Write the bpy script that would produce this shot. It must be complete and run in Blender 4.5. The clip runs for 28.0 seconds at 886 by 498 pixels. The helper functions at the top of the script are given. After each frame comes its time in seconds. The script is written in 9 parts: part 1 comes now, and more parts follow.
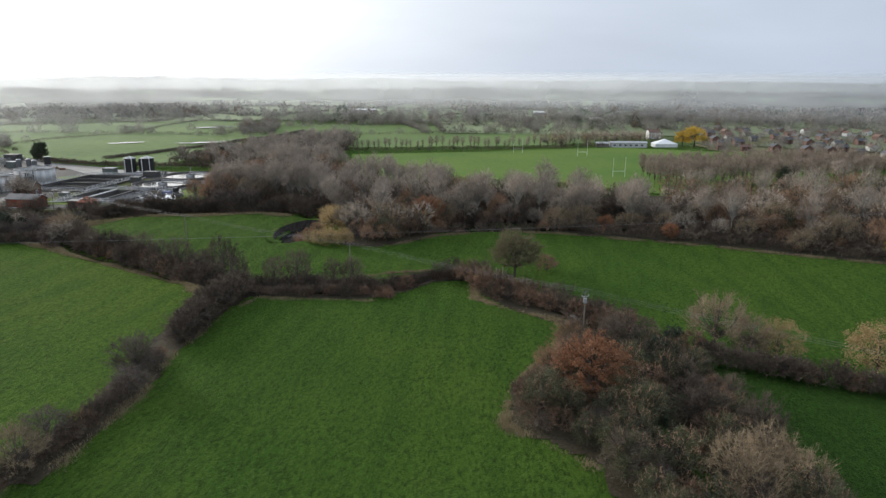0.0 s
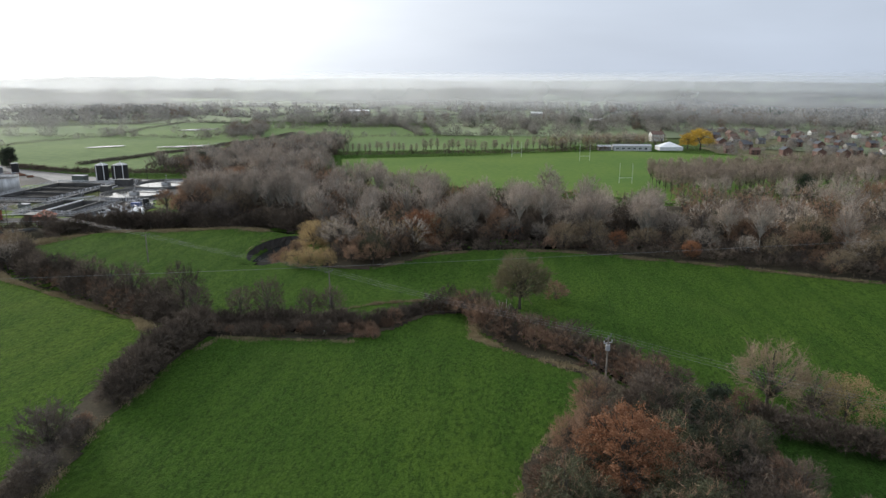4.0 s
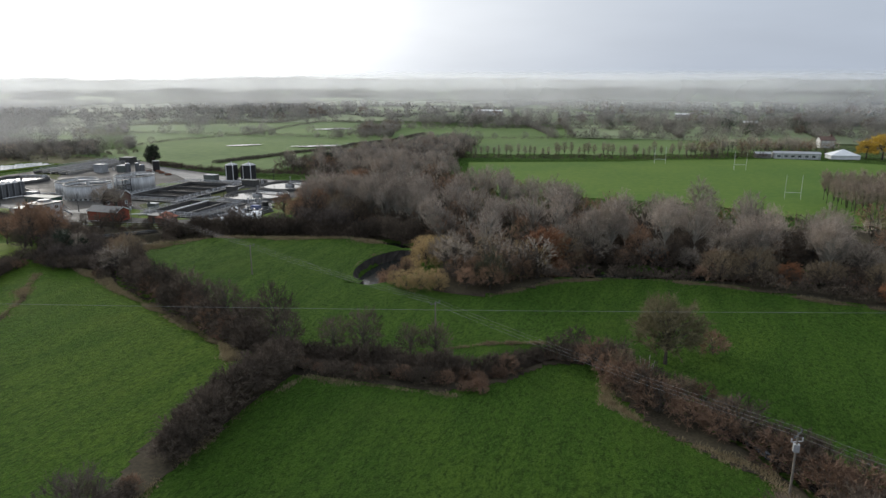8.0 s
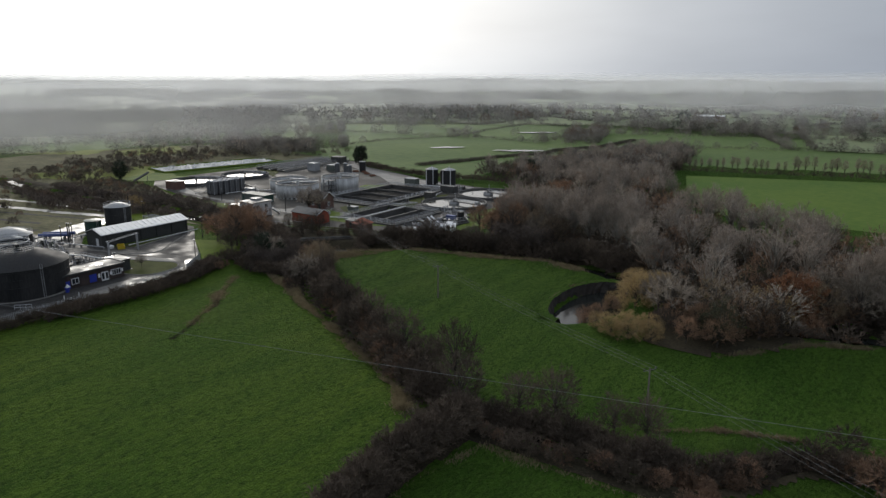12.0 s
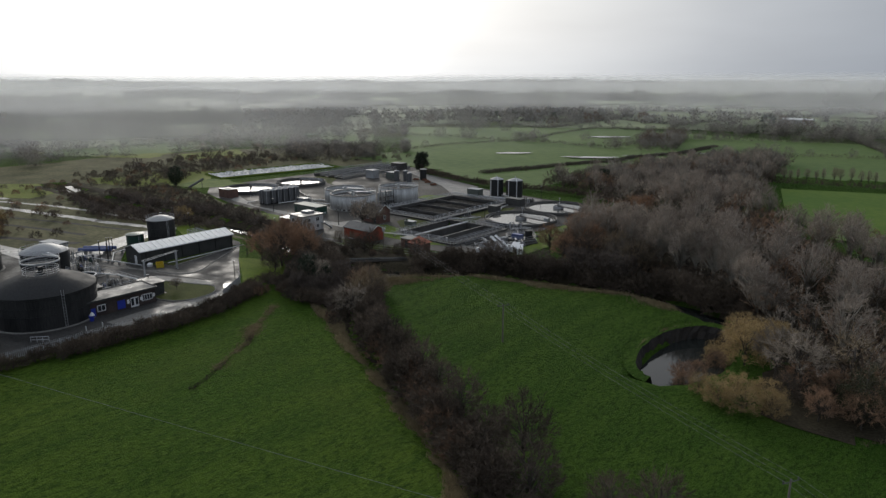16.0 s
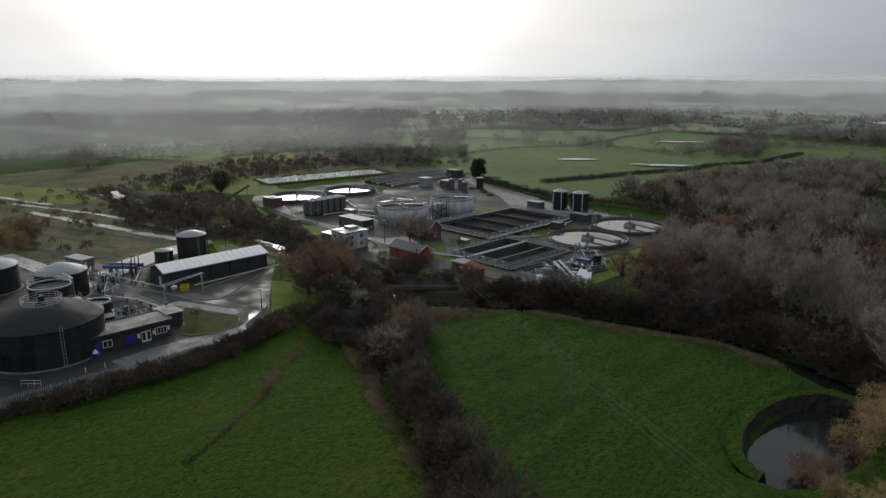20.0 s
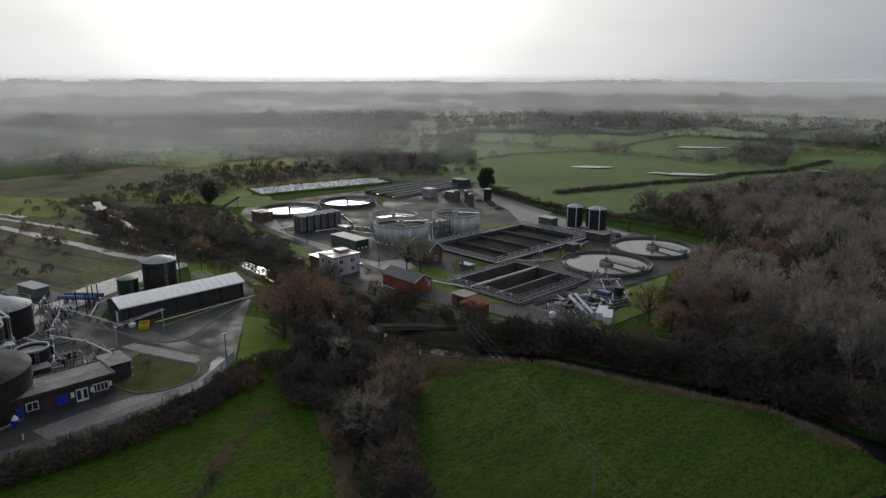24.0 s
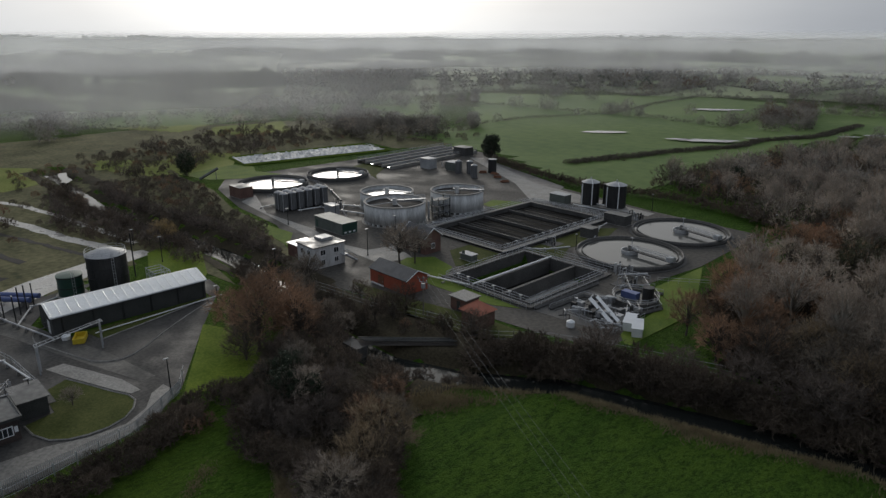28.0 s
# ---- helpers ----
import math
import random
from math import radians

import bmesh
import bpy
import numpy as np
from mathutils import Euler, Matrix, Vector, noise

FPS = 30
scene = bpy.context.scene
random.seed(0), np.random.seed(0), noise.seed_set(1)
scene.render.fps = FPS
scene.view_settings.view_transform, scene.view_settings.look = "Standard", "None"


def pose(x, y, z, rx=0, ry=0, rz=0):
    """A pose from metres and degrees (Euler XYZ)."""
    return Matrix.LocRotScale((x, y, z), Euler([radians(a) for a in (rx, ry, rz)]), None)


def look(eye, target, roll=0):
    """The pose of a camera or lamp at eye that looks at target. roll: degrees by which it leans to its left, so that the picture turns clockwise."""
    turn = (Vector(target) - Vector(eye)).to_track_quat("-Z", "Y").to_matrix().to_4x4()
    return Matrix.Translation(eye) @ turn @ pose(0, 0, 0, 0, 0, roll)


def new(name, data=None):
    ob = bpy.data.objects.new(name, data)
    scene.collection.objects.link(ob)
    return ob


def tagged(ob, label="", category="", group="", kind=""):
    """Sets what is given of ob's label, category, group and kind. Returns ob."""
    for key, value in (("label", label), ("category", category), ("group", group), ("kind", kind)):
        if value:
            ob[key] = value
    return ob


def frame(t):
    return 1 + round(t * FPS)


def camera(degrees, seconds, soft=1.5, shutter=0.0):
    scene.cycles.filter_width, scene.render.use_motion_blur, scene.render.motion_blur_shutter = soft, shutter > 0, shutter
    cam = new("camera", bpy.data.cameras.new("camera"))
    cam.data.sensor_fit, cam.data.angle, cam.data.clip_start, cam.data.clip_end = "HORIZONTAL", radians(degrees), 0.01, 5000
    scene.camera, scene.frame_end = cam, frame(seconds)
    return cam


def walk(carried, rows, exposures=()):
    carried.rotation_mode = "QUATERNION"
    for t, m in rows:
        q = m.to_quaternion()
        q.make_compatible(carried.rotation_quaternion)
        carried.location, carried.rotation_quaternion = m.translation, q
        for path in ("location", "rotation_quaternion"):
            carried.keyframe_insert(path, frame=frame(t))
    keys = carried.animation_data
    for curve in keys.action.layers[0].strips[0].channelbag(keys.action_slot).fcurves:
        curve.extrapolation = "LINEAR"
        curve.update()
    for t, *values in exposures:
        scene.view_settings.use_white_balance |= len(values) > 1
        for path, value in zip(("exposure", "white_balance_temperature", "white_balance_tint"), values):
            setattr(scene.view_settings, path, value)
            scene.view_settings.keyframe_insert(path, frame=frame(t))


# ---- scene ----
cam = camera(67.0, 28.0, soft=1.4)
PATH = [
    (0, (14.985, -8.424, 44.121), (14.769, -6.498, 43.629), 0.2),
    (0.5, (14.795, -5.695, 44.137), (14.579, -3.768, 43.645), 0.2),
    (1, (14.571, -3.026, 44.145), (14.358, -1.099, 43.654), 0.2),
    (1.5, (14.344, -0.332, 44.187), (14.132, 1.595, 43.696), 0.1),
    (2, (14.028, 2.278, 44.213), (13.818, 4.206, 43.722), 0.1),
    (2.5, (13.766, 4.879, 44.251), (13.558, 6.807, 43.759), 0.1),
    (3, (13.475, 7.525, 44.287), (13.269, 9.453, 43.796), 0.1),
    (3.5, (13.215, 10.185, 44.322), (13.011, 12.113, 43.83), 0.1),
    (5.5, (12.243, 20.758, 44.418), (12.042, 22.686, 43.926), 0.2),
    (6, (12.029, 23.44, 44.439), (11.83, 25.368, 43.948), 0.2),
    (6.5, (11.82, 26.122, 44.429), (11.621, 28.05, 43.937), 0.2),
    (7, (11.508, 28.891, 44.413), (11.288, 30.817, 43.921), 0.2),
    (7.5, (11.098, 31.758, 44.406), (10.748, 33.664, 43.913), 0.1),
    (8, (10.596, 34.727, 44.376), (10.018, 36.577, 43.882), -0.1),
    (8.5, (9.73, 37.586, 44.379), (8.982, 39.374, 43.885), -0.1),
    (9, (8.676, 40.181, 44.42), (7.893, 41.954, 43.927), -0.1),
    (9.5, (7.536, 42.502, 44.511), (6.731, 44.265, 44.018), -0.0),
    (10, (6.527, 44.509, 44.651), (5.595, 46.208, 44.158), -0.1),
    (10.5, (5.465, 46.531, 44.856), (4.415, 48.161, 44.365), -0.0),
    (11, (4.195, 48.577, 45.016), (3.125, 50.194, 44.524), -0.1),
    (11.5, (2.792, 50.716, 45.145), (1.711, 52.325, 44.654), -0.0),
    (13.5, (-3.564, 59.651, 45.77), (-4.728, 61.201, 45.278), -0.1),
    (14, (-5.271, 61.88, 45.872), (-6.461, 63.41, 45.381), -0.1),
    (14.5, (-6.991, 64.059, 45.965), (-8.201, 65.574, 45.474), -0.1),
    (15, (-8.67, 66.134, 46.059), (-9.894, 67.638, 45.569), -0.1),
    (15.5, (-10.225, 68.189, 46.147), (-11.46, 69.684, 45.657), -0.1),
    (16, (-11.735, 70.272, 46.243), (-12.98, 71.758, 45.754), -0.1),
    (16.5, (-13.215, 72.365, 46.325), (-14.467, 73.846, 45.836), -0.1),
    (17, (-14.761, 74.458, 46.419), (-16.031, 75.924, 45.93), -0.1),
    (17.5, (-16.455, 76.609, 46.516), (-17.776, 78.029, 46.027), -0.1),
    (18, (-18.316, 78.829, 46.629), (-19.659, 80.228, 46.14), -0.1),
    (18.5, (-20.302, 81.099, 46.757), (-21.655, 82.488, 46.268), -0.1),
    (19, (-22.267, 83.345, 46.877), (-23.628, 84.727, 46.389), -0.1),
    (19.5, (-24.2, 85.565, 46.99), (-25.567, 86.941, 46.502), -0.1),
    (20, (-26.072, 87.768, 47.097), (-27.443, 89.139, 46.608), -0.1),
    (20.5, (-27.963, 89.923, 47.181), (-29.338, 91.291, 46.693), -0.0),
    (21, (-29.846, 92.04, 47.262), (-31.224, 93.405, 46.774), -0.1),
    (21.5, (-31.637, 94.214, 47.341), (-33.019, 95.576, 46.853), -0.1),
    (23.5, (-37.982, 102.971, 48.346), (-39.374, 104.322, 47.857), -0.0),
    (24, (-39.917, 105.178, 48.474), (-41.31, 106.526, 47.986), -0.0),
    (24.5, (-42.077, 107.377, 48.575), (-43.47, 108.726, 48.087), -0.0),
    (25, (-44.253, 109.678, 48.649), (-45.648, 111.025, 48.16), -0.0),
    (25.5, (-46.434, 111.984, 48.721), (-47.83, 113.331, 48.232), 0.0),
    (26, (-48.63, 114.197, 48.789), (-50.026, 115.543, 48.3), -0.0),
    (26.5, (-50.796, 116.514, 48.841), (-52.193, 117.859, 48.352), -0.0),
    (27, (-52.912, 118.831, 48.86), (-54.311, 120.174, 48.372), -0.0),
    (27.5, (-55.03, 121.079, 48.864), (-56.429, 122.422, 48.376), -0.0),
    (28, (-57.091, 123.343, 48.813), (-58.467, 124.662, 48.208), 0.0),
]
walk(cam, [(t, look(eye, target, roll)) for t, eye, target, roll in PATH],
     [(0, 0.17), (6.5, 0.12), (9, -0.33), (10, -0.4), (11, -0.6), (14, -0.82), (18, -0.98), (24, -1.08), (28, -1.12)])

# ---------------------------------------------------------------- sky and sun
SUN_AZ, SUN_EL = 56.0, 15.0        # degrees to the left of +y, degrees above the horizon
sun_way = Vector((-math.sin(radians(SUN_AZ)) * math.cos(radians(SUN_EL)),
                  math.cos(radians(SUN_AZ)) * math.cos(radians(SUN_EL)), math.sin(radians(SUN_EL))))
world = bpy.data.worlds.new("sky")
scene.world = world
world.use_nodes = True
wn, wl = world.node_tree.nodes, world.node_tree.links
wn.clear()
w_out = wn.new("ShaderNodeOutputWorld")
w_bg = wn.new("ShaderNodeBackground")
w_bg.inputs["Strength"].default_value = 0.135
w_sky = wn.new("ShaderNodeTexSky")
w_sky.sky_type = "NISHITA"
w_sky.sun_disc = False
w_sky.sun_elevation = radians(SUN_EL)
w_sky.sun_rotation = radians(-SUN_AZ)
w_sky.air_density, w_sky.dust_density, w_sky.ozone_density = 1.2, 6.0, 1.0
# thin winter cloud: white round the veiled sun, blue-grey away from it
w_tc = wn.new("ShaderNodeTexCoord")
w_dot = wn.new("ShaderNodeVectorMath")
w_dot.operation = "DOT_PRODUCT"
w_dot.inputs[1].default_value = sun_way
w_ramp = wn.new("ShaderNodeValToRGB")
cr = w_ramp.color_ramp
cr.interpolation = "B_SPLINE"
cr.elements[0].position, cr.elements[0].color = 0.0, (0.15, 0.172, 0.208, 1)
cr.elements[1].position, cr.elements[1].color = 1.0, (1.0, 1.0, 0.98, 1)
for p_, c_ in ((0.5, (0.17, 0.192, 0.228, 1)), (0.78, (0.275, 0.293, 0.318, 1)), (0.93, (0.56, 0.565, 0.565, 1))):
    e_ = cr.elements.new(p_)
    e_.color = c_
w_noise = wn.new("ShaderNodeTexNoise")
w_noise.inputs["Scale"].default_value = 2.2
w_noise.inputs["Detail"].default_value = 5
w_map = wn.new("ShaderNodeMapping")
w_map.inputs["Scale"].default_value = (1, 1, 5)
w_nr = wn.new("ShaderNodeMapRange")
w_nr.inputs["From Min"].default_value, w_nr.inputs["From Max"].default_value = 0.3, 0.7
w_nr.inputs["To Min"].default_value, w_nr.inputs["To Max"].default_value = 22.0, 25.5
w_mul = wn.new("ShaderNodeVectorMath")
w_mul.operation = "SCALE"
w_mix = wn.new("ShaderNodeMix")
w_mix.data_type = "RGBA"
w_mix.inputs[0].default_value = 0.94
wl.new(w_tc.outputs["Generated"], w_dot.inputs[0])
wl.new(w_dot.outputs["Value"], w_ramp.inputs[0])
wl.new(w_tc.outputs["Generated"], w_map.inputs[0])
wl.new(w_map.outputs[0], w_noise.inputs["Vector"])
wl.new(w_noise.outputs[0], w_nr.inputs[0])
w_sep = wn.new("ShaderNodeSeparateXYZ")
w_up = wn.new("ShaderNodeMapRange")
w_up.inputs["From Min"].default_value, w_up.inputs["From Max"].default_value = 0.1, 0.9
w_up.inputs["To Min"].default_value, w_up.inputs["To Max"].default_value = 1.0, 1.4
w_dome = wn.new("ShaderNodeMath")
w_dome.operation = "MULTIPLY"
wl.new(w_tc.outputs["Generated"], w_sep.inputs[0])
wl.new(w_sep.outputs["Z"], w_up.inputs[0])
wl.new(w_up.outputs[0], w_dome.inputs[0])
wl.new(w_nr.outputs[0], w_dome.inputs[1])
wl.new(w_ramp.outputs[0], w_mul.inputs[0])
wl.new(w_dome.outputs[0], w_mul.inputs["Scale"])
wl.new(w_sky.outputs[0], w_mix.inputs[6])
wl.new(w_mul.outputs[0], w_mix.inputs[7])
wl.new(w_mix.outputs[2], w_bg.inputs["Color"])
wl.new(w_bg.outputs[0], w_out.inputs[0])
sun = new("sun", bpy.data.lights.new("sun", "SUN"))
sun.data.energy, sun.data.angle, sun.data.color = 2.2, radians(14), (1.0, 0.95, 0.87)
sun.matrix_world = look(sun_way * 100, (0, 0, 0))

# ---------------------------------------------------------------- materials
rng = random.Random(7)
nrs = np.random.RandomState(11)


def material(name, dark, light, rough=0.8, metal=0.0, scale=(0.6, 9.0), vary=0.0, bump=0.0, bump_scale=20.0,
             spec=0.4, rough_vary=0.0, island=0.0, through_light=0.0, stretch=1.0, drift=0.0):
    """Two colours mixed by noise at two scales; vary: how much each object's tone differs."""
    m = bpy.data.materials.new(name)
    m.use_nodes = True
    n, l = m.node_tree.nodes, m.node_tree.links
    b = n["Principled BSDF"]
    tc = n.new("ShaderNodeTexCoord")
    n1, n2 = n.new("ShaderNodeTexNoise"), n.new("ShaderNodeTexNoise")
    for q, s in ((n1, scale[0]), (n2, scale[1])):
        q.inputs["Scale"].default_value = s
        q.inputs["Detail"].default_value = 6
        if stretch == 1.0:
            l.new(tc.outputs["Object"], q.inputs["Vector"])
        else:
            sm = n.new("ShaderNodeMapping")
            sm.inputs["Scale"].default_value = (1, 1, stretch)
            l.new(tc.outputs["Object"], sm.inputs[0])
            l.new(sm.outputs[0], q.inputs["Vector"])
    add = n.new("ShaderNodeMath")
    add.operation = "ADD"
    l.new(n1.outputs[0], add.inputs[0])
    l.new(n2.outputs[0], add.inputs[1])
    mr = n.new("ShaderNodeMapRange")
    mr.inputs["From Min"].default_value, mr.inputs["From Max"].default_value = 0.72, 1.28
    l.new(add.outputs[0], mr.inputs[0])
    mix = n.new("ShaderNodeMix")
    mix.data_type = "RGBA"
    mix.inputs[6].default_value, mix.inputs[7].default_value = (*dark, 1), (*light, 1)
    l.new(mr.outputs[0], mix.inputs[0])
    out = mix.outputs[2]
    if vary or island:
        src = n.new("ShaderNodeObjectInfo").outputs["Random"] if vary else n.new("ShaderNodeNewGeometry").outputs["Random Per Island"]
        r = n.new("ShaderNodeMapRange")
        a = vary or island
        r.inputs["To Min"].default_value, r.inputs["To Max"].default_value = 1 - a, 1 + a
        l.new(src, r.inputs[0])
        hsv = n.new("ShaderNodeHueSaturation")
        l.new(r.outputs[0], hsv.inputs["Value"])
        l.new(out, hsv.inputs["Color"])
        out = hsv.outputs[0]
    if drift:
        where = n.new("ShaderNodeNewGeometry")
        wide = n.new("ShaderNodeTexNoise")
        wide.inputs["Scale"].default_value, wide.inputs["Detail"].default_value = 0.13, 2
        l.new(where.outputs["Position"], wide.inputs["Vector"])
        dr = n.new("ShaderNodeMapRange")
        dr.inputs["From Min"].default_value, dr.inputs["From Max"].default_value = 0.32, 0.68
        dr.inputs["To Min"].default_value, dr.inputs["To Max"].default_value = 1 - drift, 1 + drift
        l.new(wide.outputs[0], dr.inputs[0])
        tone = n.new("ShaderNodeHueSaturation")
        l.new(dr.outputs[0], tone.inputs["Value"])
        l.new(out, tone.inputs["Color"])
        out = tone.outputs[0]
    l.new(out, b.inputs["Base Color"])
    b.inputs["Roughness"].default_value = rough
    b.inputs["Metallic"].default_value = metal
    b.inputs["Specular IOR Level"].default_value = spec
    if rough_vary:
        rr = n.new("ShaderNodeMapRange")
        rr.inputs["To Min"].default_value, rr.inputs["To Max"].default_value = rough - rough_vary, min(1, rough + rough_vary)
        rr.inputs["From Min"].default_value, rr.inputs["From Max"].default_value = 0.35, 0.65
        l.new(n1.outputs[0], rr.inputs[0])
        l.new(rr.outputs[0], b.inputs["Roughness"])
    if bump:
        bn = n.new("ShaderNodeTexNoise")
        bn.inputs["Scale"].default_value = bump_scale
        bn.inputs["Detail"].default_value = 4
        l.new(tc.outputs["Object"], bn.inputs["Vector"])
        bp = n.new("ShaderNodeBump")
        bp.inputs["Strength"].default_value = bump
        bp.inputs["Distance"].default_value = 0.1
        l.new(bn.outputs[0], bp.inputs["Height"])
        l.new(bp.outputs[0], b.inputs["Normal"])
    if through_light:
        tr = n.new("ShaderNodeBsdfTranslucent")
        ms = n.new("ShaderNodeMixShader")
        ms.inputs[0].default_value = through_light
        l.new(out, tr.inputs[0])
        l.new(b.outputs[0], ms.inputs[1])
        l.new(tr.outputs[0], ms.inputs[2])
        l.new(ms.outputs[0], n["Material Output"].inputs[0])
    return m


BARK = material("bark", (0.045, 0.037, 0.03), (0.12, 0.104, 0.086), 0.9, vary=0.3)
PALE_BARK = material("pale_bark", (0.2, 0.18, 0.15), (0.44, 0.41, 0.355), 0.9, vary=0.2)
TWIG = material("twigs", (0.186, 0.154, 0.120), (0.402, 0.338, 0.269), 0.9, vary=0.3, through_light=0.05, drift=0.35)
TWIG_TAN = material("tan_twigs", (0.155, 0.116, 0.072), (0.32, 0.243, 0.152), 0.9, vary=0.2, through_light=0.05, drift=0.25)
TWIG_OLIVE = material("olive_twigs", (0.1, 0.088, 0.045), (0.25, 0.215, 0.115), 0.9, vary=0.15, through_light=0.15)
TWIG_GREY = material("grey_twigs", (0.220, 0.178, 0.143), (0.440, 0.369, 0.299), 0.9, vary=0.2, through_light=0.08, drift=0.3)
TWIG_RED = material("russet_twigs", (0.205, 0.124, 0.076), (0.400, 0.251, 0.157), 0.9, vary=0.25, through_light=0.06, drift=0.35)
TWIG_DARK = material("dark_sallow_twigs", (0.075, 0.058, 0.048), (0.19, 0.152, 0.124), 0.9, vary=0.2, through_light=0.03, drift=0.25)
TWIG_POPLAR = material("poplar_twigs", (0.19, 0.148, 0.112), (0.37, 0.3, 0.236), 0.9, vary=0.15, through_light=0.08, drift=0.2)
LEAF_ORANGE = material("russet_leaves", (0.18, 0.08, 0.036), (0.36, 0.17, 0.085), 0.8, vary=0.18, through_light=0.2)
LEAF_GOLD = material("golden_leaves", (0.22, 0.15, 0.066), (0.42, 0.31, 0.15), 0.8, vary=0.2, through_light=0.25)
LEAF_YELLOW = material("yellow_leaves", (0.42, 0.27, 0.03), (0.6, 0.42, 0.08), 0.8, vary=0.1, through_light=0.25)
LEAF_DARK = material("evergreen_leaves", (0.018, 0.028, 0.014), (0.045, 0.06, 0.03), 0.7, vary=0.2, through_light=0.1)
LEAF_OLIVE = material("ivy_leaves", (0.034, 0.039, 0.018), (0.105, 0.103, 0.05), 0.7, vary=0.2, through_light=0.15, drift=0.35)
SCRUB = material("scrub_twigs", (0.061, 0.046, 0.034), (0.171, 0.130, 0.094), 0.95, vary=0.3, through_light=0.02, drift=0.4)
BRAMBLE = material("bramble", (0.13, 0.078, 0.05), (0.3, 0.19, 0.122), 0.95, vary=0.25, through_light=0.04, drift=0.35)
SCRUB_HEATH = material("heath_scrub_twigs", (0.11, 0.094, 0.074), (0.27, 0.227, 0.176), 0.95, vary=0.25, through_light=0.25, drift=0.4)
DEAD_GRASS = material("dead_grass", (0.16, 0.126, 0.07), (0.35, 0.288, 0.172), 0.95, vary=0.2, through_light=0.3)
ASPHALT = material("wet_asphalt", (0.022, 0.021, 0.02), (0.075, 0.071, 0.066), 0.7, scale=(0.16, 1.8), bump=0.12, spec=0.2, rough_vary=0.28)
CONCRETE = material("concrete", (0.14, 0.132, 0.12), (0.34, 0.325, 0.295), 0.8, scale=(0.25, 3), bump=0.15, rough_vary=0.15)
CONCRETE_DARK = material("stained_concrete", (0.045, 0.043, 0.04), (0.12, 0.115, 0.108), 0.8, scale=(0.3, 3), bump=0.15, rough_vary=0.15)
WHITE_WALL = material("white_painted_concrete", (0.36, 0.355, 0.34), (0.72, 0.72, 0.7), 0.8, scale=(0.9, 5), bump=0.08, stretch=0.12)
BLACK_STEEL = material("black_steel", (0.012, 0.013, 0.014), (0.042, 0.041, 0.04), 0.55, scale=(0.9, 5), spec=0.3, rough_vary=0.15, stretch=0.15)
GREEN_STEEL = material("green_steel", (0.018, 0.05, 0.036), (0.035, 0.085, 0.062), 0.45, scale=(0.5, 6))
GREY_GREEN = material("grey_green_panel", (0.09, 0.105, 0.09), (0.16, 0.175, 0.155), 0.6, scale=(0.5, 6))
GALV = material("galvanised_steel", (0.33, 0.335, 0.34), (0.56, 0.565, 0.57), 0.5, metal=0.3, scale=(0.8, 8))
PALE_SHEET = material("pale_roof_sheet", (0.7, 0.7, 0.68), (0.88, 0.88, 0.86), 0.42, metal=0.35, scale=(0.25, 3), rough_vary=0.08)
GREY_SHEET = material("grey_dome_sheet", (0.24, 0.243, 0.245), (0.42, 0.424, 0.426), 0.55, scale=(0.3, 4), rough_vary=0.12)
DARK_CLAD = material("dark_cladding", (0.03, 0.032, 0.03), (0.065, 0.066, 0.062), 0.7, scale=(0.4, 5))
BRICK_RED = material("red_brick", (0.26, 0.06, 0.035), (0.42, 0.11, 0.06), 0.85, scale=(0.5, 8), bump=0.2)
BRICK_BROWN = material("brown_brick", (0.1, 0.055, 0.045), (0.19, 0.11, 0.085), 0.85, scale=(0.5, 8), bump=0.2)
BRICK_DARK = material("sooty_brick", (0.03, 0.024, 0.022), (0.085, 0.062, 0.054), 0.9, scale=(0.5, 8), bump=0.2)
ROAD_WORN = material("worn_wet_concrete", (0.06, 0.058, 0.053), (0.2, 0.19, 0.172), 0.56, scale=(0.2, 2.0), bump=0.12, spec=0.36, rough_vary=0.28)
ROAD_STAINED = material("stained_road_concrete", (0.036, 0.034, 0.031), (0.105, 0.1, 0.09), 0.68, scale=(0.14, 1.6), bump=0.12, spec=0.3, rough_vary=0.26)
YARD = material("worn_yard", (0.034, 0.031, 0.028), (0.11, 0.101, 0.088), 0.8, scale=(0.1, 1.3), bump=0.15, spec=0.16, rough_vary=0.2)
WORN_GRASS = material("worn_grass", (0.034, 0.046, 0.011), (0.088, 0.094, 0.028), 0.95, scale=(0.2, 3), bump=0.3, bump_scale=8, spec=0.1)
TILE_RED = material("red_roof_tile", (0.3, 0.1, 0.06), (0.45, 0.17, 0.11), 0.8, scale=(0.6, 8))
SLATE = material("dark_slate", (0.035, 0.036, 0.04), (0.08, 0.08, 0.085), 0.5, scale=(0.6, 6))
FELT = material("wet_felt_roof", (0.04, 0.039, 0.037), (0.15, 0.148, 0.14), 0.55, scale=(0.22, 1.2), rough_vary=0.28)
WHITE_PAINT = material("white_paint", (0.7, 0.7, 0.69), (0.84, 0.84, 0.83), 0.5)
BLUE_PAINT = material("blue_paint", (0.015, 0.03, 0.25), (0.03, 0.055, 0.4), 0.5)
YELLOW_PAINT = material("yellow_paint", (0.45, 0.33, 0.02), (0.65, 0.48, 0.04), 0.5)
RUST = material("rusty_steel", (0.12, 0.05, 0.03), (0.24, 0.11, 0.06), 0.8)
WOOD = material("weathered_pole_wood", (0.13, 0.11, 0.09), (0.27, 0.24, 0.2), 0.85)
WIRE = material("aluminium_wire", (0.28, 0.28, 0.28), (0.36, 0.36, 0.36), 0.4, metal=0.5)
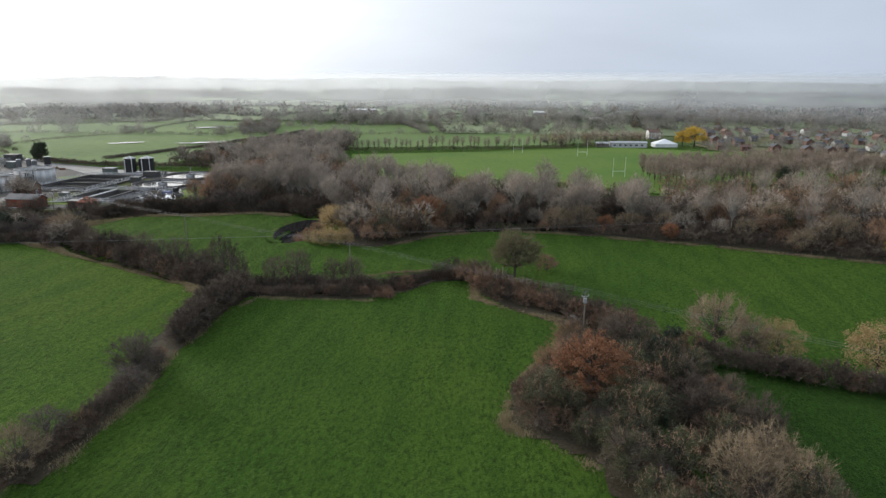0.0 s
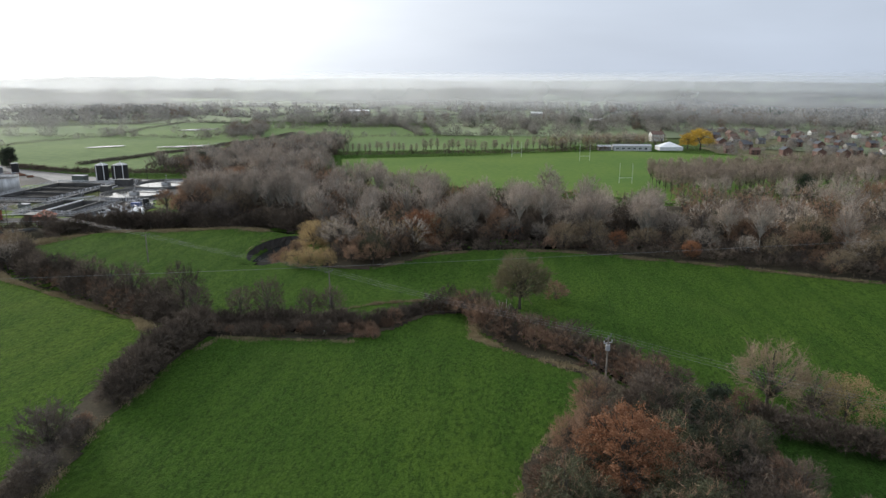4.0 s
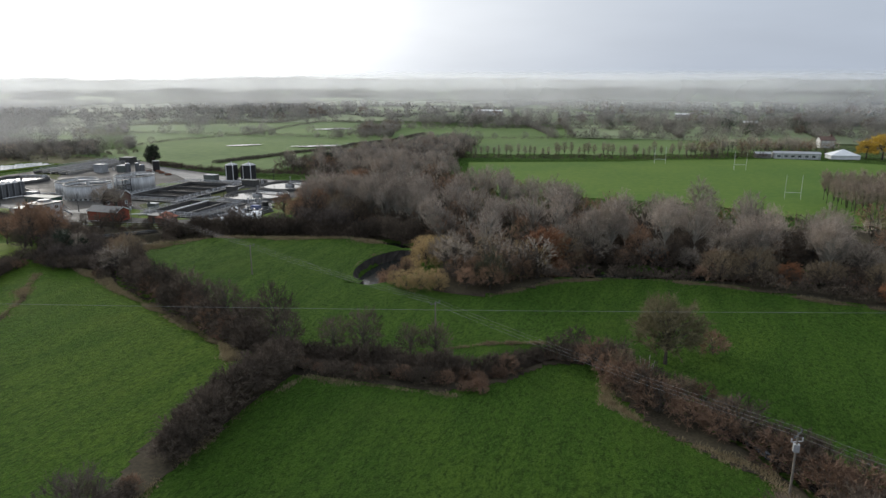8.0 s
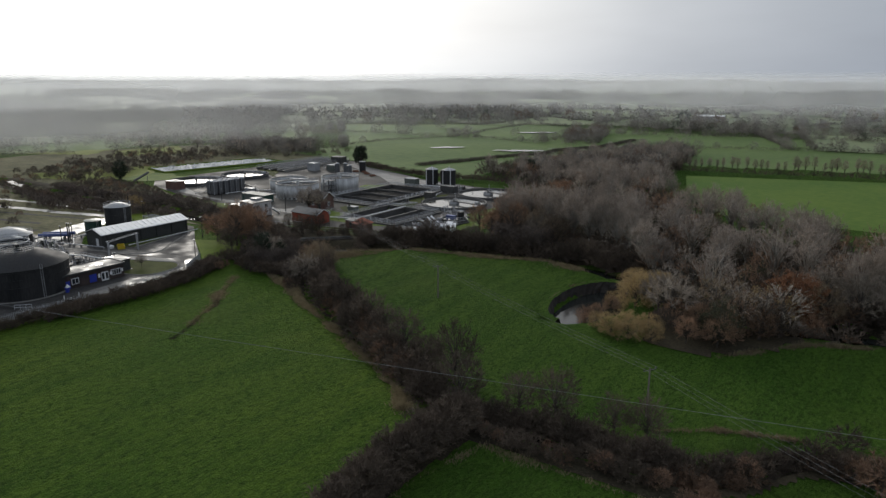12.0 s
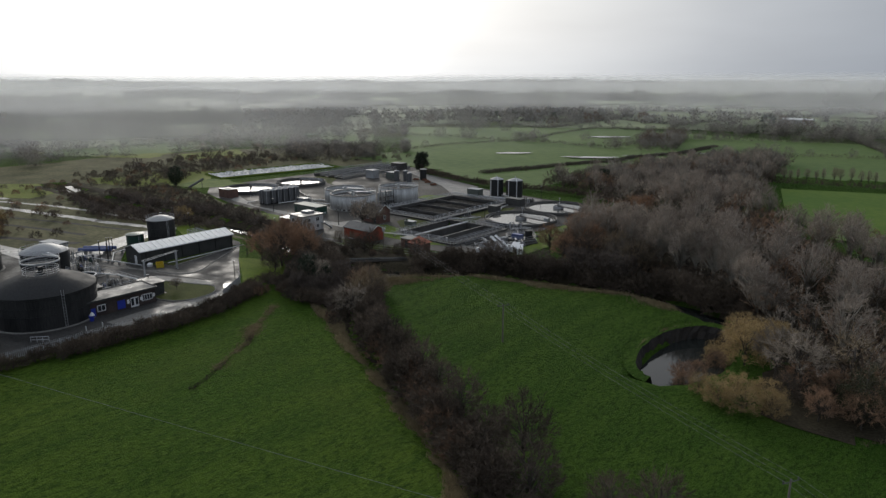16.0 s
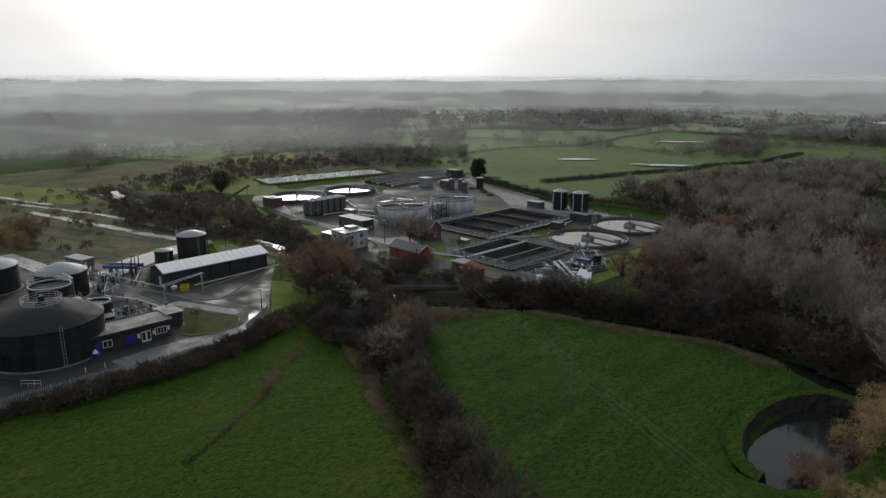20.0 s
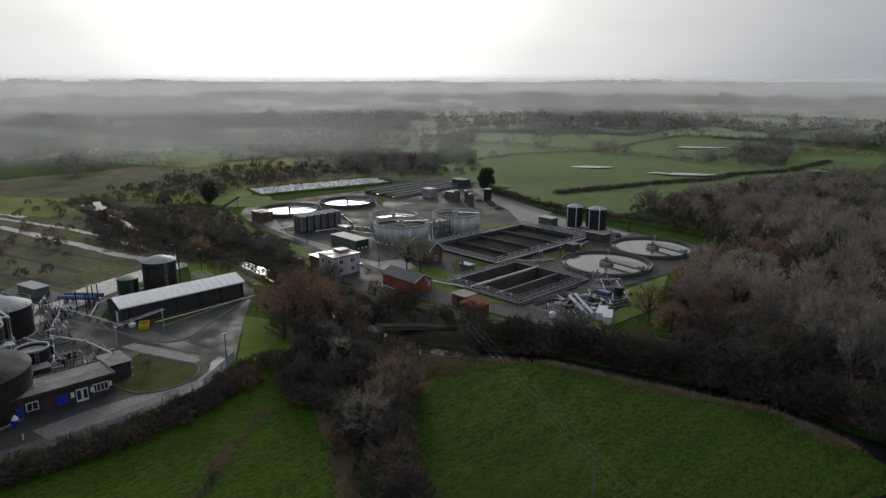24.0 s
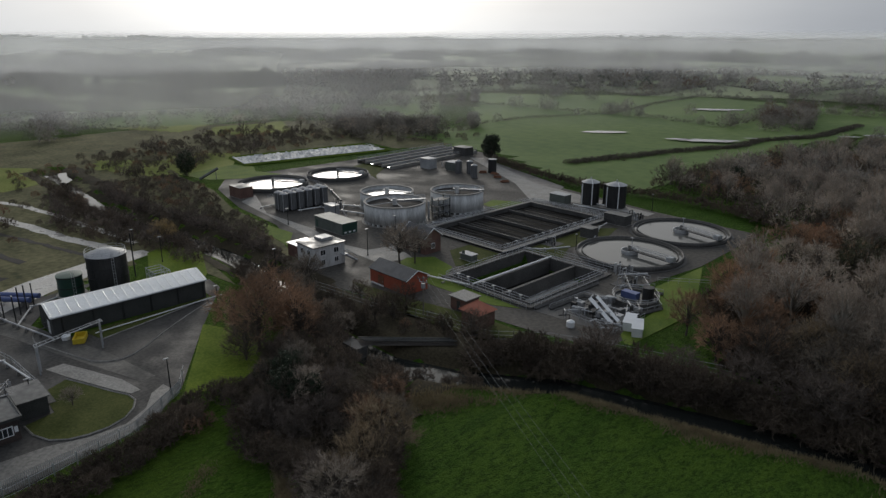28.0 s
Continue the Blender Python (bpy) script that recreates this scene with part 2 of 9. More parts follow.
GLASS_DARK = material("window_glass", (0.02, 0.024, 0.028), (0.04, 0.045, 0.05), 0.08, spec=0.6)
SOIL = material("wet_mud", (0.016, 0.014, 0.012), (0.045, 0.038, 0.032), 0.9, scale=(0.2, 3), bump=0.3, bump_scale=4)
GRAVEL = material("gravel", (0.12, 0.11, 0.1), (0.25, 0.23, 0.21), 0.9, scale=(0.3, 8), bump=0.2)
TUFT = material("grass_tuft", (0.045, 0.12, 0.012), (0.1, 0.185, 0.024), 0.8, scale=(0.08, 1.0), island=0, through_light=0.3)
DOME_DARK = material("dark_dome_sheet", (0.016, 0.016, 0.017), (0.04, 0.041, 0.042), 0.75, scale=(0.3, 4), rough_vary=0.12, spec=0.2)
GREY_SILO = material("dark_grey_steel", (0.06, 0.062, 0.063), (0.16, 0.162, 0.164), 0.45, scale=(0.9, 5), rough_vary=0.15, stretch=0.15)
BLUE_GREY = material("blue_grey_paint", (0.06, 0.085, 0.2), (0.11, 0.14, 0.29), 0.5)
TILE_BROWN = material("brown_roof_tile", (0.1, 0.06, 0.045), (0.19, 0.12, 0.09), 0.8)
PITCH = material("mown_pitch", (0.055, 0.115, 0.012), (0.1, 0.155, 0.02), 0.9, scale=(0.02, 0.4), spec=0.15)
# distant pasture, hedges and trees carry haze in their greyer base colours
HAZED_FIELD = material("distant_pasture", (0.1, 0.128, 0.06), (0.165, 0.19, 0.095), 0.85, scale=(0.01, 0.12), island=0.35, spec=0.25)
ROUGH = material("rough_heath", (0.055, 0.058, 0.028), (0.17, 0.155, 0.08), 0.95, scale=(0.08, 0.7), bump=0.8, bump_scale=1.5, spec=0.1)
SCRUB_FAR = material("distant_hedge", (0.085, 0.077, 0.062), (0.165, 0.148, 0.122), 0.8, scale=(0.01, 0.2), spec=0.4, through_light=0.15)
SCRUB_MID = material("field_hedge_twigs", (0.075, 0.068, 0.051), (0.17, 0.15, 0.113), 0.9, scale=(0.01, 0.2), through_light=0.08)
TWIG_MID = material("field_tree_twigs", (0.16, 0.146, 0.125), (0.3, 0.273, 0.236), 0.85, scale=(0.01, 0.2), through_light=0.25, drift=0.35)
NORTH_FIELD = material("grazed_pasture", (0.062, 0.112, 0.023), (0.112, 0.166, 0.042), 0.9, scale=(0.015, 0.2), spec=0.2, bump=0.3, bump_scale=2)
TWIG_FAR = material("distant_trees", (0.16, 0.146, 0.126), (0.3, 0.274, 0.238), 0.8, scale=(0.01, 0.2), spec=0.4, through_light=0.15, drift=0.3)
RUSSET_FAR = material("distant_russet", (0.1, 0.06, 0.04), (0.19, 0.12, 0.08), 0.95, scale=(0.01, 0.2), through_light=0.05)
LAWN = material("lawn_grass", (0.06, 0.105, 0.012), (0.145, 0.19, 0.027), 0.9, scale=(0.15, 3), bump=0.3, bump_scale=8, spec=0.2)
MEADOW = material("rough_olive_meadow", (0.12, 0.15, 0.03), (0.24, 0.25, 0.075), 0.95, scale=(0.06, 1.2), bump=0.5, bump_scale=2, spec=0.1)
WET_CONCRETE = material("wet_concrete", (0.26, 0.245, 0.22), (0.54, 0.51, 0.46), 0.42, scale=(0.22, 2.5), bump=0.1, rough_vary=0.3)
LITTER = material("leaf_litter", (0.022, 0.019, 0.013), (0.075, 0.062, 0.038), 0.95, scale=(0.12, 2.5), bump=0.6, bump_scale=3, spec=0.1)
BRIGHT_LAWN = material("moist_lawn", (0.07, 0.115, 0.012), (0.165, 0.205, 0.028), 0.95, scale=(0.15, 2.5), bump=0.3, bump_scale=8, spec=0.1)
FOAM = material("white_sludge_cover", (0.26, 0.26, 0.25), (0.66, 0.66, 0.64), 0.6, scale=(0.12, 1.5), bump=0.5, bump_scale=1.5)


def water_material(name, colour, rough):
    m = bpy.data.materials.new(name)
    m.use_nodes = True
    n, l = m.node_tree.nodes, m.node_tree.links
    b = n["Principled BSDF"]
    b.inputs["Base Color"].default_value = (*colour, 1)
    b.inputs["Roughness"].default_value = rough
    b.inputs["IOR"].default_value = 1.33
    b.inputs["Specular IOR Level"].default_value = 0.5
    tc = n.new("ShaderNodeTexCoord")
    bn = n.new("ShaderNodeTexNoise")
    bn.inputs["Scale"].default_value = 0.9
    bn.inputs["Detail"].default_value = 3
    bp = n.new("ShaderNodeBump")
    bp.inputs["Strength"].default_value = 0.06
    bp.inputs["Distance"].default_value = 0.1
    l.new(tc.outputs["Object"], bn.inputs["Vector"])
    l.new(bn.outputs[0], bp.inputs["Height"])
    l.new(bp.outputs[0], b.inputs["Normal"])
    return m


WATER = water_material("pond_water", (0.02, 0.022, 0.02), 0.06)
WATER_TANK = water_material("tank_water", (0.11, 0.108, 0.098), 0.07)
# at far tanks and flood pools the pale base imitates the sky's reflection
WATER_PALE = water_material("milky_water", (0.22, 0.22, 0.21), 0.2)
WATER_DARK = material("aerated_water", (0.006, 0.0055, 0.005), (0.026, 0.024, 0.021), 0.6, scale=(0.25, 1.6), bump=0.5, bump_scale=2.5, spec=0.01, rough_vary=0.15)


def ground_material():
    """Winter pasture: grass with mowing bands, damp patches and tussocks; a patchwork of fields farther out."""
    m = bpy.data.materials.new("pasture")
    m.use_nodes = True
    n, l = m.node_tree.nodes, m.node_tree.links
    b = n["Principled BSDF"]
    b.inputs["Roughness"].default_value = 0.9
    b.inputs["Specular IOR Level"].default_value = 0.03
    b.inputs["Sheen Weight"].default_value = 0.13
    b.inputs["Sheen Roughness"].default_value = 0.45
    b.inputs["Sheen Tint"].default_value = (0.42, 0.8, 0.14, 1)
    geo = n.new("ShaderNodeNewGeometry")

    def noise(scale, detail=5, vec=None, rough=0.55):
        q = n.new("ShaderNodeTexNoise")
        q.inputs["Scale"].default_value, q.inputs["Detail"].default_value = scale, detail
        q.inputs["Roughness"].default_value = rough
        l.new(vec or geo.outputs["Position"], q.inputs["Vector"])
        return q.outputs[0]

    def rng_(v, a, b_, c=0.0, d=1.0):
        q = n.new("ShaderNodeMapRange")
        for k, x in zip(("From Min", "From Max", "To Min", "To Max"), (a, b_, c, d)):
            q.inputs[k].default_value = x
        l.new(v, q.inputs[0])
        return q.outputs[0]

    def mix(f, a, b_, mode="MIX"):
        q = n.new("ShaderNodeMix")
        q.data_type, q.blend_type = "RGBA", mode
        for i, x in ((0, f), (6, a), (7, b_)):
            if isinstance(x, (tuple, float, int)):
                q.inputs[i].default_value = (*x, 1) if isinstance(x, tuple) else x
            else:
                l.new(x, q.inputs[i])
        return q.outputs[2]

    # stretched along the mowing direction
    mp = n.new("ShaderNodeMapping")
    mp.inputs["Rotation"].default_value = (0, 0, radians(-28))
    mp.inputs["Scale"].default_value = (0.32, 0.05, 1)
    l.new(geo.outputs["Position"], mp.inputs[0])
    mp2 = n.new("ShaderNodeMapping")
    mp2.inputs["Rotation"].default_value = (0, 0, radians(-28))
    mp2.inputs["Scale"].default_value = (1.9, 0.8, 1)
    l.new(geo.outputs["Position"], mp2.inputs[0])
    big = rng_(noise(0.018, 4), 0.35, 0.65)
    band = rng_(noise(1.0, 3, mp.outputs[0]), 0.35, 0.65)
    tuft = rng_(noise(1.1, 6, None, 0.7), 0.38, 0.66)
    fine = rng_(noise(5.0, 3), 0.4, 0.65)
    grass = mix(big, (0.05, 0.118, 0.0145), (0.094, 0.16, 0.022))
    grass = mix(rng_(noise(1.0, 3, mp.outputs[0]), 0.4, 0.68, 0.0, 0.8), grass, (0.03, 0.079, 0.011))
    grass = mix(rng_(noise(0.9, 7, mp2.outputs[0], 0.75), 0.47, 0.58, 0.0, 0.82), grass, (0.016, 0.038, 0.008))
    grass = mix(rng_(noise(1.6, 7, mp2.outputs[0], 0.75), 0.5, 0.62, 0.0, 0.6), grass, (0.125, 0.212, 0.04))
    grass = mix(rng_(noise(0.05, 5), 0.54, 0.72, 0.0, 0.4), grass, (0.09, 0.135, 0.026))
    # west sward is yellower; shade on the east field is put into its colour
    xyz = n.new("ShaderNodeSeparateXYZ")
    l.new(geo.outputs["Position"], xyz.inputs[0])

    def calc(op, a, b_):
        q = n.new("ShaderNodeMath")
        q.operation = op
        for i, x in ((0, a), (1, b_)):
            if isinstance(x, (float, int)):
                q.inputs[i].default_value = x
            else:
                l.new(x, q.inputs[i])
        return q.outputs[0]

    west = calc("MULTIPLY", rng_(xyz.outputs["X"], -42, -47), rng_(calc("ADD", xyz.outputs["Y"], calc("MULTIPLY", xyz.outputs["X"], 0.69)), 92, 87))
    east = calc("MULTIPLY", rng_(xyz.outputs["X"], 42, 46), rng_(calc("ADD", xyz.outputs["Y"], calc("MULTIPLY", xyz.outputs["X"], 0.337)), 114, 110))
    grass = mix(west, grass, mix(1.0, grass, (1.5, 1.32, 1.2), "MULTIPLY"))
    # the east field's shade, painted as darker and bluer grass
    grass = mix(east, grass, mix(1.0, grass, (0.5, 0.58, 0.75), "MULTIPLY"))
    # the wider country: a patchwork of pasture, stubble and rough ground, haze mixed into its colours
    vo = n.new("ShaderNodeTexVoronoi")
    vo.inputs["Scale"].default_value = 0.0052
    vo.inputs["Randomness"].default_value = 0.85
    l.new(geo.outputs["Position"], vo.inputs["Vector"])
    sep = n.new("ShaderNodeSeparateColor")
    l.new(vo.outputs["Color"], sep.inputs[0])
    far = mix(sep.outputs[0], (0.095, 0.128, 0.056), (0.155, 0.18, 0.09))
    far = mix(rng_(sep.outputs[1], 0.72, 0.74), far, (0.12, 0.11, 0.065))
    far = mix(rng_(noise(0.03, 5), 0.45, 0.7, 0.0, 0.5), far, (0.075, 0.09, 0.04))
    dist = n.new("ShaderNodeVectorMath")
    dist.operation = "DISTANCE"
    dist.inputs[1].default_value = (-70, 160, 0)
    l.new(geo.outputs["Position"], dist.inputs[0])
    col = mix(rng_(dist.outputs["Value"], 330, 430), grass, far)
    l.new(col, b.inputs["Base Color"])
    bp = n.new("ShaderNodeBump")
    bp.inputs["Strength"].default_value = 0.9
    bp.inputs["Distance"].default_value = 0.8
    hsum = n.new("ShaderNodeMath")
    hsum.operation = "ADD"
    l.new(tuft, hsum.inputs[0])
    l.new(fine, hsum.inputs[1])
    l.new(hsum.outputs[0], bp.inputs["Height"])
    l.new(bp.outputs[0], b.inputs["Normal"])
    return m


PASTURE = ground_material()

# ---------------------------------------------------------------- mesh helpers


class Geo:
    """Gathers vertices and faces of one part."""

    def __init__(self):
        self.v, self.f = [], []

    def add(self, vs, fs):
        o = len(self.v)
        self.v.extend(vs)
        self.f.extend([tuple(i + o for i in q) for q in fs])
        return self

    def box(self, x0, y0, z0, x1, y1, z1):
        vs = [(x, y, z) for z in (z0, z1) for y in (y0, y1) for x in (x0, x1)]
        return self.add(vs, [(0, 2, 3, 1), (4, 5, 7, 6), (0, 1, 5, 4), (2, 6, 7, 3), (0, 4, 6, 2), (1, 3, 7, 5)])

    def cyl(self, x, y, z0, z1, r0, r1=None, n=32, top=True, bottom=False):
        r1 = r0 if r1 is None else r1
        a = [2 * math.pi * i / n for i in range(n)]
        vs = [(x + r0 * math.cos(t), y + r0 * math.sin(t), z0) for t in a] + [(x + r1 * math.cos(t), y + r1 * math.sin(t), z1) for t in a]
        fs = [(i, (i + 1) % n, n + (i + 1) % n, n + i) for i in range(n)]
        if top:
            fs.append(tuple(range(n, 2 * n)))
        if bottom:
            fs.append(tuple(range(n))[::-1])
        return self.add(vs, fs)

    def disc(self, x, y, z, r, n=48):
        return self.add([(x + r * math.cos(2 * math.pi * i / n), y + r * math.sin(2 * math.pi * i / n), z) for i in range(n)], [tuple(range(n))])

    def ring(self, x, y, z0, z1, ri, ro, n=48):
        vs, fs = [], []
        for i in range(n):
            c, s = math.cos(2 * math.pi * i / n), math.sin(2 * math.pi * i / n)
            vs += [(x + r * c, y + r * s, z) for r, z in ((ro, z0), (ro, z1), (ri, z1), (ri, z0))]
        for i in range(n):
            j = (i + 1) % n
            for k in range(4):
                fs.append((4 * i + k, 4 * j + k, 4 * j + (k + 1) % 4, 4 * i + (k + 1) % 4))
        return self.add(vs, fs)

    def dome(self, x, y, z, r, h, n=32, rings=5, r_top=0.0):
        vs, fs = [], []
        for k in range(rings + 1):
            u = k / rings
            rr = r_top + (r - r_top) * (1 - u) if h > 0 else r
            zz = z + h * (1 - (1 - u) ** 1.5)
            vs += [(x + rr * math.cos(2 * math.pi * i / n), y + rr * math.sin(2 * math.pi * i / n), zz) for i in range(n)]
        for k in range(rings):
            for i in range(n):
                j = (i + 1) % n
                fs.append((k * n + i, k * n + j, (k + 1) * n + j, (k + 1) * n + i))
        fs.append(tuple(range(rings * n, rings * n + n)))
        return self.add(vs, fs)

    def pipe(self, pts, r, n=6, r1=None):
        pts = [Vector(p) for p in pts]
        vs, fs = [], []
        m = len(pts)
        for k, p in enumerate(pts):
            d = (pts[min(k + 1, m - 1)] - pts[max(k - 1, 0)])
            d = d.normalized() if d.length > 1e-6 else Vector((0, 0, 1))
            u = d.cross(Vector((0, 0, 1)) if abs(d.z) < 0.9 else Vector((1, 0, 0))).normalized()
            w = d.cross(u)
            rr = r if r1 is None else r + (r1 - r) * k / max(1, m - 1)
            vs += [tuple(p + (u * math.cos(2 * math.pi * i / n) + w * math.sin(2 * math.pi * i / n)) * rr) for i in range(n)]
        for k in range(m - 1):
            for i in range(n):
                j = (i + 1) % n
                fs.append((k * n + i, k * n + j, (k + 1) * n + j, (k + 1) * n + i))
        fs += [tuple(range(n))[::-1], tuple(range((m - 1) * n, m * n))]
        return self.add(vs, fs)

    def gable(self, x0, y0, x1, y1, z, rise, along="x", over=0.3, thick=0.14):
        """Two sloping roof slabs with thickness over a rectangle."""
        if along == "y":
            g = Geo().gable(y0, x0, y1, x1, z, rise, "x", over, thick)
            return self.add([(b, a, c) for a, b, c in g.v], [q[::-1] for q in g.f])
        ym, k = (y0 + y1) / 2, rise / ((y1 - y0) / 2)
        for s, ye in ((-1, y0 - over), (1, y1 + over)):
            ze = z - over * k
            a, b = x0 - over, x1 + over
            vs = [(a, ye, ze), (b, ye, ze), (b, ym, z + rise), (a, ym, z + rise)]
            vs += [(p, q, w + thick) for p, q, w in vs]
            fs = [(0, 3, 2, 1), (4, 5, 6, 7), (0, 1, 5, 4), (1, 2, 6, 5), (2, 3, 7, 6), (3, 0, 4, 7)]
            self.add(vs, fs if s < 0 else [q[::-1] for q in fs])
        return self

    def gable_wall(self, x0, y0, x1, y1, z0, z1, rise, along="x"):
        """Four walls whose ends rise to the ridge."""
        if along == "y":
            g = Geo().gable_wall(y0, x0, y1, x1, z0, z1, rise, "x")
            return self.add([(b, a, c) for a, b, c in g.v], [q[::-1] for q in g.f])
        ym = (y0 + y1) / 2
        vs = [(x0, y0, z0), (x1, y0, z0), (x1, y1, z0), (x0, y1, z0), (x0, y0, z1), (x1, y0, z1), (x1, y1, z1), (x0, y1, z1),
              (x0, ym, z1 + rise), (x1, ym, z1 + rise)]
        return self.add(vs, [(0, 1, 5, 4), (2, 3, 7, 6), (1, 2, 6, 9, 5), (3, 0, 4, 8, 7), (3, 2, 1, 0)])

    def hip(self, x0, y0, x1, y1, z, rise, over=0.4):
        x0, y0, x1, y1 = x0 - over, y0 - over, x1 + over, y1 + over
        xm, ym = (x0 + x1) / 2, (y0 + y1) / 2
        return self.add([(x0, y0, z), (x1, y0, z), (x1, y1, z), (x0, y1, z), (xm, ym, z + rise)],
                        [(0, 1, 4), (1, 2, 4), (2, 3, 4), (3, 0, 4), (3, 2, 1, 0)])

    def sheet(self, pts, z, depth=0.0):
        """A flat polygon; depth gives it a rim."""
        n = len(pts)
        vs = [(x, y, z) for x, y in pts]
        fs = [tuple(range(n))]
        if depth:
            vs += [(x, y, z - depth) for x, y in pts]
            fs += [(i, n + i, n + (i + 1) % n, (i + 1) % n) for i in range(n)]
        return self.add(vs, fs)

    def rail(self, pts, h=1.1, step=2.0, r=0.035):
        """A handrail of posts and two rails along points (x, y, z)."""
        for a, b in zip(pts, pts[1:]):
            a, b = Vector(a), Vector(b)
            for k in (h, h * 0.5):
                self.pipe([a + Vector((0, 0, k)), b + Vector((0, 0, k))], r, 4)
            m = max(1, round((b - a).length / step))
            for i in range(m + 1):
                p = a.lerp(b, i / m)
                self.pipe([p, p + Vector((0, 0, h))], r, 4)
        return self

    def mesh(self, name):
        me = bpy.data.meshes.new(name)
        me.from_pydata([tuple(p) for p in self.v], [], self.f)
        me.update()
        return me


def part(name, g, mat, parent, label="", smooth=False):
    me = g.mesh(name) if isinstance(g, Geo) else g
    if not me.materials:
        me.materials.append(mat)
    if smooth:
        me.polygons.foreach_set("use_smooth", [True] * len(me.polygons))
    ob = new(name, me)
    ob.parent = parent
    return tagged(ob, label)


def thing(name, label, category, at=(0, 0, 0), group="", kind="", turn=0.0, size=1.0):
    ob = new(name)
    ob.empty_display_size = 0.3
    ob.matrix_basis = pose(*at, 0, 0, turn) @ Matrix.Diagonal((size, size, size, 1))
    return tagged(ob, label, category, group, kind)


def solid(name, g, mat, label, category, kind="", group=""):
    me = g.mesh(name)
    me.materials.append(mat)
    return tagged(new(name, me), label, category, group, kind)


def raw_mesh(name, v, f, mat):
    """A mesh from arrays of vertices and triangles."""
    me = bpy.data.meshes.new(name)
    v, f = np.asarray(v, dtype=np.float32), np.asarray(f, dtype=np.int32)
    me.vertices.add(len(v))
    me.vertices.foreach_set("co", v.ravel())
    me.loops.add(len(f) * 3)
    me.loops.foreach_set("vertex_index", f.ravel())
    me.polygons.add(len(f))
    me.polygons.foreach_set("loop_start", np.arange(0, len(f) * 3, 3, dtype=np.int32))
    me.update(calc_edges=True)
    me.materials.append(mat)
    return me

# ---------------------------------------------------------------- lie of the land
RIVER = [(60, 205), (28, 197), (5, 193), (-12, 189), (-28, 191), (-44, 201), (-58, 207), (-72, 210), (-88, 205), (-108, 199), (-122, 189), (-134, 184),
         (-152, 184), (-172, 189), (-200, 192), (-225, 190), (-262, 184), (-312, 188), (-345, 190)]
BROOK = [(-128, 182), (-112, 163), (-98, 149), (-80, 139), (-62, 130), (-46, 126), (-30, 126), (-14, 127), (-4, 140), (6, 141), (14, 131), (26, 119), (36, 104), (38, 88), (36, 70), (34, 40)]
POND = (-49.4, 182.0)
LANES = (-182.0, 238.5, -157.0, 280.0)
SETTLE = (-152.0, 217.0, -131.0, 241.0)


def line_distance(P, line):
    best = np.full(len(P), 1e9)
    for (ax, ay), (bx, by) in zip(line, line[1:]):
        d = np.array((bx - ax, by - ay))
        t = np.clip(((P - (ax, ay)) @ d) / (d @ d), 0, 1)
        best = np.minimum(best, np.linalg.norm(P - (ax, ay) - t[:, None] * d, axis=1))
    return best


def heights(P):
    """Ground height: gentle swells, the river and brook sunk in, far hills."""
    x, y = P[:, 0], P[:, 1]
    z = 0.25 * np.sin(x * 0.031 + 1.3) * np.sin(y * 0.027) + 0.12 * np.sin(x * 0.11 + y * 0.07)
    in_works = (x < -110) & (x > -335) & (y > 85) & (y < 345) | (x <= -335) & (x > -720) & (y > 40) & (y < 460)
    z = np.where(in_works, 0.0, z)
    for line, width, deep in ((RIVER, 2.9, 2.3), (BROOK, 1.9, 1.2)):
        d = line_distance(P, line)
        z = z - deep * np.clip((width * 1.7 - d) / (width * 0.9), 0, 1)
    d = np.hypot((x - POND[0]) / 5.8, (y - POND[1]) / 12.9)
    z = z - 3.2 * np.clip((1.28 - d) / 0.24, 0, 1)
    r = np.hypot(x + 20, y - 60)
    rise = np.clip((r - 850) / 1900, 0, 1)
    rise = rise * rise * (3 - 2 * rise)
    west = np.clip(-x / np.maximum(r, 1) + 0.1, 0, 1)
    z = z + rise * (27 + 8 * west + 6 * np.sin(x * 0.0021 + 0.6) * np.sin(y * 0.0017 + 1.1) + 4 * np.sin(x * 0.0061 + y * 0.0043))
    for x0, y0, x1, y1 in (LANES, SETTLE):
        z = np.where((x > x0) & (x < x1) & (y > y0) & (y < y1), -4.0, z)
    return z


def axis(lo, hi, step, far):
    a = list(np.arange(lo, hi + 0.1, step))
    d, v = step, hi
    while v < far:
        d *= 1.13
        v += d
        a.append(v)
    d, v = step, lo
    while v > -far:
        d *= 1.13
        v -= d
        a.insert(0, v)
    return np.array(a)


gx, gy = axis(-340, 130, 2.2, 4600), axis(20, 330, 2.2, 4600)
X, Y = np.meshgrid(gx, gy)
GP = np.stack((X.ravel(), Y.ravel()), 1)
gz = heights(GP)
nx, ny = len(gx), len(gy)
i0 = (np.arange(ny - 1)[:, None] * nx + np.arange(nx - 1)[None]).ravel()
tri = np.concatenate((np.stack((i0, i0 + 1, i0 + nx + 1), 1), np.stack((i0, i0 + nx + 1, i0 + nx), 1)))
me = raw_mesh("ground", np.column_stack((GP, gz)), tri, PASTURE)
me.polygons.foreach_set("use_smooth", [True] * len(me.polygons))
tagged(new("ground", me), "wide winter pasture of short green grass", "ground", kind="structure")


def lay(x, y):
    return float(heights(np.array([[x, y]]))[0])


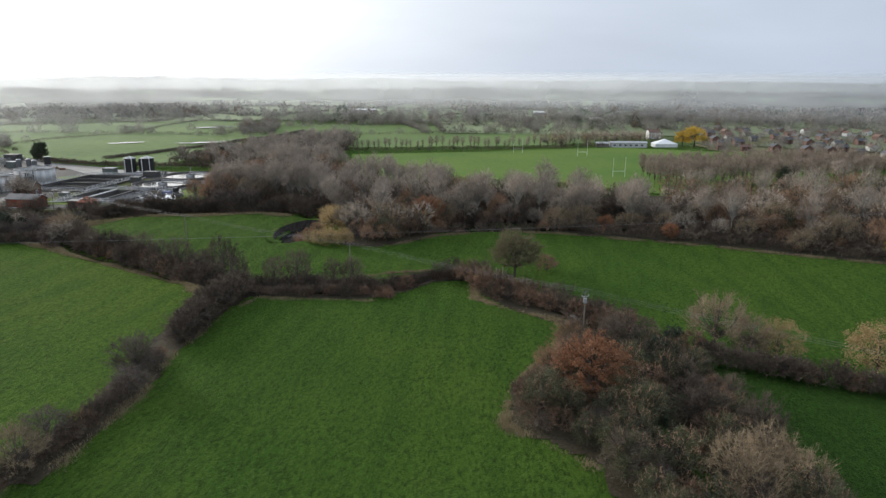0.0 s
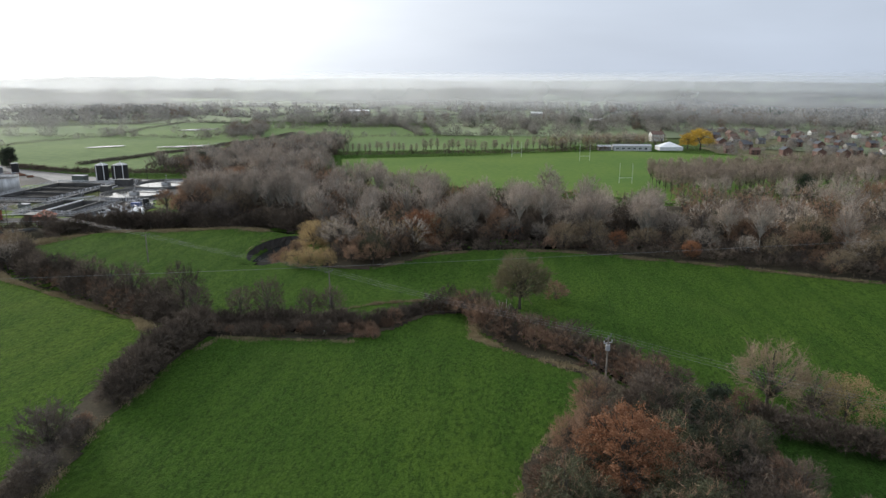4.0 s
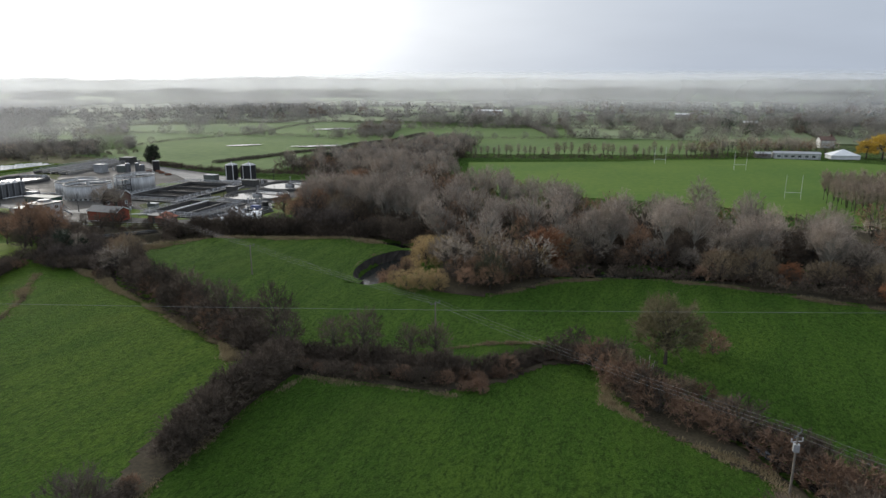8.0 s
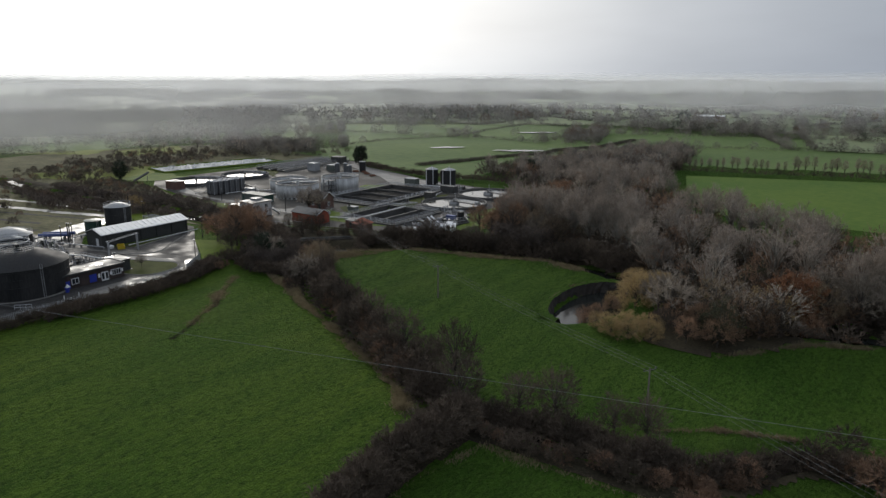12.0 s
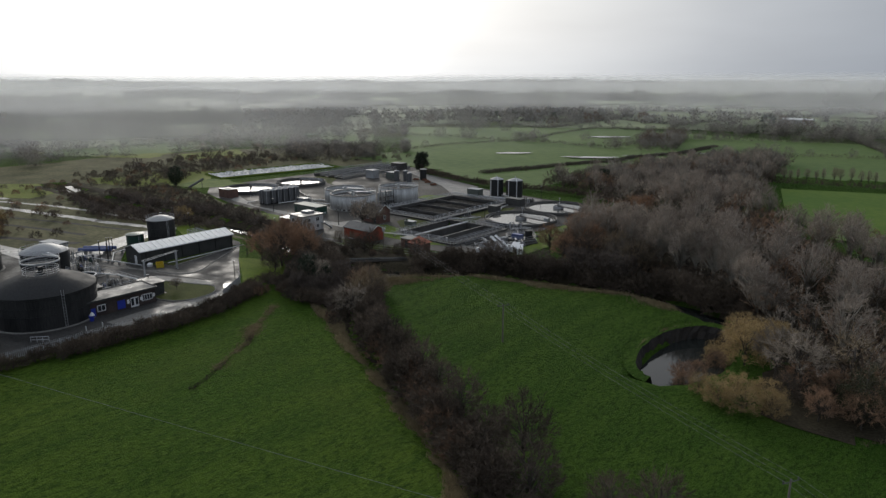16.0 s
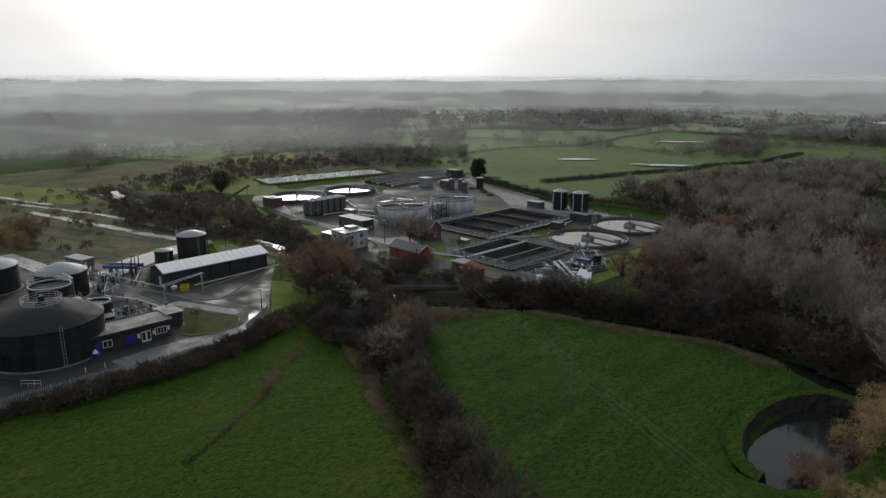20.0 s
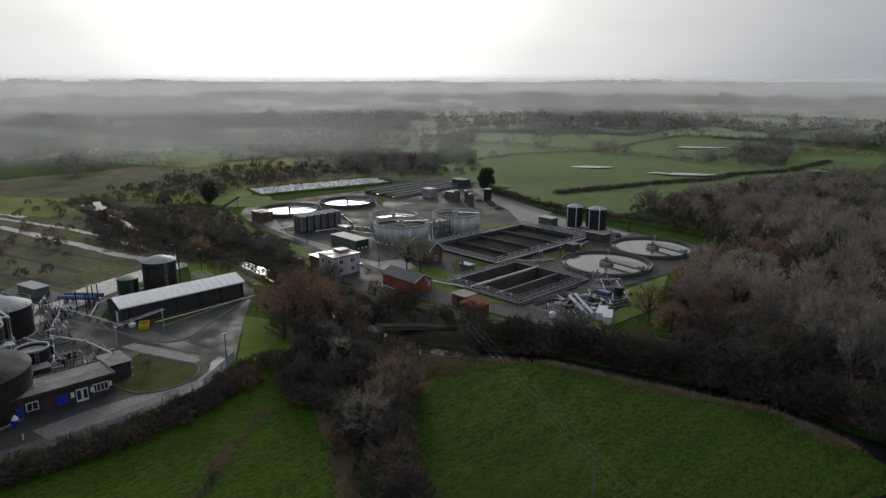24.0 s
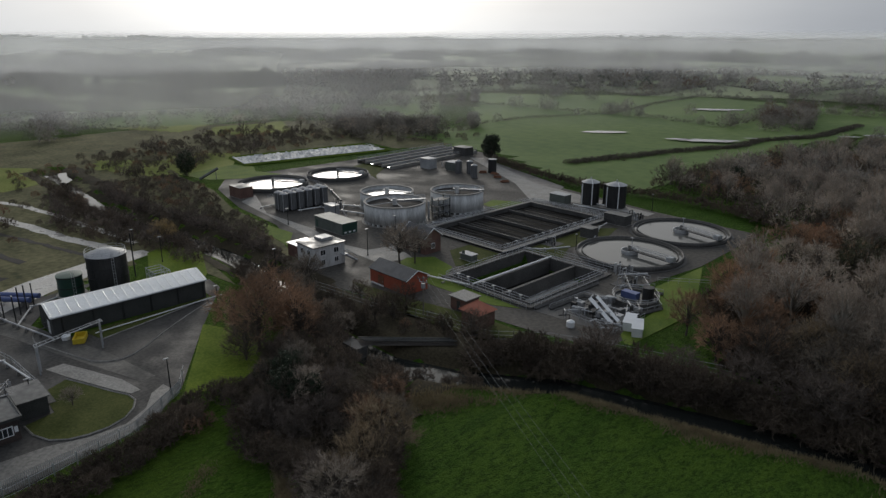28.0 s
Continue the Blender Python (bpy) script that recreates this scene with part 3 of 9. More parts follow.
def strip(line, half):
    """A polygon band along a line."""
    L, R = [], []
    for i, p in enumerate(line):
        a, b = Vector(line[max(0, i - 1)]), Vector(line[min(len(line) - 1, i + 1)])
        d = (b - a).normalized()
        nrm = Vector((-d.y, d.x)) * half
        L.append((p[0] + nrm.x, p[1] + nrm.y))
        R.append((p[0] - nrm.x, p[1] - nrm.y))
    g = Geo()
    for i in range(len(line) - 1):
        g.add([(*L[i], 0), (*R[i], 0), (*R[i + 1], 0), (*L[i + 1], 0)], [(0, 1, 2, 3)])
    return g


def band(name, line, half, z, mat, label, category):
    g = strip(line, half)
    g.v = [(x, y, z) for x, y, _ in g.v]
    return solid(name, g, mat, label, category, "structure")


band("river_water", RIVER, 3.4, -1.7, WATER, "still dark river water below the bank", "water")
band("brook_water", BROOK, 0.7, -1.12, WATER, "narrow dark brook water in a ditch", "water")


def pond_ring(rx, ry, z, rough, seed, a0=0, a1=360, n=60):
    r = random.Random(seed)
    out = []
    for k in range(n):
        a = radians(a0 + (a1 - a0) * k / (n - 1))
        w = 1 + r.uniform(-rough, rough)
        out.append((POND[0] + rx * w * math.cos(a), POND[1] + ry * w * math.sin(a), z))
    return out


solid("pond_water", Geo().add(pond_ring(6.8, 14.4, -2.15, 0, 1), [tuple(range(60))]), WATER, "small still pond in a bend of the field", "water", "structure")
rows_ = [pond_ring(9.0, 16.8, 0.1, 0.015, 2, 40, 268), pond_ring(6.8, 14.4, 0.16, 0.022, 3, 42, 266)]
solid("pond_verge", Geo().add(sum(rows_, []), [(i, i + 1, 61 + i, 60 + i) for i in range(59)]), PASTURE, "green turf verge above the pond's bank", "bank", "structure")
rows_ = [pond_ring(6.85, 14.45, 0.12, 0.022, 3, 42, 266), pond_ring(6.5, 13.9, -0.9, 0.03, 4, 45, 265), pond_ring(6.1, 13.3, -2.4, 0.03, 5, 45, 265)]
solid("pond_bank", Geo().add(sum(rows_, []), [(k * 60 + i, k * 60 + i + 1, (k + 1) * 60 + i + 1, (k + 1) * 60 + i) for k in range(len(rows_) - 1) for i in range(59)]),
      SOIL, "steep bare dark earth bank round the pond", "bank", "structure")

# ---------------------------------------------------------------- far haze, imitated by upright translucent sheets
def haze_sheet_material(name, most, foot, crest, head, arc):
    """Pale translucent sheet that imitates distance haze: clear at the ground, densest from foot to crest, gone at
    head; arc: bearings left of +y where it starts and is full.
    """
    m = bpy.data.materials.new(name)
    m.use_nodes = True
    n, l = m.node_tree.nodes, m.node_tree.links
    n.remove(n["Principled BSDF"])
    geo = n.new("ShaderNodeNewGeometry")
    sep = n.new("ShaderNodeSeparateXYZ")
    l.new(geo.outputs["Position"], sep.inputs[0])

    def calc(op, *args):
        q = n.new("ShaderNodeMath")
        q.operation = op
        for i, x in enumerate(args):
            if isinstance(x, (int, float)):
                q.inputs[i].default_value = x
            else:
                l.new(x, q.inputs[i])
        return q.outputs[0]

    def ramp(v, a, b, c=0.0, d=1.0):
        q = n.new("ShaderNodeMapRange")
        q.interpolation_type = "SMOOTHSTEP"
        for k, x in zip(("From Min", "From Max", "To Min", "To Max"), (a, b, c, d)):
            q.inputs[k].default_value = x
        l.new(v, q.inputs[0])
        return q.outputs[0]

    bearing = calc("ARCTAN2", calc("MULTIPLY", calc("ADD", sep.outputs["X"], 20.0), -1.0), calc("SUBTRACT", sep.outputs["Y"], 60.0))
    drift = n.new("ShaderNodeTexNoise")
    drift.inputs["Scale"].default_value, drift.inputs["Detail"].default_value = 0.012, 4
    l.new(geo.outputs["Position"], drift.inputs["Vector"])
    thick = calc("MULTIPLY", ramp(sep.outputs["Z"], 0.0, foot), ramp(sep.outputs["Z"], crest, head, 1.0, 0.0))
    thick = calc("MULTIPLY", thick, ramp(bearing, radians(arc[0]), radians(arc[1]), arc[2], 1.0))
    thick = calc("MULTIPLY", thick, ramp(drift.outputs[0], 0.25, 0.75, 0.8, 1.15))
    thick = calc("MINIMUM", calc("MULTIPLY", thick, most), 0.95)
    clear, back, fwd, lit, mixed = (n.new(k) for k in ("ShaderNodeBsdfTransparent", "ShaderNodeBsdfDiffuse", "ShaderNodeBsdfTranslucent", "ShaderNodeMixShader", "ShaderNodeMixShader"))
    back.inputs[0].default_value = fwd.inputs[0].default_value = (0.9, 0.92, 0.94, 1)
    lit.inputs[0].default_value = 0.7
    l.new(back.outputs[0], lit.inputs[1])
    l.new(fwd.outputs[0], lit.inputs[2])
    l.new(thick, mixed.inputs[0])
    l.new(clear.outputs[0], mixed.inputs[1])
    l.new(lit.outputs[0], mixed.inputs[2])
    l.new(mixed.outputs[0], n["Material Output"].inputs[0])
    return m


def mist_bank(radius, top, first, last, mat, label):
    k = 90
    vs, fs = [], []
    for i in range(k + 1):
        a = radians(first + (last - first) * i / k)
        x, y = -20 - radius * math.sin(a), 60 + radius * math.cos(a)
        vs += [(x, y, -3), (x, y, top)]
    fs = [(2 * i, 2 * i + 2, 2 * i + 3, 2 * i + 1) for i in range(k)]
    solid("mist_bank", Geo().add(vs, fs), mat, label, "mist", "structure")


# four added curved sheets whiten whatever stands behind them, as haze would
mist_bank(440, 52, 14, 125, haze_sheet_material("low_mist", 0.34, 16, 40, 52, (14, 78, 0.0)), "thin translucent sheet standing in for haze over the heath")
mist_bank(650, 54, -60, 36, haze_sheet_material("town_mist", 0.27, 26, 42, 54, (35, 8, 0.0)), "thin translucent sheet standing in for haze over the town")
mist_bank(900, 57, -60, 125, haze_sheet_material("valley_mist", 0.38, 20, 42, 57, (-40, 70, 0.75)), "pale translucent sheet standing in for haze over the far fields")
mist_bank(1650, 63, -60, 125, haze_sheet_material("far_mist", 0.62, 32, 45, 63, (-40, 60, 0.8)), "dense translucent sheet standing in for haze below the horizon")

# ---------------------------------------------------------------- trees and shrubs


def slivers(pts, ways, length, width):
    """One thin triangle at each point along each way."""
    n = len(pts)
    side = np.cross(ways, nrs.normal(size=(n, 3)))
    side /= np.linalg.norm(side, axis=1)[:, None] + 1e-9
    a, b, c = pts - side * width[:, None] / 2, pts + side * width[:, None] / 2, pts + ways * length[:, None]
    return np.stack((a, b, c), 1).reshape(-1, 3), np.arange(3 * n).reshape(-1, 3)


def unit(n):
    d = nrs.normal(size=(n, 3))
    return d / np.linalg.norm(d, axis=1)[:, None]


def crown_points(n, clumps, centre, radius, rough=0.3, squash=0.35, low=-0.7):
    """Points in clumps spread over the outer part of an ellipsoid."""
    c = unit(clumps * 3)
    c = c[c[:, 2] > low][:clumps]
    c = c * np.array(radius) * (nrs.uniform(0.55, 1.0, (len(c), 1)) + nrs.normal(0, rough * 0.25, (len(c), 1))) + np.array(centre)
    k = nrs.randint(0, len(c), n)
    spread = np.array(radius).mean() * squash
    return c[k] + nrs.normal(size=(n, 3)) * spread * nrs.uniform(0.5, 1.0, (len(c), 1))[k] * (1, 1, 0.8)


def leaf_crown(name, mat, n, clumps, centre, radius, size=0.34, squash=0.2, low=-0.6):
    p = crown_points(n, clumps, centre, radius, squash=squash, low=low)
    w = unit(n)
    v, f = slivers(p, w, nrs.uniform(0.7, 1.5, n) * size, nrs.uniform(0.6, 1.2, n) * size)
    return raw_mesh(name, v, f, mat)


class Kind:
    """A tree kind built a few times over and then copied."""

    def __init__(self, name, label, category, builds, lite=None):
        self.name, self.label, self.category = name, label, category
        self.masters = []
        self.builds, self.lite = builds, lite or builds

    def place(self, x, y, size, turn=None, group="", label=""):
        k = rng.randrange(len(self.builds))
        turn = rng.uniform(0, 360) if turn is None else turn
        z = lay(x, y) - 0.05
        wide = rng.uniform(0.88, 1.14)
        ob = new(self.name)
        ob.empty_display_size = 0.3
        ob.matrix_basis = pose(x, y, z, 0, 0, turn) @ Matrix.Diagonal((size * wide, size * wide, size, 1))
        tagged(ob, label or self.label, self.category, group)
        for pname, me in self.builds[k]:
            p = new(pname, me)
            p.parent = ob
        return ob


def bark_mesh(me, mat):
    me.materials.append(mat)
    return me


def branchy(seed, twig, bark, h=10.0, spread=4.6, trunk=0.26, fork=0.28, limbs_=9, boughs=6, lets=6, twigs=5, mid=0.56, low=-0.25, width=0.06, reach=(0.8, 1.7), fine=(0.4, 1.0), stout=1.25):
    """A winter tree: trunk, limbs, boughs, branchlets and fine twigs, each springing from the one before."""
    r = np.random.RandomState(seed)
    c, rad = np.array((0, 0, h * mid)), np.array((spread, spread, h * (1 - mid)))
    g = Geo()
    g.pipe([(0, 0, -0.3), (r.normal(0, .12), r.normal(0, .12), h * fork), (r.normal(0, .3), r.normal(0, .3), h * 0.72)], trunk, 6, trunk * 0.3)
    P, W = [], []
    n1 = limbs_ * boughs
    for k in range(n1):
        # even spread of bough ends over the crown's dome
        z = 1 - (1 - low) * (k + 0.5) / n1
        a = k * 2.39996 + r.normal(0, 0.25)
        d = np.array((math.sqrt(max(0, 1 - z * z)) * math.cos(a), math.sqrt(max(0, 1 - z * z)) * math.sin(a), z))
        end = c + d * rad * r.uniform(0.62, 0.98)
        base = np.array((0, 0, h * (fork + (0.66 - fork) * r.rand() * max(0.15, (z - low) / (1 - low)))))
        m = base + (end - base) * 0.5 + r.normal(size=3) * spread * 0.09 + np.array((0, 0, h * 0.035))
        rr = stout * trunk * (0.34 if k % boughs == 0 else 0.17)
        g.pipe([tuple(base), tuple(m), tuple(end)], rr, 3, rr * 0.25)
        way = (end - m) / np.linalg.norm(end - m)
        for _ in range(lets):
            P.append(m + (end - m) * r.uniform(0.25, 1.0))
            W.append(way)
    P, W = np.array(P), np.array(W)
    W = W + r.normal(size=W.shape) * 0.55 + (0, 0, 0.15)
    W /= np.linalg.norm(W, axis=1)[:, None]
    L = r.uniform(*reach, len(P)) * spread / 4.6
    v, f = slivers(P, W, L, np.full(len(P), width * 1.5))
    Q = np.repeat(P + 0, twigs, 0) + np.repeat(W * L[:, None], twigs, 0) * r.uniform(0.1, 1.0, (len(P) * twigs, 1))
    V = np.repeat(W, twigs, 0) + r.normal(size=(len(P) * twigs, 3)) * 0.7 + (0, 0, 0.2)
    V /= np.linalg.norm(V, axis=1)[:, None]
    v2, f2 = slivers(Q, V, r.uniform(*fine, len(Q)), np.full(len(Q), width) * r.uniform(0.6, 1.3, len(Q)))
    crown = raw_mesh("crown", np.concatenate((v, v2)), np.concatenate((f, f2 + len(v))), twig)
    return [("trunk", bark_mesh(g.mesh("trunk"), bark)), ("crown", crown)]


def bush(seed, twig, h=3.4, spread=2.1, width=0.055, n=6):
    b = branchy(seed, twig, BARK, h, spread, 0.09, 0.05, 6, 6, n, n, 0.42, -0.35, width, (0.8, 1.7), (0.25, 0.65))
    return [("stem", b[0][1]), b[1]]


def leafy(seed, leaf, n, centre, radius, size, clumps, squash=0.1, low=-0.6, bark=None, h=10, trunk=0.35, fork=0.3):
    b = branchy(seed, TWIG, bark or BARK, h, radius[0] * 0.9, trunk, fork, 7, 5, 2, 2)
    return [b[0], ("crown", leaf_crown("crown", leaf, n, clumps, centre, radius, size, squash, low))]


BUSHY = Kind("tree", "dense dark brown leafless hedgerow tree", "tree",
             [branchy(s, SCRUB, BARK, 10, 4.7, 0.24, 0.12, 10, 7, 7, 9, 0.46, -0.5, 0.055) for s in (33, 34, 35)],
             [branchy(s, SCRUB, BARK, 10, 4.7, 0.24, 0.12, 6, 5, 5, 5, 0.46, -0.5, 0.13) for s in (36, 37)])
BARE = Kind("tree", "leafless grey-brown winter tree", "tree", [branchy(s, TWIG, BARK, 10, 4.8, boughs=7, lets=7, twigs=9, width=0.05) for s in (1, 2, 3)],
            [branchy(s, TWIG, BARK, 10, 4.8, limbs_=6, boughs=5, lets=5, twigs=5, width=0.12) for s in (51, 52)])
TAN = Kind("tree", "spreading leafless tree with pale tan twigs", "tree", [branchy(s, TWIG_TAN, BARK, 10, 5.4, 0.28, 0.14, 10, 7, 7, 10, 0.48, -0.4, 0.05) for s in (31, 32)],
           [branchy(s, TWIG_TAN, BARK, 10, 5.4, 0.28, 0.14, 6, 5, 5, 5, 0.48, -0.4, 0.13) for s in (53, 54)])
GREY = Kind("tree", "tall leafless pale grey tree with whitish stems", "tree",
            [branchy(s, TWIG_GREY, PALE_BARK, 15, 4.2, 0.26, 0.3, 9, 7, 7, 11, 0.66, -0.3, 0.05, (0.9, 1.8), (0.4, 1.1), 1.4) for s in (4, 5, 6)],
            [branchy(s, TWIG_GREY, PALE_BARK, 15, 4.2, 0.26, 0.3, 7, 6, 6, 9, 0.66, -0.3, 0.08, (0.9, 1.8), (0.4, 1.1), 1.5) for s in (55, 56, 57)])
POPLAR = Kind("poplar", "slender leafless poplar with brownish twigs", "tree",
              [branchy(s, TWIG_POPLAR, BARK, 15, 2.2, 0.15, 0.25, 6, 6, 6, 8, 0.62, -0.55, 0.08, (1.6, 3.0), (0.6, 1.4)) for s in (7, 8)])
RUSSET = Kind("tree", "winter tree keeping some russet brown leaves", "tree",
              [branchy(s, TWIG_RED, BARK, 10, 4.6, 0.26, 0.18, 10, 7, 7, 9, 0.5, -0.45, 0.055) for s in (9, 10)],
              [branchy(s, TWIG_RED, BARK, 10, 4.6, 0.26, 0.18, 6, 5, 5, 5, 0.5, -0.45, 0.14) for s in (58, 59)])
OAK = Kind("oak_tree", "rounded oak holding copper-brown dead leaves", "tree", [leafy(s, LEAF_ORANGE, 17000, (0, 0, 5.0), (4.9, 4.9, 4.6), 0.17, 420, 0.07, -0.8, fork=0.15) for s in (11, 12)])
GOLD = Kind("willow_bush", "bushy willow with golden tan leaves", "bush",
            [leafy(s, LEAF_GOLD, 5200, (0, 0, 3.2), (3.9, 3.9, 3.4), 0.17, 120, 0.12, -0.8, h=6, trunk=0.16, fork=0.08) for s in (13, 14)])
YELLOW = Kind("tree", "rounded tree with bright yellow leaves", "tree", [leafy(15, LEAF_YELLOW, 3600, (0, 0, 5.4), (5.0, 5.0, 4.4), 0.36, 90, 0.13)])
DARK = Kind("evergreen_tree", "dense dark evergreen tree", "tree", [leafy(s, LEAF_DARK, 5200, (0, 0, 4.6), (3.3, 3.3, 4.5), 0.3, 100, 0.14, -0.9, h=9, fork=0.1) for s in (16, 17)])
IVY = Kind("tree", "ivy-clad tree with olive green foliage", "tree",
           [branchy(s, TWIG_RED, BARK, 10, 4.2, 0.26, 0.15, 7, 5, 3, 4, 0.52, -0.4, 0.06)
            + [("foliage", leaf_crown("foliage", LEAF_OLIVE, 6000, 90, (0, 0, 5.0), (4.1, 4.1, 4.5), 0.2, 0.16, -0.8))] for s in (18, 19)])
SALLOW = Kind("tree", "rounded leafless sallow with grey-brown twigs", "tree", [branchy(s, TWIG_DARK, BARK, 7, 4.2, 0.16, 0.06, 10, 7, 7, 10, 0.42, -0.3, 0.045, (0.7, 1.5), (0.3, 0.8)) for s in (41, 42)],
              [branchy(s, TWIG_DARK, BARK, 6, 4.2, 0.14, 0.04, 6, 5, 4, 4, 0.4, -0.3, 0.13, (0.7, 1.5)) for s in (43, 44)])
OLIVE = Kind("tree", "broad spreading oak with an olive-brown winter crown", "tree", [branchy(45, TWIG_OLIVE, BARK, 10, 5.2, 0.34, 0.2, 11, 9, 9, 14, 0.52, -0.4, 0.065)])
BUSH = Kind("bush", "leafless dark brown thorn bush", "bush", [bush(s, SCRUB) for s in (20, 21, 22)], [bush(s, SCRUB, width=0.14, n=3) for s in (25, 26)])
HEATH = Kind("bush", "low grey-brown dead bracken and birch scrub", "bush", [bush(s, SCRUB_HEATH) for s in (61, 62)], [bush(s, SCRUB_HEATH, width=0.1, n=4) for s in (63, 64)])
RUSTY = Kind("bush", "low rust-brown bramble and hawthorn bush", "bush", [bush(s, BRAMBLE, 2.9, 2.0) for s in (23, 24)], [bush(s, BRAMBLE, 2.9, 2.0, 0.14, 3) for s in (27, 28)])


def inside(x, y, poly):
    c = False
    for (ax, ay), (bx, by) in zip(poly, poly[1:] + poly[:1]):
        if (ay > y) != (by > y) and x < (bx - ax) * (y - ay) / (by - ay) + ax:
            c = not c
    return c


def mesh_arrays(me):
    me.calc_loop_triangles()
    v, f = np.empty(len(me.vertices) * 3, np.float32), np.empty(len(me.loop_triangles) * 3, np.int32)
    me.vertices.foreach_get("co", v)
    me.loop_triangles.foreach_get("vertices", f)
    return v.reshape(-1, 3), f.reshape(-1, 3)


class Joined:
    """Many alike plants of one look, joined by material."""

    def __init__(self, name, label):
        self.name, self.label, self.bag = name, label, {}

    def put(self, kind, x, y, size, thin=1.0):
        a, wide = rng.uniform(0, 2 * math.pi), rng.uniform(0.88, 1.14)
        rot = np.array(((math.cos(a), -math.sin(a), 0), (math.sin(a), math.cos(a), 0), (0, 0, 1))) * (size * wide, size * wide, size)
        for pname, me in rng.choice(kind.lite):
            if pname == "stem":
                continue
            v, f = mesh_arrays(me)
            if thin < 1 and pname in ("crown", "foliage"):
                f = f[nrs.rand(len(f)) < thin]
                u, inv = np.unique(f.ravel(), return_inverse=True)
                v, f = v[u], inv.reshape(-1, 3)
            self.bag.setdefault(me.materials[0], []).append((v @ rot.T + (x, y, lay(x, y) - 0.05), f))

    def finish(self):
        for mat, items in self.bag.items():
            off, vs, fs = 0, [], []
            for v, f in items:
                vs.append(v)
                fs.append(f + off)
                off += len(v)
            me = raw_mesh(self.name, np.concatenate(vs), np.concatenate(fs), mat)
            tagged(new(self.name, me), self.label, "woodland", kind="stuff")


def scatter(poly, gap, kinds, size, group, keep=1.0, joined=None, thin=1.0, near=None):
    """Trees spread unevenly through a polygon. kinds: pairs of kind and weight; joined takes those that near() leaves."""
    x0, x1 = min(p[0] for p in poly), max(p[0] for p in poly)
    y0, y1 = min(p[1] for p in poly), max(p[1] for p in poly)
    pool = [k for k, w in kinds for _ in range(w)]
    y, row = y0, 0
    while y < y1:
        x = x0 + (gap / 2 if row % 2 else 0)
        while x < x1:
            px, py = x + rng.uniform(-0.42, 0.42) * gap, y + rng.uniform(-0.42, 0.42) * gap
            if inside(px, py, poly) and rng.random() < keep:
                k = rng.choice(pool)
                if joined and not (near and near(px, py)):
                    joined.put(k, px, py, rng.uniform(*size), thin)
                else:
                    k.place(px, py, rng.uniform(*size), group=group)
            x += gap
        y += gap * 0.87
        row += 1


def along(line, gap, jitter=0.0):
    out, left = [], 0.0
    for (ax, ay), (bx, by) in zip(line, line[1:]):
        d = math.hypot(bx - ax, by - ay)
        t = left
        while t < d:
            u = t / d
            out.append((ax + (bx - ax) * u + rng.uniform(-jitter, jitter), ay + (by - ay) * u + rng.uniform(-jitter, jitter)))
            t += gap
        left = t - d
    return out


def hedge(line, gap, size, kind=None, rows=1, jitter=0.6, label="overgrown leafless brown field hedge"):
    """One hedge of many shrubs."""
    h = thing("hedge", label, "hedge")
    for _ in range(rows):
        for x, y in along(line, gap, jitter):
            k = kind or (BUSH if rng.random() < 0.74 else RUSTY)
            s = rng.uniform(*size)
            for pname, me in rng.choice(k.builds):
                if pname != "crown" and rng.random() < 0.6:
                    continue
                p = new("shrub" if pname == "crown" else pname, me)
                p.parent = h
                p.matrix_basis = pose(x, y, lay(x, y) - 0.05, 0, 0, rng.uniform(0, 360)) @ Matrix.Diagonal((s * rng.uniform(0.9, 1.25), s, s * rng.uniform(0.85, 1.2), 1))
    return h


def tussocks(name, line, half, n, height, label, mat=None, count_mat=None):
    """Rough dead grass along a line, too fine to count."""
    P = np.array(along(line, 0.25))
    # thick in some stretches, thin in others
    wave = np.convolve(nrs.rand(len(P) + 24), np.ones(25) / 25, "valid")
    wave = np.clip((wave - 0.47) * 9, 0.04, 1) * nrs.uniform(0.3, 1, len(P))
    k = nrs.choice(len(P), n, p=wave / wave.sum())
    p = P[k] + nrs.normal(size=(n, 2)) * half * (0.5 + wave[k])[:, None]
    z = heights(p)
    w = np.column_stack((nrs.normal(0, 0.45, n), nrs.normal(0, 0.45, n), np.ones(n)))
    w /= np.linalg.norm(w, axis=1)[:, None]
    v, f = slivers(np.column_stack((p, z - 0.03)), w, nrs.uniform(0.5, 1.3, n) * height, nrs.uniform(0.07, 0.16, n))
    me = raw_mesh(name, v, f, mat or DEAD_GRASS)
    return tagged(new(name, me), label, "grass", kind="stuff")



# ---------------------------------------------------------------- woods


def drape(name, poly, mat, label, category, step=2.0, lift=0.06):
    """A sheet that follows the ground inside a polygon."""
    x0, x1 = min(p[0] for p in poly), max(p[0] for p in poly)
    y0, y1 = min(p[1] for p in poly), max(p[1] for p in poly)
    xs, ys = np.arange(x0, x1 + step, step), np.arange(y0, y1 + step, step)
    A, B = np.meshgrid(xs, ys)
    P = np.column_stack((A.ravel(), B.ravel())) + nrs.uniform(-0.35, 0.35, (A.size, 2)) * step * 0.6
    z = heights(P) + lift + 0.04
    n, f = len(xs), []
    for j in range(len(ys) - 1):
        for i in range(n - 1):
            if inside(xs[i] + step / 2, ys[j] + step / 2, poly):
                k = j * n + i
                f += [(k, k + 1, k + n + 1), (k, k + n + 1, k + n)]
    me = raw_mesh(name, np.column_stack((P, z)), np.array(f), mat)
    me.polygons.foreach_set("use_smooth", [True] * len(me.polygons))
    tagged(new(name, me), label, category, kind="structure")


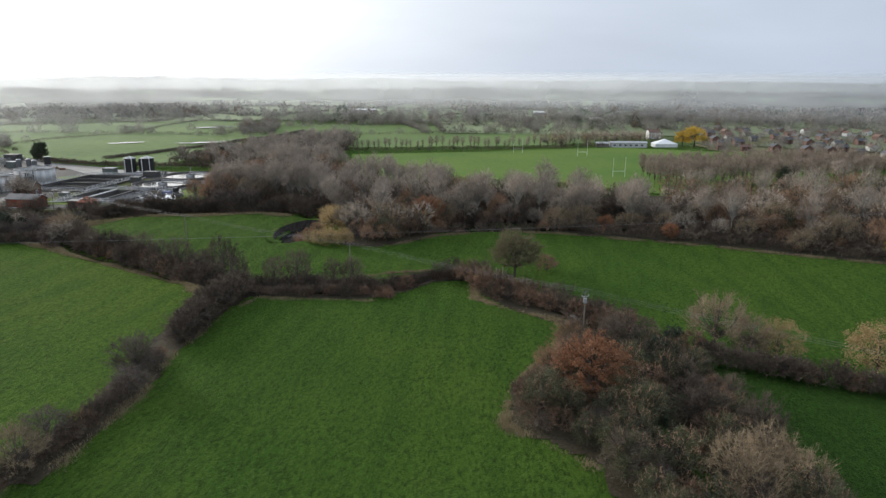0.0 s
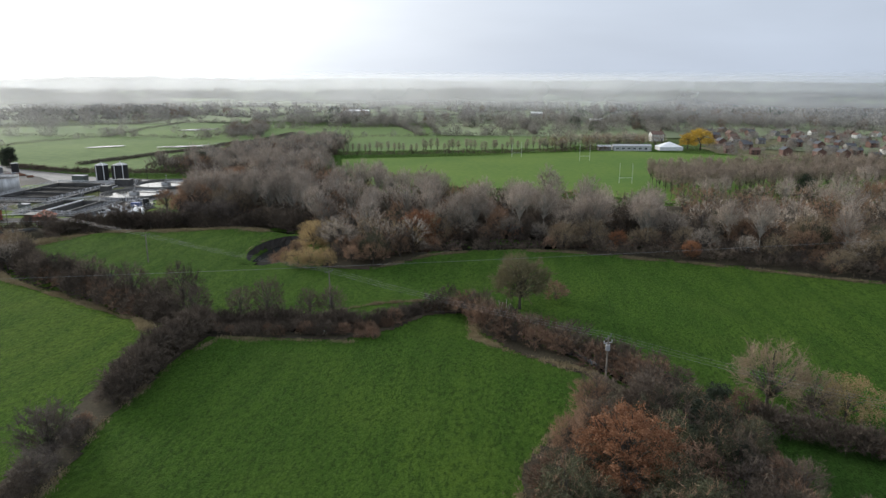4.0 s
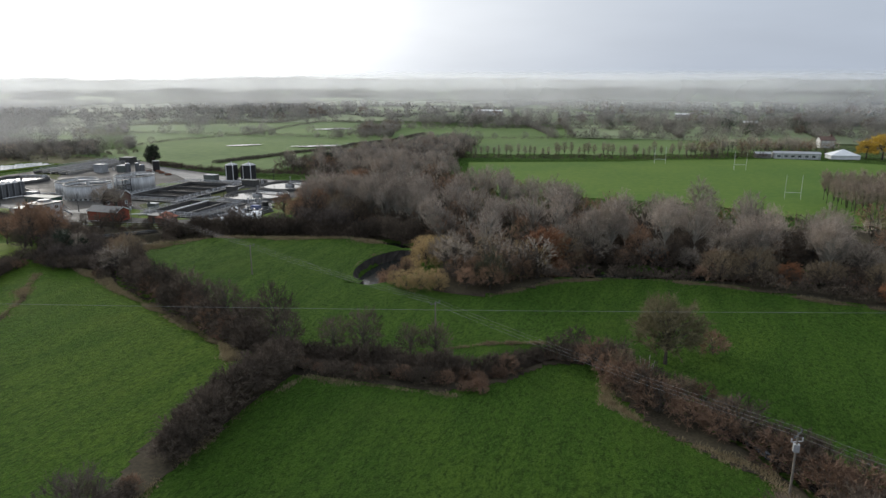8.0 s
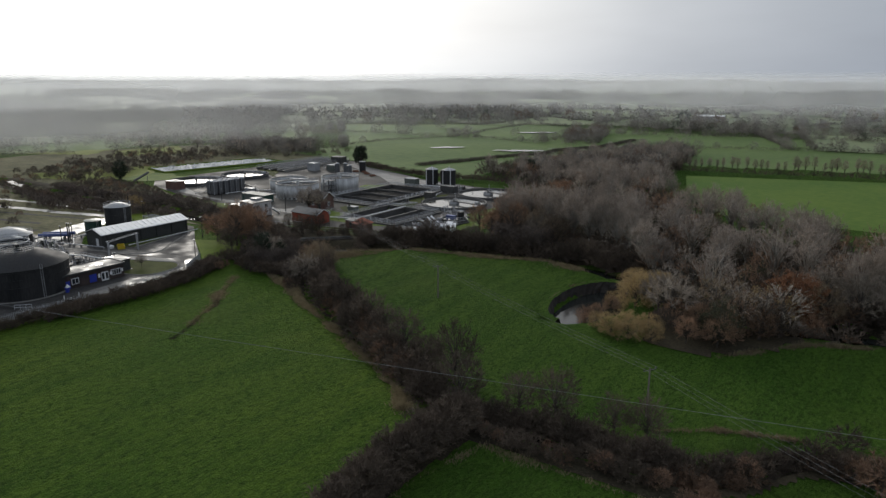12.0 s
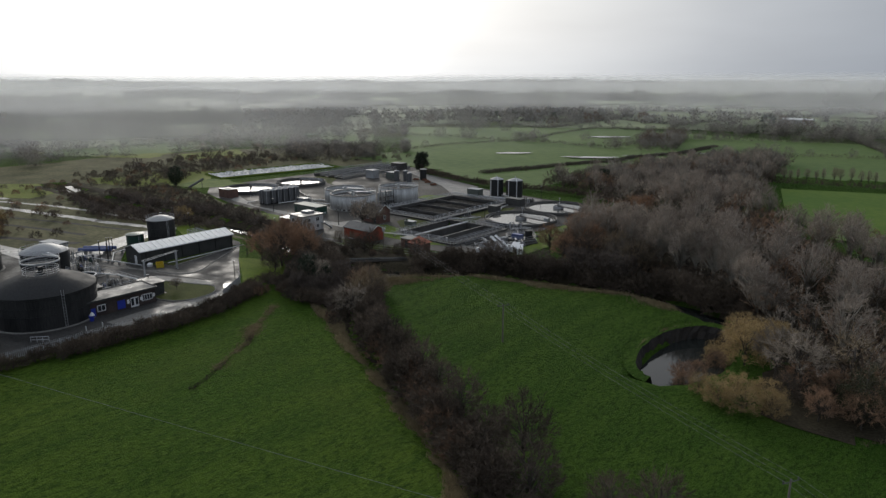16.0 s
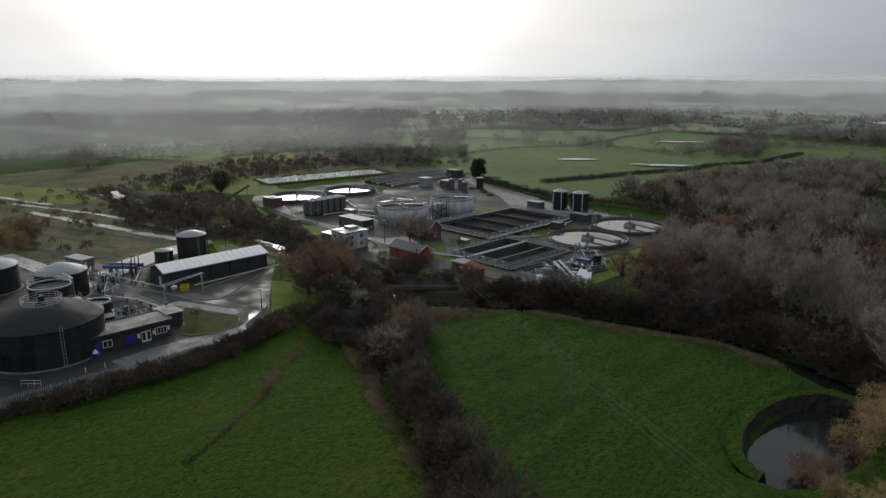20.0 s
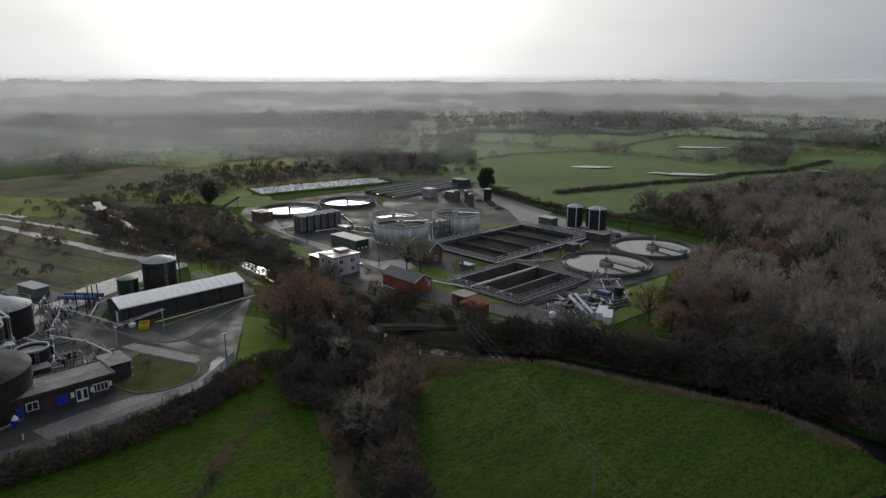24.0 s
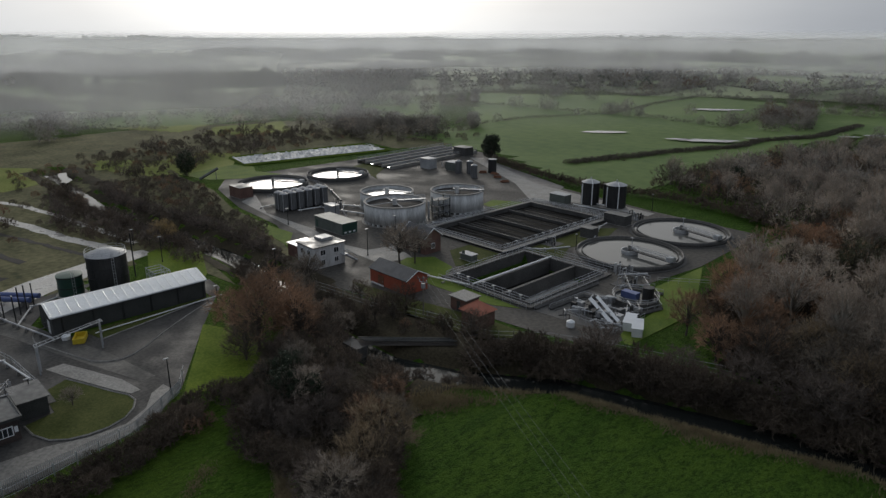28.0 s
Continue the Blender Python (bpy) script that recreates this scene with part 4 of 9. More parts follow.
drape("leaf_litter", [(-34, 166), (-20, 166), (-8, 182), (8, 188.5), (28, 189), (58, 180), (86, 169), (115, 161), (170, 148), (235, 144), (250, 300), (160, 280), (70, 258), (30, 248), (-20, 258), (-46, 278), (-70, 314), (-104, 314),
                      (-108, 262), (-106, 238), (-94, 218), (-66, 217), (-50, 208), (-36, 194)], LITTER, "dark leaf litter under the woodland", "ground", 3.0)
drape("leaf_litter", [(15, 83), (14.5, 71), (19, 68), (25.5, 63), (28, 48), (33, 36), (50, 40), (50, 66), (47, 80), (46, 98), (38, 112), (26, 122), (12, 134), (5, 137), (6, 130), (14, 118), (27, 109), (23, 98)], LITTER, "dark leaf litter under the copse", "ground", 1.0)
drape("leaf_litter", [(-143, 160), (-149, 173), (-160, 184), (-172, 190), (-190, 198), (-170, 195), (-150, 197), (-132, 199), (-120, 205), (-108, 209), (-92, 214), (-66, 216), (-46, 207), (-34, 197), (-34, 193), (-48, 203), (-58, 207), (-70, 208),
                      (-88, 203), (-106, 198), (-120, 188), (-116, 174), (-106, 162), (-90, 149), (-70, 138), (-50, 129), (-52, 126), (-66, 132), (-80.5, 140), (-92, 145.4), (-102, 150), (-108, 153.4), (-122, 158.5)], LITTER, "dark litter under the river bank thicket", "ground", 0.8)
drape("leaf_litter", [(-37.5, 52), (-37.6, 66), (-37.8, 78), (-40, 86), (-40, 94), (-41, 108), (-40, 119.5), (-16, 120), (-8, 126), (-3, 134.5), (4, 137), (4, 141), (-6, 140), (-11, 131.5), (-17, 128.5), (-46, 129), (-50, 123), (-48.4, 108), (-47, 94), (-44.4, 86), (-44.4, 76), (-42, 68), (-43, 52)], LITTER, "brown litter at the hedge foot", "ground", 0.7, 0.05)
wood = Joined("woodland", "dense leafless grey and brown winter woodland")
WOOD_WEST = [(-38, 170), (-20, 170), (-6, 192), (6, 200), (28, 203), (62, 192), (62, 225), (30, 246), (-20, 256), (-46, 276), (-70, 312), (-104, 312),
        (-106, 262), (-104, 238), (-92, 218), (-66, 217), (-50, 208), (-36, 194)]


def wood_front(x, y):
    return x + y < 150 and y < 232 or (x > -10 and y < 216)


scatter(WOOD_WEST, 6.6, [(GREY, 5), (BARE, 5), (BUSHY, 4), (RUSSET, 3), (TAN, 1), (IVY, 1)], (0.75, 1.1), "woodland by the river", joined=wood, thin=0.8, near=wood_front)
WOOD_EAST = [(64, 188), (110, 173), (170, 154), (235, 150), (250, 300), (160, 278), (70, 256)]
scatter(WOOD_EAST, 7.6, [(GREY, 2), (BARE, 4), (BUSHY, 3), (RUSSET, 5), (TAN, 2), (IVY, 1)], (0.75, 1.15), "eastern woodland", joined=wood, thin=0.75,
        near=lambda x, y: x < 130 and x * 0.35 + y < 222)
# undergrowth that closes the wood below the crowns
under = Joined("undergrowth", "dense dark undergrowth of leafless thorn and bramble")
for line, rows, size in (([(-44, 208), (-66, 219), (-92, 220), (-104, 240), (-106, 262)], 3, (1.0, 1.7)), ([(-36, 192), (-8, 194), (6, 202), (28, 204), (62, 194), (110, 176), (170, 158)], 3, (0.9, 1.6)),
                         ([(-30, 200), (20, 215), (60, 212), (110, 195), (170, 180)], 2, (1.2, 1.8)), ([(-60, 240), (-20, 235), (30, 232)], 2, (1.4, 2.0))):
    for _ in range(rows):
        for x, y in along(line, 3.0, 2.2):
            under.put(BUSH if rng.random() < 0.85 else RUSTY, x, y, rng.uniform(*size), 0.8)
for line, kinds, size in (([(-30, 173), (-20, 178), (-10, 190), (4, 199), (28, 202), (60, 190)], (RUSSET, BUSHY, TAN, BARE, RUSSET, BUSHY, SALLOW), (0.45, 0.8)), ([(64, 186), (110, 172), (150, 161)], (RUSSET, TAN, BARE, BUSHY, BUSHY, OAK, SALLOW), (0.42, 0.75))):
    for x, y in along(line, 4.6, 1.6):
        rng.choice(kinds).place(x, y, rng.uniform(*size), group="trees along the wood's edge")
for line in ([(-24, 172), (-9, 186), (6, 191), (28, 192), (60, 183), (88, 172), (116, 164), (150, 156)], [(-26, 176), (-12, 194), (6, 198), (28, 199), (60, 188), (110, 170)], [(-30, 180), (-16, 200), (10, 206), (50, 198), (100, 178)]):
    for x, y in along(line, 1.7, 1.3):
        if math.hypot(x - 4, y - 192) > 5:
            under.put(BUSH if rng.random() < 0.9 else RUSTY, x, y, rng.uniform(0.6, 1.25), 1.0)
# poplar plantation beyond the eastern wood
for row in range(6):
    for k in range(24):
        wood.put(POPLAR, 72 + k * 4.6 + rng.uniform(-0.8, 0.8), 270 + row * 8 + k * 1.5 + rng.uniform(-1.2, 1.2), rng.uniform(0.78, 0.92), 0.8)
# hedge trees on the far side of the playing field
for x, y in along([(-95, 402), (-20, 424), (30, 440)], 3.4, 1.2):
    wood.put(POPLAR, x, y, rng.uniform(0.45, 0.75), 0.5)
for x, y in along([(-92, 396), (-20, 418), (22, 430), (74, 452)], 3.2, 1.0):
    under.put(BUSH, x, y, rng.uniform(0.9, 1.3), 0.6)
scatter([(22, 436), (80, 462), (118, 480), (100, 520), (40, 500)], 9, [(BARE, 3), (RUSSET, 1), (TAN, 2)], (0.7, 1.0), "", joined=wood, thin=0.6)
# belt of trees north of the works
scatter([(-108, 300), (-128, 318), (-150, 336), (-158, 352), (-86, 352), (-78, 318)], 7.5, [(BARE, 4), (GREY, 2), (RUSSET, 1)], (0.55, 0.85), "", joined=wood, thin=0.7)
scatter([(-104, 262), (-106, 300), (-116, 300), (-114, 268)], 6, [(BARE, 3), (RUSSET, 2)], (0.5, 0.8), "", joined=wood, thin=0.8)
scatter([(-112, 300), (-150, 326), (-170, 330), (-164, 395), (-134, 470), (-102, 480), (-92, 400), (-80, 330)], 7.0, [(BARE, 5), (GREY, 2), (BUSHY, 2), (RUSSET, 1)], (0.5, 0.85), "", joined=wood, thin=0.7)
scatter([(-112, 300), (-150, 324), (-172, 328), (-166, 395), (-134, 470), (-102, 480), (-92, 400), (-80, 330)], 6.0, [(BUSH, 4), (SALLOW, 1)], (0.9, 1.5), "", joined=under, thin=0.7)
RUSSET.place(-107, 286, 0.9)
RUSSET.place(-101, 280, 1.0)
OAK.place(-104, 292, 0.8, label="copper-leaved oak at the wood's edge")
for x, y, s in ((-104, 226, 0.9), (-100, 236, 1.0), (-106, 246, 0.95), (-96, 220, 0.85), (-105, 256, 1.0), (-98, 246, 1.05), (-92, 228, 1.0), (-90, 240, 1.1)):
    RUSSET.place(x, y, s)
for x, y, s in ((-84, 226, 0.95), (-76, 219, 0.9)):
    TAN.place(x, y, s)
# pale birch-like stems that stand out at the wood's edge
for x, y, s in ((-2, 199, 0.95), (2.5, 201, 1.0), (22, 206, 1.05), (33, 204, 0.9), (36.5, 203, 1.0), (49, 198, 0.95), (52, 199.5, 0.9), (70, 192, 0.95), (95, 183, 0.9)):
    GREY.place(x, y, s, label="tall bare tree with whitish stems at the wood's edge")
for x, y, s in ((-52, 213, 0.95), (-57, 217, 1.0), (-62, 220, 1.05), (-66, 224, 1.0), (-71, 222, 1.05), (-76, 226, 1.0), (-54, 222, 1.05), (-60, 228, 1.1), (-82, 229, 1.0), (-47, 208, 0.9), (-42, 203, 0.85), (-69, 231, 1.1)):
    GREY.place(x, y, s, label="tall pale grey tree with whitish stems by the river")
for x, y, s in ((-9, 190, 0.62), (14, 202, 0.6), (42, 196, 0.66), (74, 187, 0.6), (101, 176, 0.5)):
    OAK.place(x, y, s * 0.8, label="small tree holding russet brown leaves at the wood's edge")
# around the pond
for x, y, s in ((-41.8, 166.4, 0.52), (-38.6, 165, 0.64), (-35, 164.4, 0.68), (-31.4, 166, 0.62), (-37, 168.6, 0.62), (-33, 169.4, 0.6), (-39.6, 181.8, 1.22), (-36, 186, 1.1), (-45.2, 185.8, 0.72), (-38.4, 190.5, 1.0), (-43.4, 193.4, 0.8), (-42.5, 189, 0.8)):
    GOLD.place(x, y, s)
for x, y, s in ((-26, 168.5, 0.55), (-21, 170, 0.6), (-25, 174, 0.66), (-15.5, 178, 0.6), (-47.2, 174.2, 0.46), (-46.2, 172, 0.4), (-42.6, 176, 0.42), (-43.8, 171.4, 0.36), (-30, 176, 0.6)):
    RUSSET.place(x, y, s)
OAK.place(-12.5, 193, 1.12, label="tall tree with orange-brown dead leaves")
GOLD.place(-16, 188, 1.5)
TAN.place(27, 194, 0.95)
TAN.place(34, 191.5, 0.9)
TAN.place(89.5, 172, 0.62)
OAK.place(58.5, 183.5, 0.52, label="low russet bush at the field edge")
OAK.place(126, 178, 0.7)
YELLOW.place(112, 170, 0.62, label="tree with yellow leaves at the field edge")
DARK.place(91, 191, 0.75)
DARK.place(126, 285, 1.0)
YELLOW.place(133, 465, 1.5, label="broad tree with yellow and orange leaves by the town")
YELLOW.place(126, 469, 1.1)
DARK.place(-148, 345, 0.9)
BUSH.place(4.5, 189, 1.1)
# bank trees between the field and the works
for x, y in along([(-62, 215), (-80, 214), (-98, 210), (-112, 204.5), (-122, 197.5)], 3.6, 1.6):
    rng.choice((BUSH, BUSH, BUSH, SALLOW)).place(x, y, rng.uniform(0.75, 1.15), group="river bank bushes")
hedge([(-34, 197), (-46, 206), (-58, 211), (-66, 213), (-90, 209), (-108, 203.5), (-124, 193)], 1.8, (0.9, 1.5), BUSH, 3, 1.3, "dense dark river bank thicket")

# ---------------------------------------------------------------- hedges and hedge trees of the near fields
hedge([(-40.5, 50), (-40.6, 58), (-39.6, 66), (-39.6, 74)], 1.4, (0.5, 0.85), rows=2)
hedge([(-41, 83), (-42.6, 87)], 1.4, (0.45, 0.7), rows=2)
SALLOW.place(-41.4, 79.2, 1.08, label="large rounded dark leafless bush in the hedge")
BUSHY.place(-41.2, 79.6, 0.6)
SALLOW.place(-39.8, 74.6, 0.62)
TAN.place(-40.6, 53.5, 0.7)
SALLOW.place(-42.2, 60.5, 0.72)
hedge([(-41.9, 93.8), (-43, 101), (-43.5, 108), (-43.3, 115), (-43, 121.5)], 1.3, (0.95, 1.5), BUSH, rows=3, jitter=0.9)
for x, y, s in ((-42.8, 98, 0.62), (-43.6, 106, 0.6), (-43.8, 112.5, 0.66)):
    SALLOW.place(x, y, s)
hedge([(-127, 179), (-113, 165), (-97, 152), (-80, 142), (-62, 132.2), (-50, 126)], 1.7, (0.8, 1.5), rows=3, jitter=1.3)
for x, y, s in ((-110, 164.5, 0.66), (-106, 160, 0.74), (-101.5, 155.5, 0.8), (-96.5, 152.5, 0.62), (-90, 149, 0.66), (-84, 145.5, 0.74), (-76.5, 141.8, 0.8), (-71, 140, 0.66), (-63.9, 136.4, 0.86),
                (-57.5, 134, 0.66), (-52.2, 134, 0.98), (-47.5, 128.5, 0.85), (-56, 131, 0.7)):
    BUSHY.place(x, y, s * 0.95, group="hedgerow trees")
RUSSET.place(-118, 168.5, 0.7)
TAN.place(-113.5, 165.5, 0.7)
hedge([(-44, 125.5), (-30, 127), (-16, 127.5)], 1.5, (0.7, 1.2), BUSH, rows=3, jitter=1.2)
hedge([(-41, 121.6), (-33, 121), (-25, 122.2), (-17, 122)], 1.5, (0.4, 0.75), rows=2, jitter=0.8, label="low dark scrub along the brook")
hedge([(-16, 125.5), (-10, 129.5), (-5, 137.5), (4, 139), (8, 136)], 1.6, (0.6, 1.1), rows=3, jitter=1.1)
for k in range(24):
    RUSTY.place(-12.6 + rng.uniform(-4.2, 3.4), 124.2 + rng.uniform(-3.2, 4.6), rng.uniform(0.42, 0.7), group="bramble hollow")
for x, y, s in ((-33.4, 131, 0.68), (-25.3, 131.5, 0.5), (-21.2, 132.5, 0.52), (-38.5, 130, 0.55)):
    BUSHY.place(x, y, s * 1.15, group="hedgerow trees")
BUSH.place(0.4, 143.5, 1.1)
OLIVE.place(14.9, 140.8, 1.1)
RUSTY.place(22.5, 146.5, 1.5)
for x, y in along([(6, 136), (10, 128), (18, 122.5), (28, 116), (35, 108)], 2.4, 2.2):
    rng.choice((RUSTY, RUSTY, BUSH)).place(x, y, rng.uniform(1.2, 1.9), group="scrub along the brook")
for x, y in along([(9, 132), (20, 126), (32, 116), (38, 106)], 3.0, 2.0):
    rng.choice((RUSTY, BUSH, BUSH)).place(x, y, rng.uniform(0.9, 1.5), group="scrub along the brook")
for x, y in along([(8, 133), (16, 125), (27, 118), (35, 108)], 5.5, 1.5):
    rng.choice((TAN, TAN, RUSSET)).place(x, y, rng.uniform(0.4, 0.58), group="scrub along the brook")
s = thing("stems", "cluster of pale bare birch stems in the scrub", "tree", (12.0, 130.2, lay(12, 130.2) - 0.1))
for k in range(6):
    a = k * 1.05
    part("stem", Geo().pipe([(0.3 * math.cos(a), 0.3 * math.sin(a), 0), (0.6 * math.cos(a), 0.7 * math.sin(a), 3.2), (1.1 * math.cos(a + 0.2), 1.2 * math.sin(a), 6.2 + rng.uniform(-1.2, 0.8))], 0.13, 6, 0.05), PALE_BARK, s)
TAN.place(16.9, 128.6, 0.5)
TAN.place(25, 92.5, 0.5)
OAK.place(26.2, 79.4, 1.08, label="large rounded oak with copper-brown dead leaves")
IVY.place(25.5, 90.5, 0.62)
for x, y, s in ((37.5, 99.5, 0.6), (39.5, 92.5, 0.66), (37.5, 86, 0.7), (33.5, 73, 0.66), (30, 71, 0.6), (28, 66, 0.55)):
    IVY.place(x, y, s, group="ivy trees in the copse")
DARK.place(38.5, 95, 0.62)
DARK.place(41.2, 98.8, 0.55)
DARK.place(35.6, 89.5, 0.5)
DARK.place(40, 85.5, 0.5)
DARK.place(33.5, 72, 0.5)
DARK.place(29.5, 67, 0.45)
DARK.place(34, 96.5, 0.45)
TAN.place(49, 102.2, 1.0)
TAN.place(54, 100, 0.7)
for x, y, s in ((40.5, 55.5, 0.75), (46, 57.5, 0.7), (43.5, 61.5, 0.75)):
    TAN.place(x, y, s, label="broad rounded leafless tree with pale brown twigs", group="broad trees at the copse end")
scatter([(15.5, 82), (15.8, 72), (20, 69.5), (27, 64), (29, 50), (33, 40), (35, 62), (34, 80), (34, 100), (28, 106), (24, 97)], 4.5, [(SALLOW, 1), (BUSHY, 3), (IVY, 4), (RUSTY, 4), (BUSH, 2)], (0.5, 0.8), "copse thicket")
scatter([(38, 44), (48, 46), (49, 64), (46, 78), (44, 96), (39, 104), (38.5, 84), (38, 62)], 4.5, [(SALLOW, 1), (RUSTY, 4), (BUSHY, 3), (IVY, 3), (BUSH, 2), (TAN, 1)], (0.5, 0.78), "copse thicket")
GOLD.place(58, 99, 1.0)
for x, y, s in ((19, 80, 0.5), (22.5, 73, 0.6), (27.5, 71.5, 0.62), (30.5, 76, 0.75), (32, 86, 0.72), (24.5, 67, 0.5), (29, 60, 0.66), (40.5, 66, 0.66), (43, 73, 0.6), (33, 95, 0.62), (42, 88, 0.62), (36, 53, 0.7), (30.5, 92, 0.6)):
    IVY.place(x, y, s, label="evergreen ivy-covered tree with dull olive leaves", group="ivy trees in the copse")
for x, y, s in ((20.5, 86, 0.8), (24, 95, 0.9), (23.5, 89.5, 0.8)):
    RUSSET.place(x, y, s * 0.75, group="copse thicket")
GOLD.place(71, 94, 1.4, label="large pale golden willow bush")
for x, y, s in ((18, 78, 1.5), (18.5, 72.5, 1.3), (21.5, 83, 1.4), (23, 75, 1.4), (21.5, 70.5, 1.1)):
    rng.choice((RUSTY, BUSH)).place(x, y, s, group="copse thicket")
for x, y, s in ((42.5, 76, 1.5), (39, 79.5, 1.6), (41, 70, 1.5), (36, 66, 1.6), (44, 82, 1.3), (46, 66, 1.2), (31, 62, 1.4), (34, 57, 1.3), (37, 48, 1.4), (31, 52, 1.2), (34, 82, 1.6), (34.5, 91, 1.5), (30.5, 98, 1.3), (44, 97, 1.6), (53, 97, 1.4)):
    rng.choice((BUSH, RUSTY, RUSTY)).place(x, y, s, group="copse thicket")
hedge([(46, 95.5), (56, 91), (68, 87), (95, 79)], 1.9, (0.8, 1.2), rows=2)
hedge([(-132.6, 88), (-132.4, 117), (-131.6, 132), (-134.6, 146), (-141.4, 155.6)], 1.3, (0.5, 0.8), BUSH, 2, 0.6, label="clipped dark hedge along the works fence")
hedge([(-130.4, 110), (-129.4, 132), (-131.6, 145), (-137.5, 155)], 1.5, (0.45, 0.85), BUSH, 2, 0.9, label="brown bramble scrub outside the works fence")
# trees by the works' corner
for x, y in along([(-136, 152), (-131, 157), (-124, 155), (-120, 158)], 1.7, 1.6):
    rng.choice((BUSH, BUSH, RUSTY)).place(x, y, rng.uniform(0.6, 1.05), group="scrub at the works corner")
for x, y in along([(-140.5, 157), (-139, 163), (-142, 168), (-148, 172.5)], 1.8, 0.8):
    BUSH.place(x, y, rng.uniform(0.5, 0.9), group="scrub at the works corner")
for x, y, s, k in ((-149.5, 170.5, 1.25, RUSSET), (-156, 177, 1.15, RUSSET), (-147, 176, 1.1, RUSSET), (-158, 170.5, 0.9, RUSSET), (-147.5, 167, 0.7, BUSHY), (-152, 169.5, 0.62, BUSHY), (-157.5, 183, 0.85, BARE),
                   (-133.5, 166, 0.78, DARK), (-130, 163.4, 0.72, DARK), (-127.6, 166.5, 0.6, DARK), (-137.5, 164.5, 0.5, IVY), (-114, 167.5, 0.86, TAN), (-111, 162, 0.8, TAN), (-108, 156.6, 0.78, BARE), (-117, 171.5, 0.6, BARE), (-163, 187, 0.8, BARE), (-170, 193, 0.75, BARE)):
    k.place(x, y, s, group="trees at the works corner")
scatter([(-140, 167), (-147, 173), (-158, 184), (-160, 190), (-148, 189), (-140, 181), (-132, 176), (-124, 173), (-122, 166), (-128, 160)], 4.7,
        [(BUSHY, 6), (BARE, 2)], (0.4, 0.72), "trees at the works corner")
scatter([(-164, 190), (-148, 189.5), (-142, 187), (-134, 194), (-124, 197), (-127, 201), (-140, 199), (-152, 197), (-166, 195)], 3.2, [(BUSH, 5), (BUSHY, 2), (RUSTY, 1)], (0.4, 0.68), "scrub on the river bank by the works")
OAK.place(-153, 179.5, 0.62, label="small tree with bright orange-brown leaves")
for x, y in along([(-118, 158), (-128, 156), (-140, 160)], 2.2, 1.6):
    BUSH.place(x, y, rng.uniform(0.7, 1.1), group="scrub at the works corner")
for x, y in along([(-121, 158), (-112, 154), (-104, 150)], 2.4, 2.0):
    rng.choice((BUSH, BUSH, RUSTY)).place(x, y, rng.uniform(0.5, 0.9), group="scrub at the works corner")
for x, y in along([(-136, 180), (-126, 184), (-117, 188)], 2.0, 1.4):
    BUSH.place(x, y, rng.uniform(0.6, 1.0), group="scrub at the works corner")
for x, y in along([(-144, 184), (-152, 180)], 3.0, 2.0):
    BUSH.place(x, y, rng.uniform(0.9, 1.5), group="scrub at the works corner")
scatter([(-137, 164), (-131, 171), (-119, 168), (-108.5, 157), (-112, 153.4), (-127.5, 157.5)], 2.9, [(BUSH, 5), (SALLOW, 2)], (0.55, 1.0), "scrub at the works corner")
# river trees west of the works
for x, y in along([(-178, 194), (-205, 198), (-230, 197), (-262, 191), (-300, 196)], 2.8, 2.0):
    under.put(SALLOW, x, y, rng.uniform(0.38, 0.6), 1.0)
for x, y in along([(-158, 180), (-172, 183), (-192, 186), (-222, 184.5), (-262, 178), (-310, 181)], 2.2, 1.6):
    if not -207 < x < -189:
        under.put(BUSH, x, y, rng.uniform(0.6, 1.1), 1.0)
for x, y in along([(-160, 181), (-176, 184.5), (-186, 186)], 3.4, 1.0):
    rng.choice((BUSHY, BARE)).place(x, y, rng.uniform(0.34, 0.5), group="river bank trees")
for line in ([(-180, 188), (-205, 189), (-228, 187.5), (-262, 182), (-300, 184)], [(-176, 196), (-205, 198), (-230, 195.5), (-262, 190), (-300, 193)]):
    for x, y in along(line, 2.4, 1.3):
        if not (-206 < x < -186 and y < 196):
            under.put(SALLOW if rng.random() < 0.4 else BUSH, x, y, rng.uniform(0.5, 0.9), 1.0)
DARK.place(-297.5, 223.5, 1.0, label="rounded dark evergreen tree on its own")
DARK.place(-241, 327, 1.25, label="tall rounded dark evergreen by the works")
DARK.place(-246, 331, 1.0)
for x, y, s in ((-166, 214.4, 1.0), (-164.6, 217.6, 0.88)):
    BARE.place(x, y, s, label="bare spreading tree on the works lawn")
BARE.place(-151.8, 143, 0.3, label="small bare tree on a grass island")
scatter([(-176, 197), (-200, 199), (-225, 198), (-262, 192), (-300, 195), (-300, 219), (-268, 217), (-240, 210), (-215, 208), (-190, 200)], 3.0, [(HEATH, 6), (BUSH, 1), (RUSTY, 1)], (0.45, 0.85), "", keep=0.9, joined=under)
scatter([(-192, 182), (-212, 179), (-246, 166), (-300, 178), (-262, 177), (-225, 184), (-200, 186)], 2.8, [(BUSH, 4), (SALLOW, 1)], (0.4, 0.8), "", keep=0.95, joined=under)
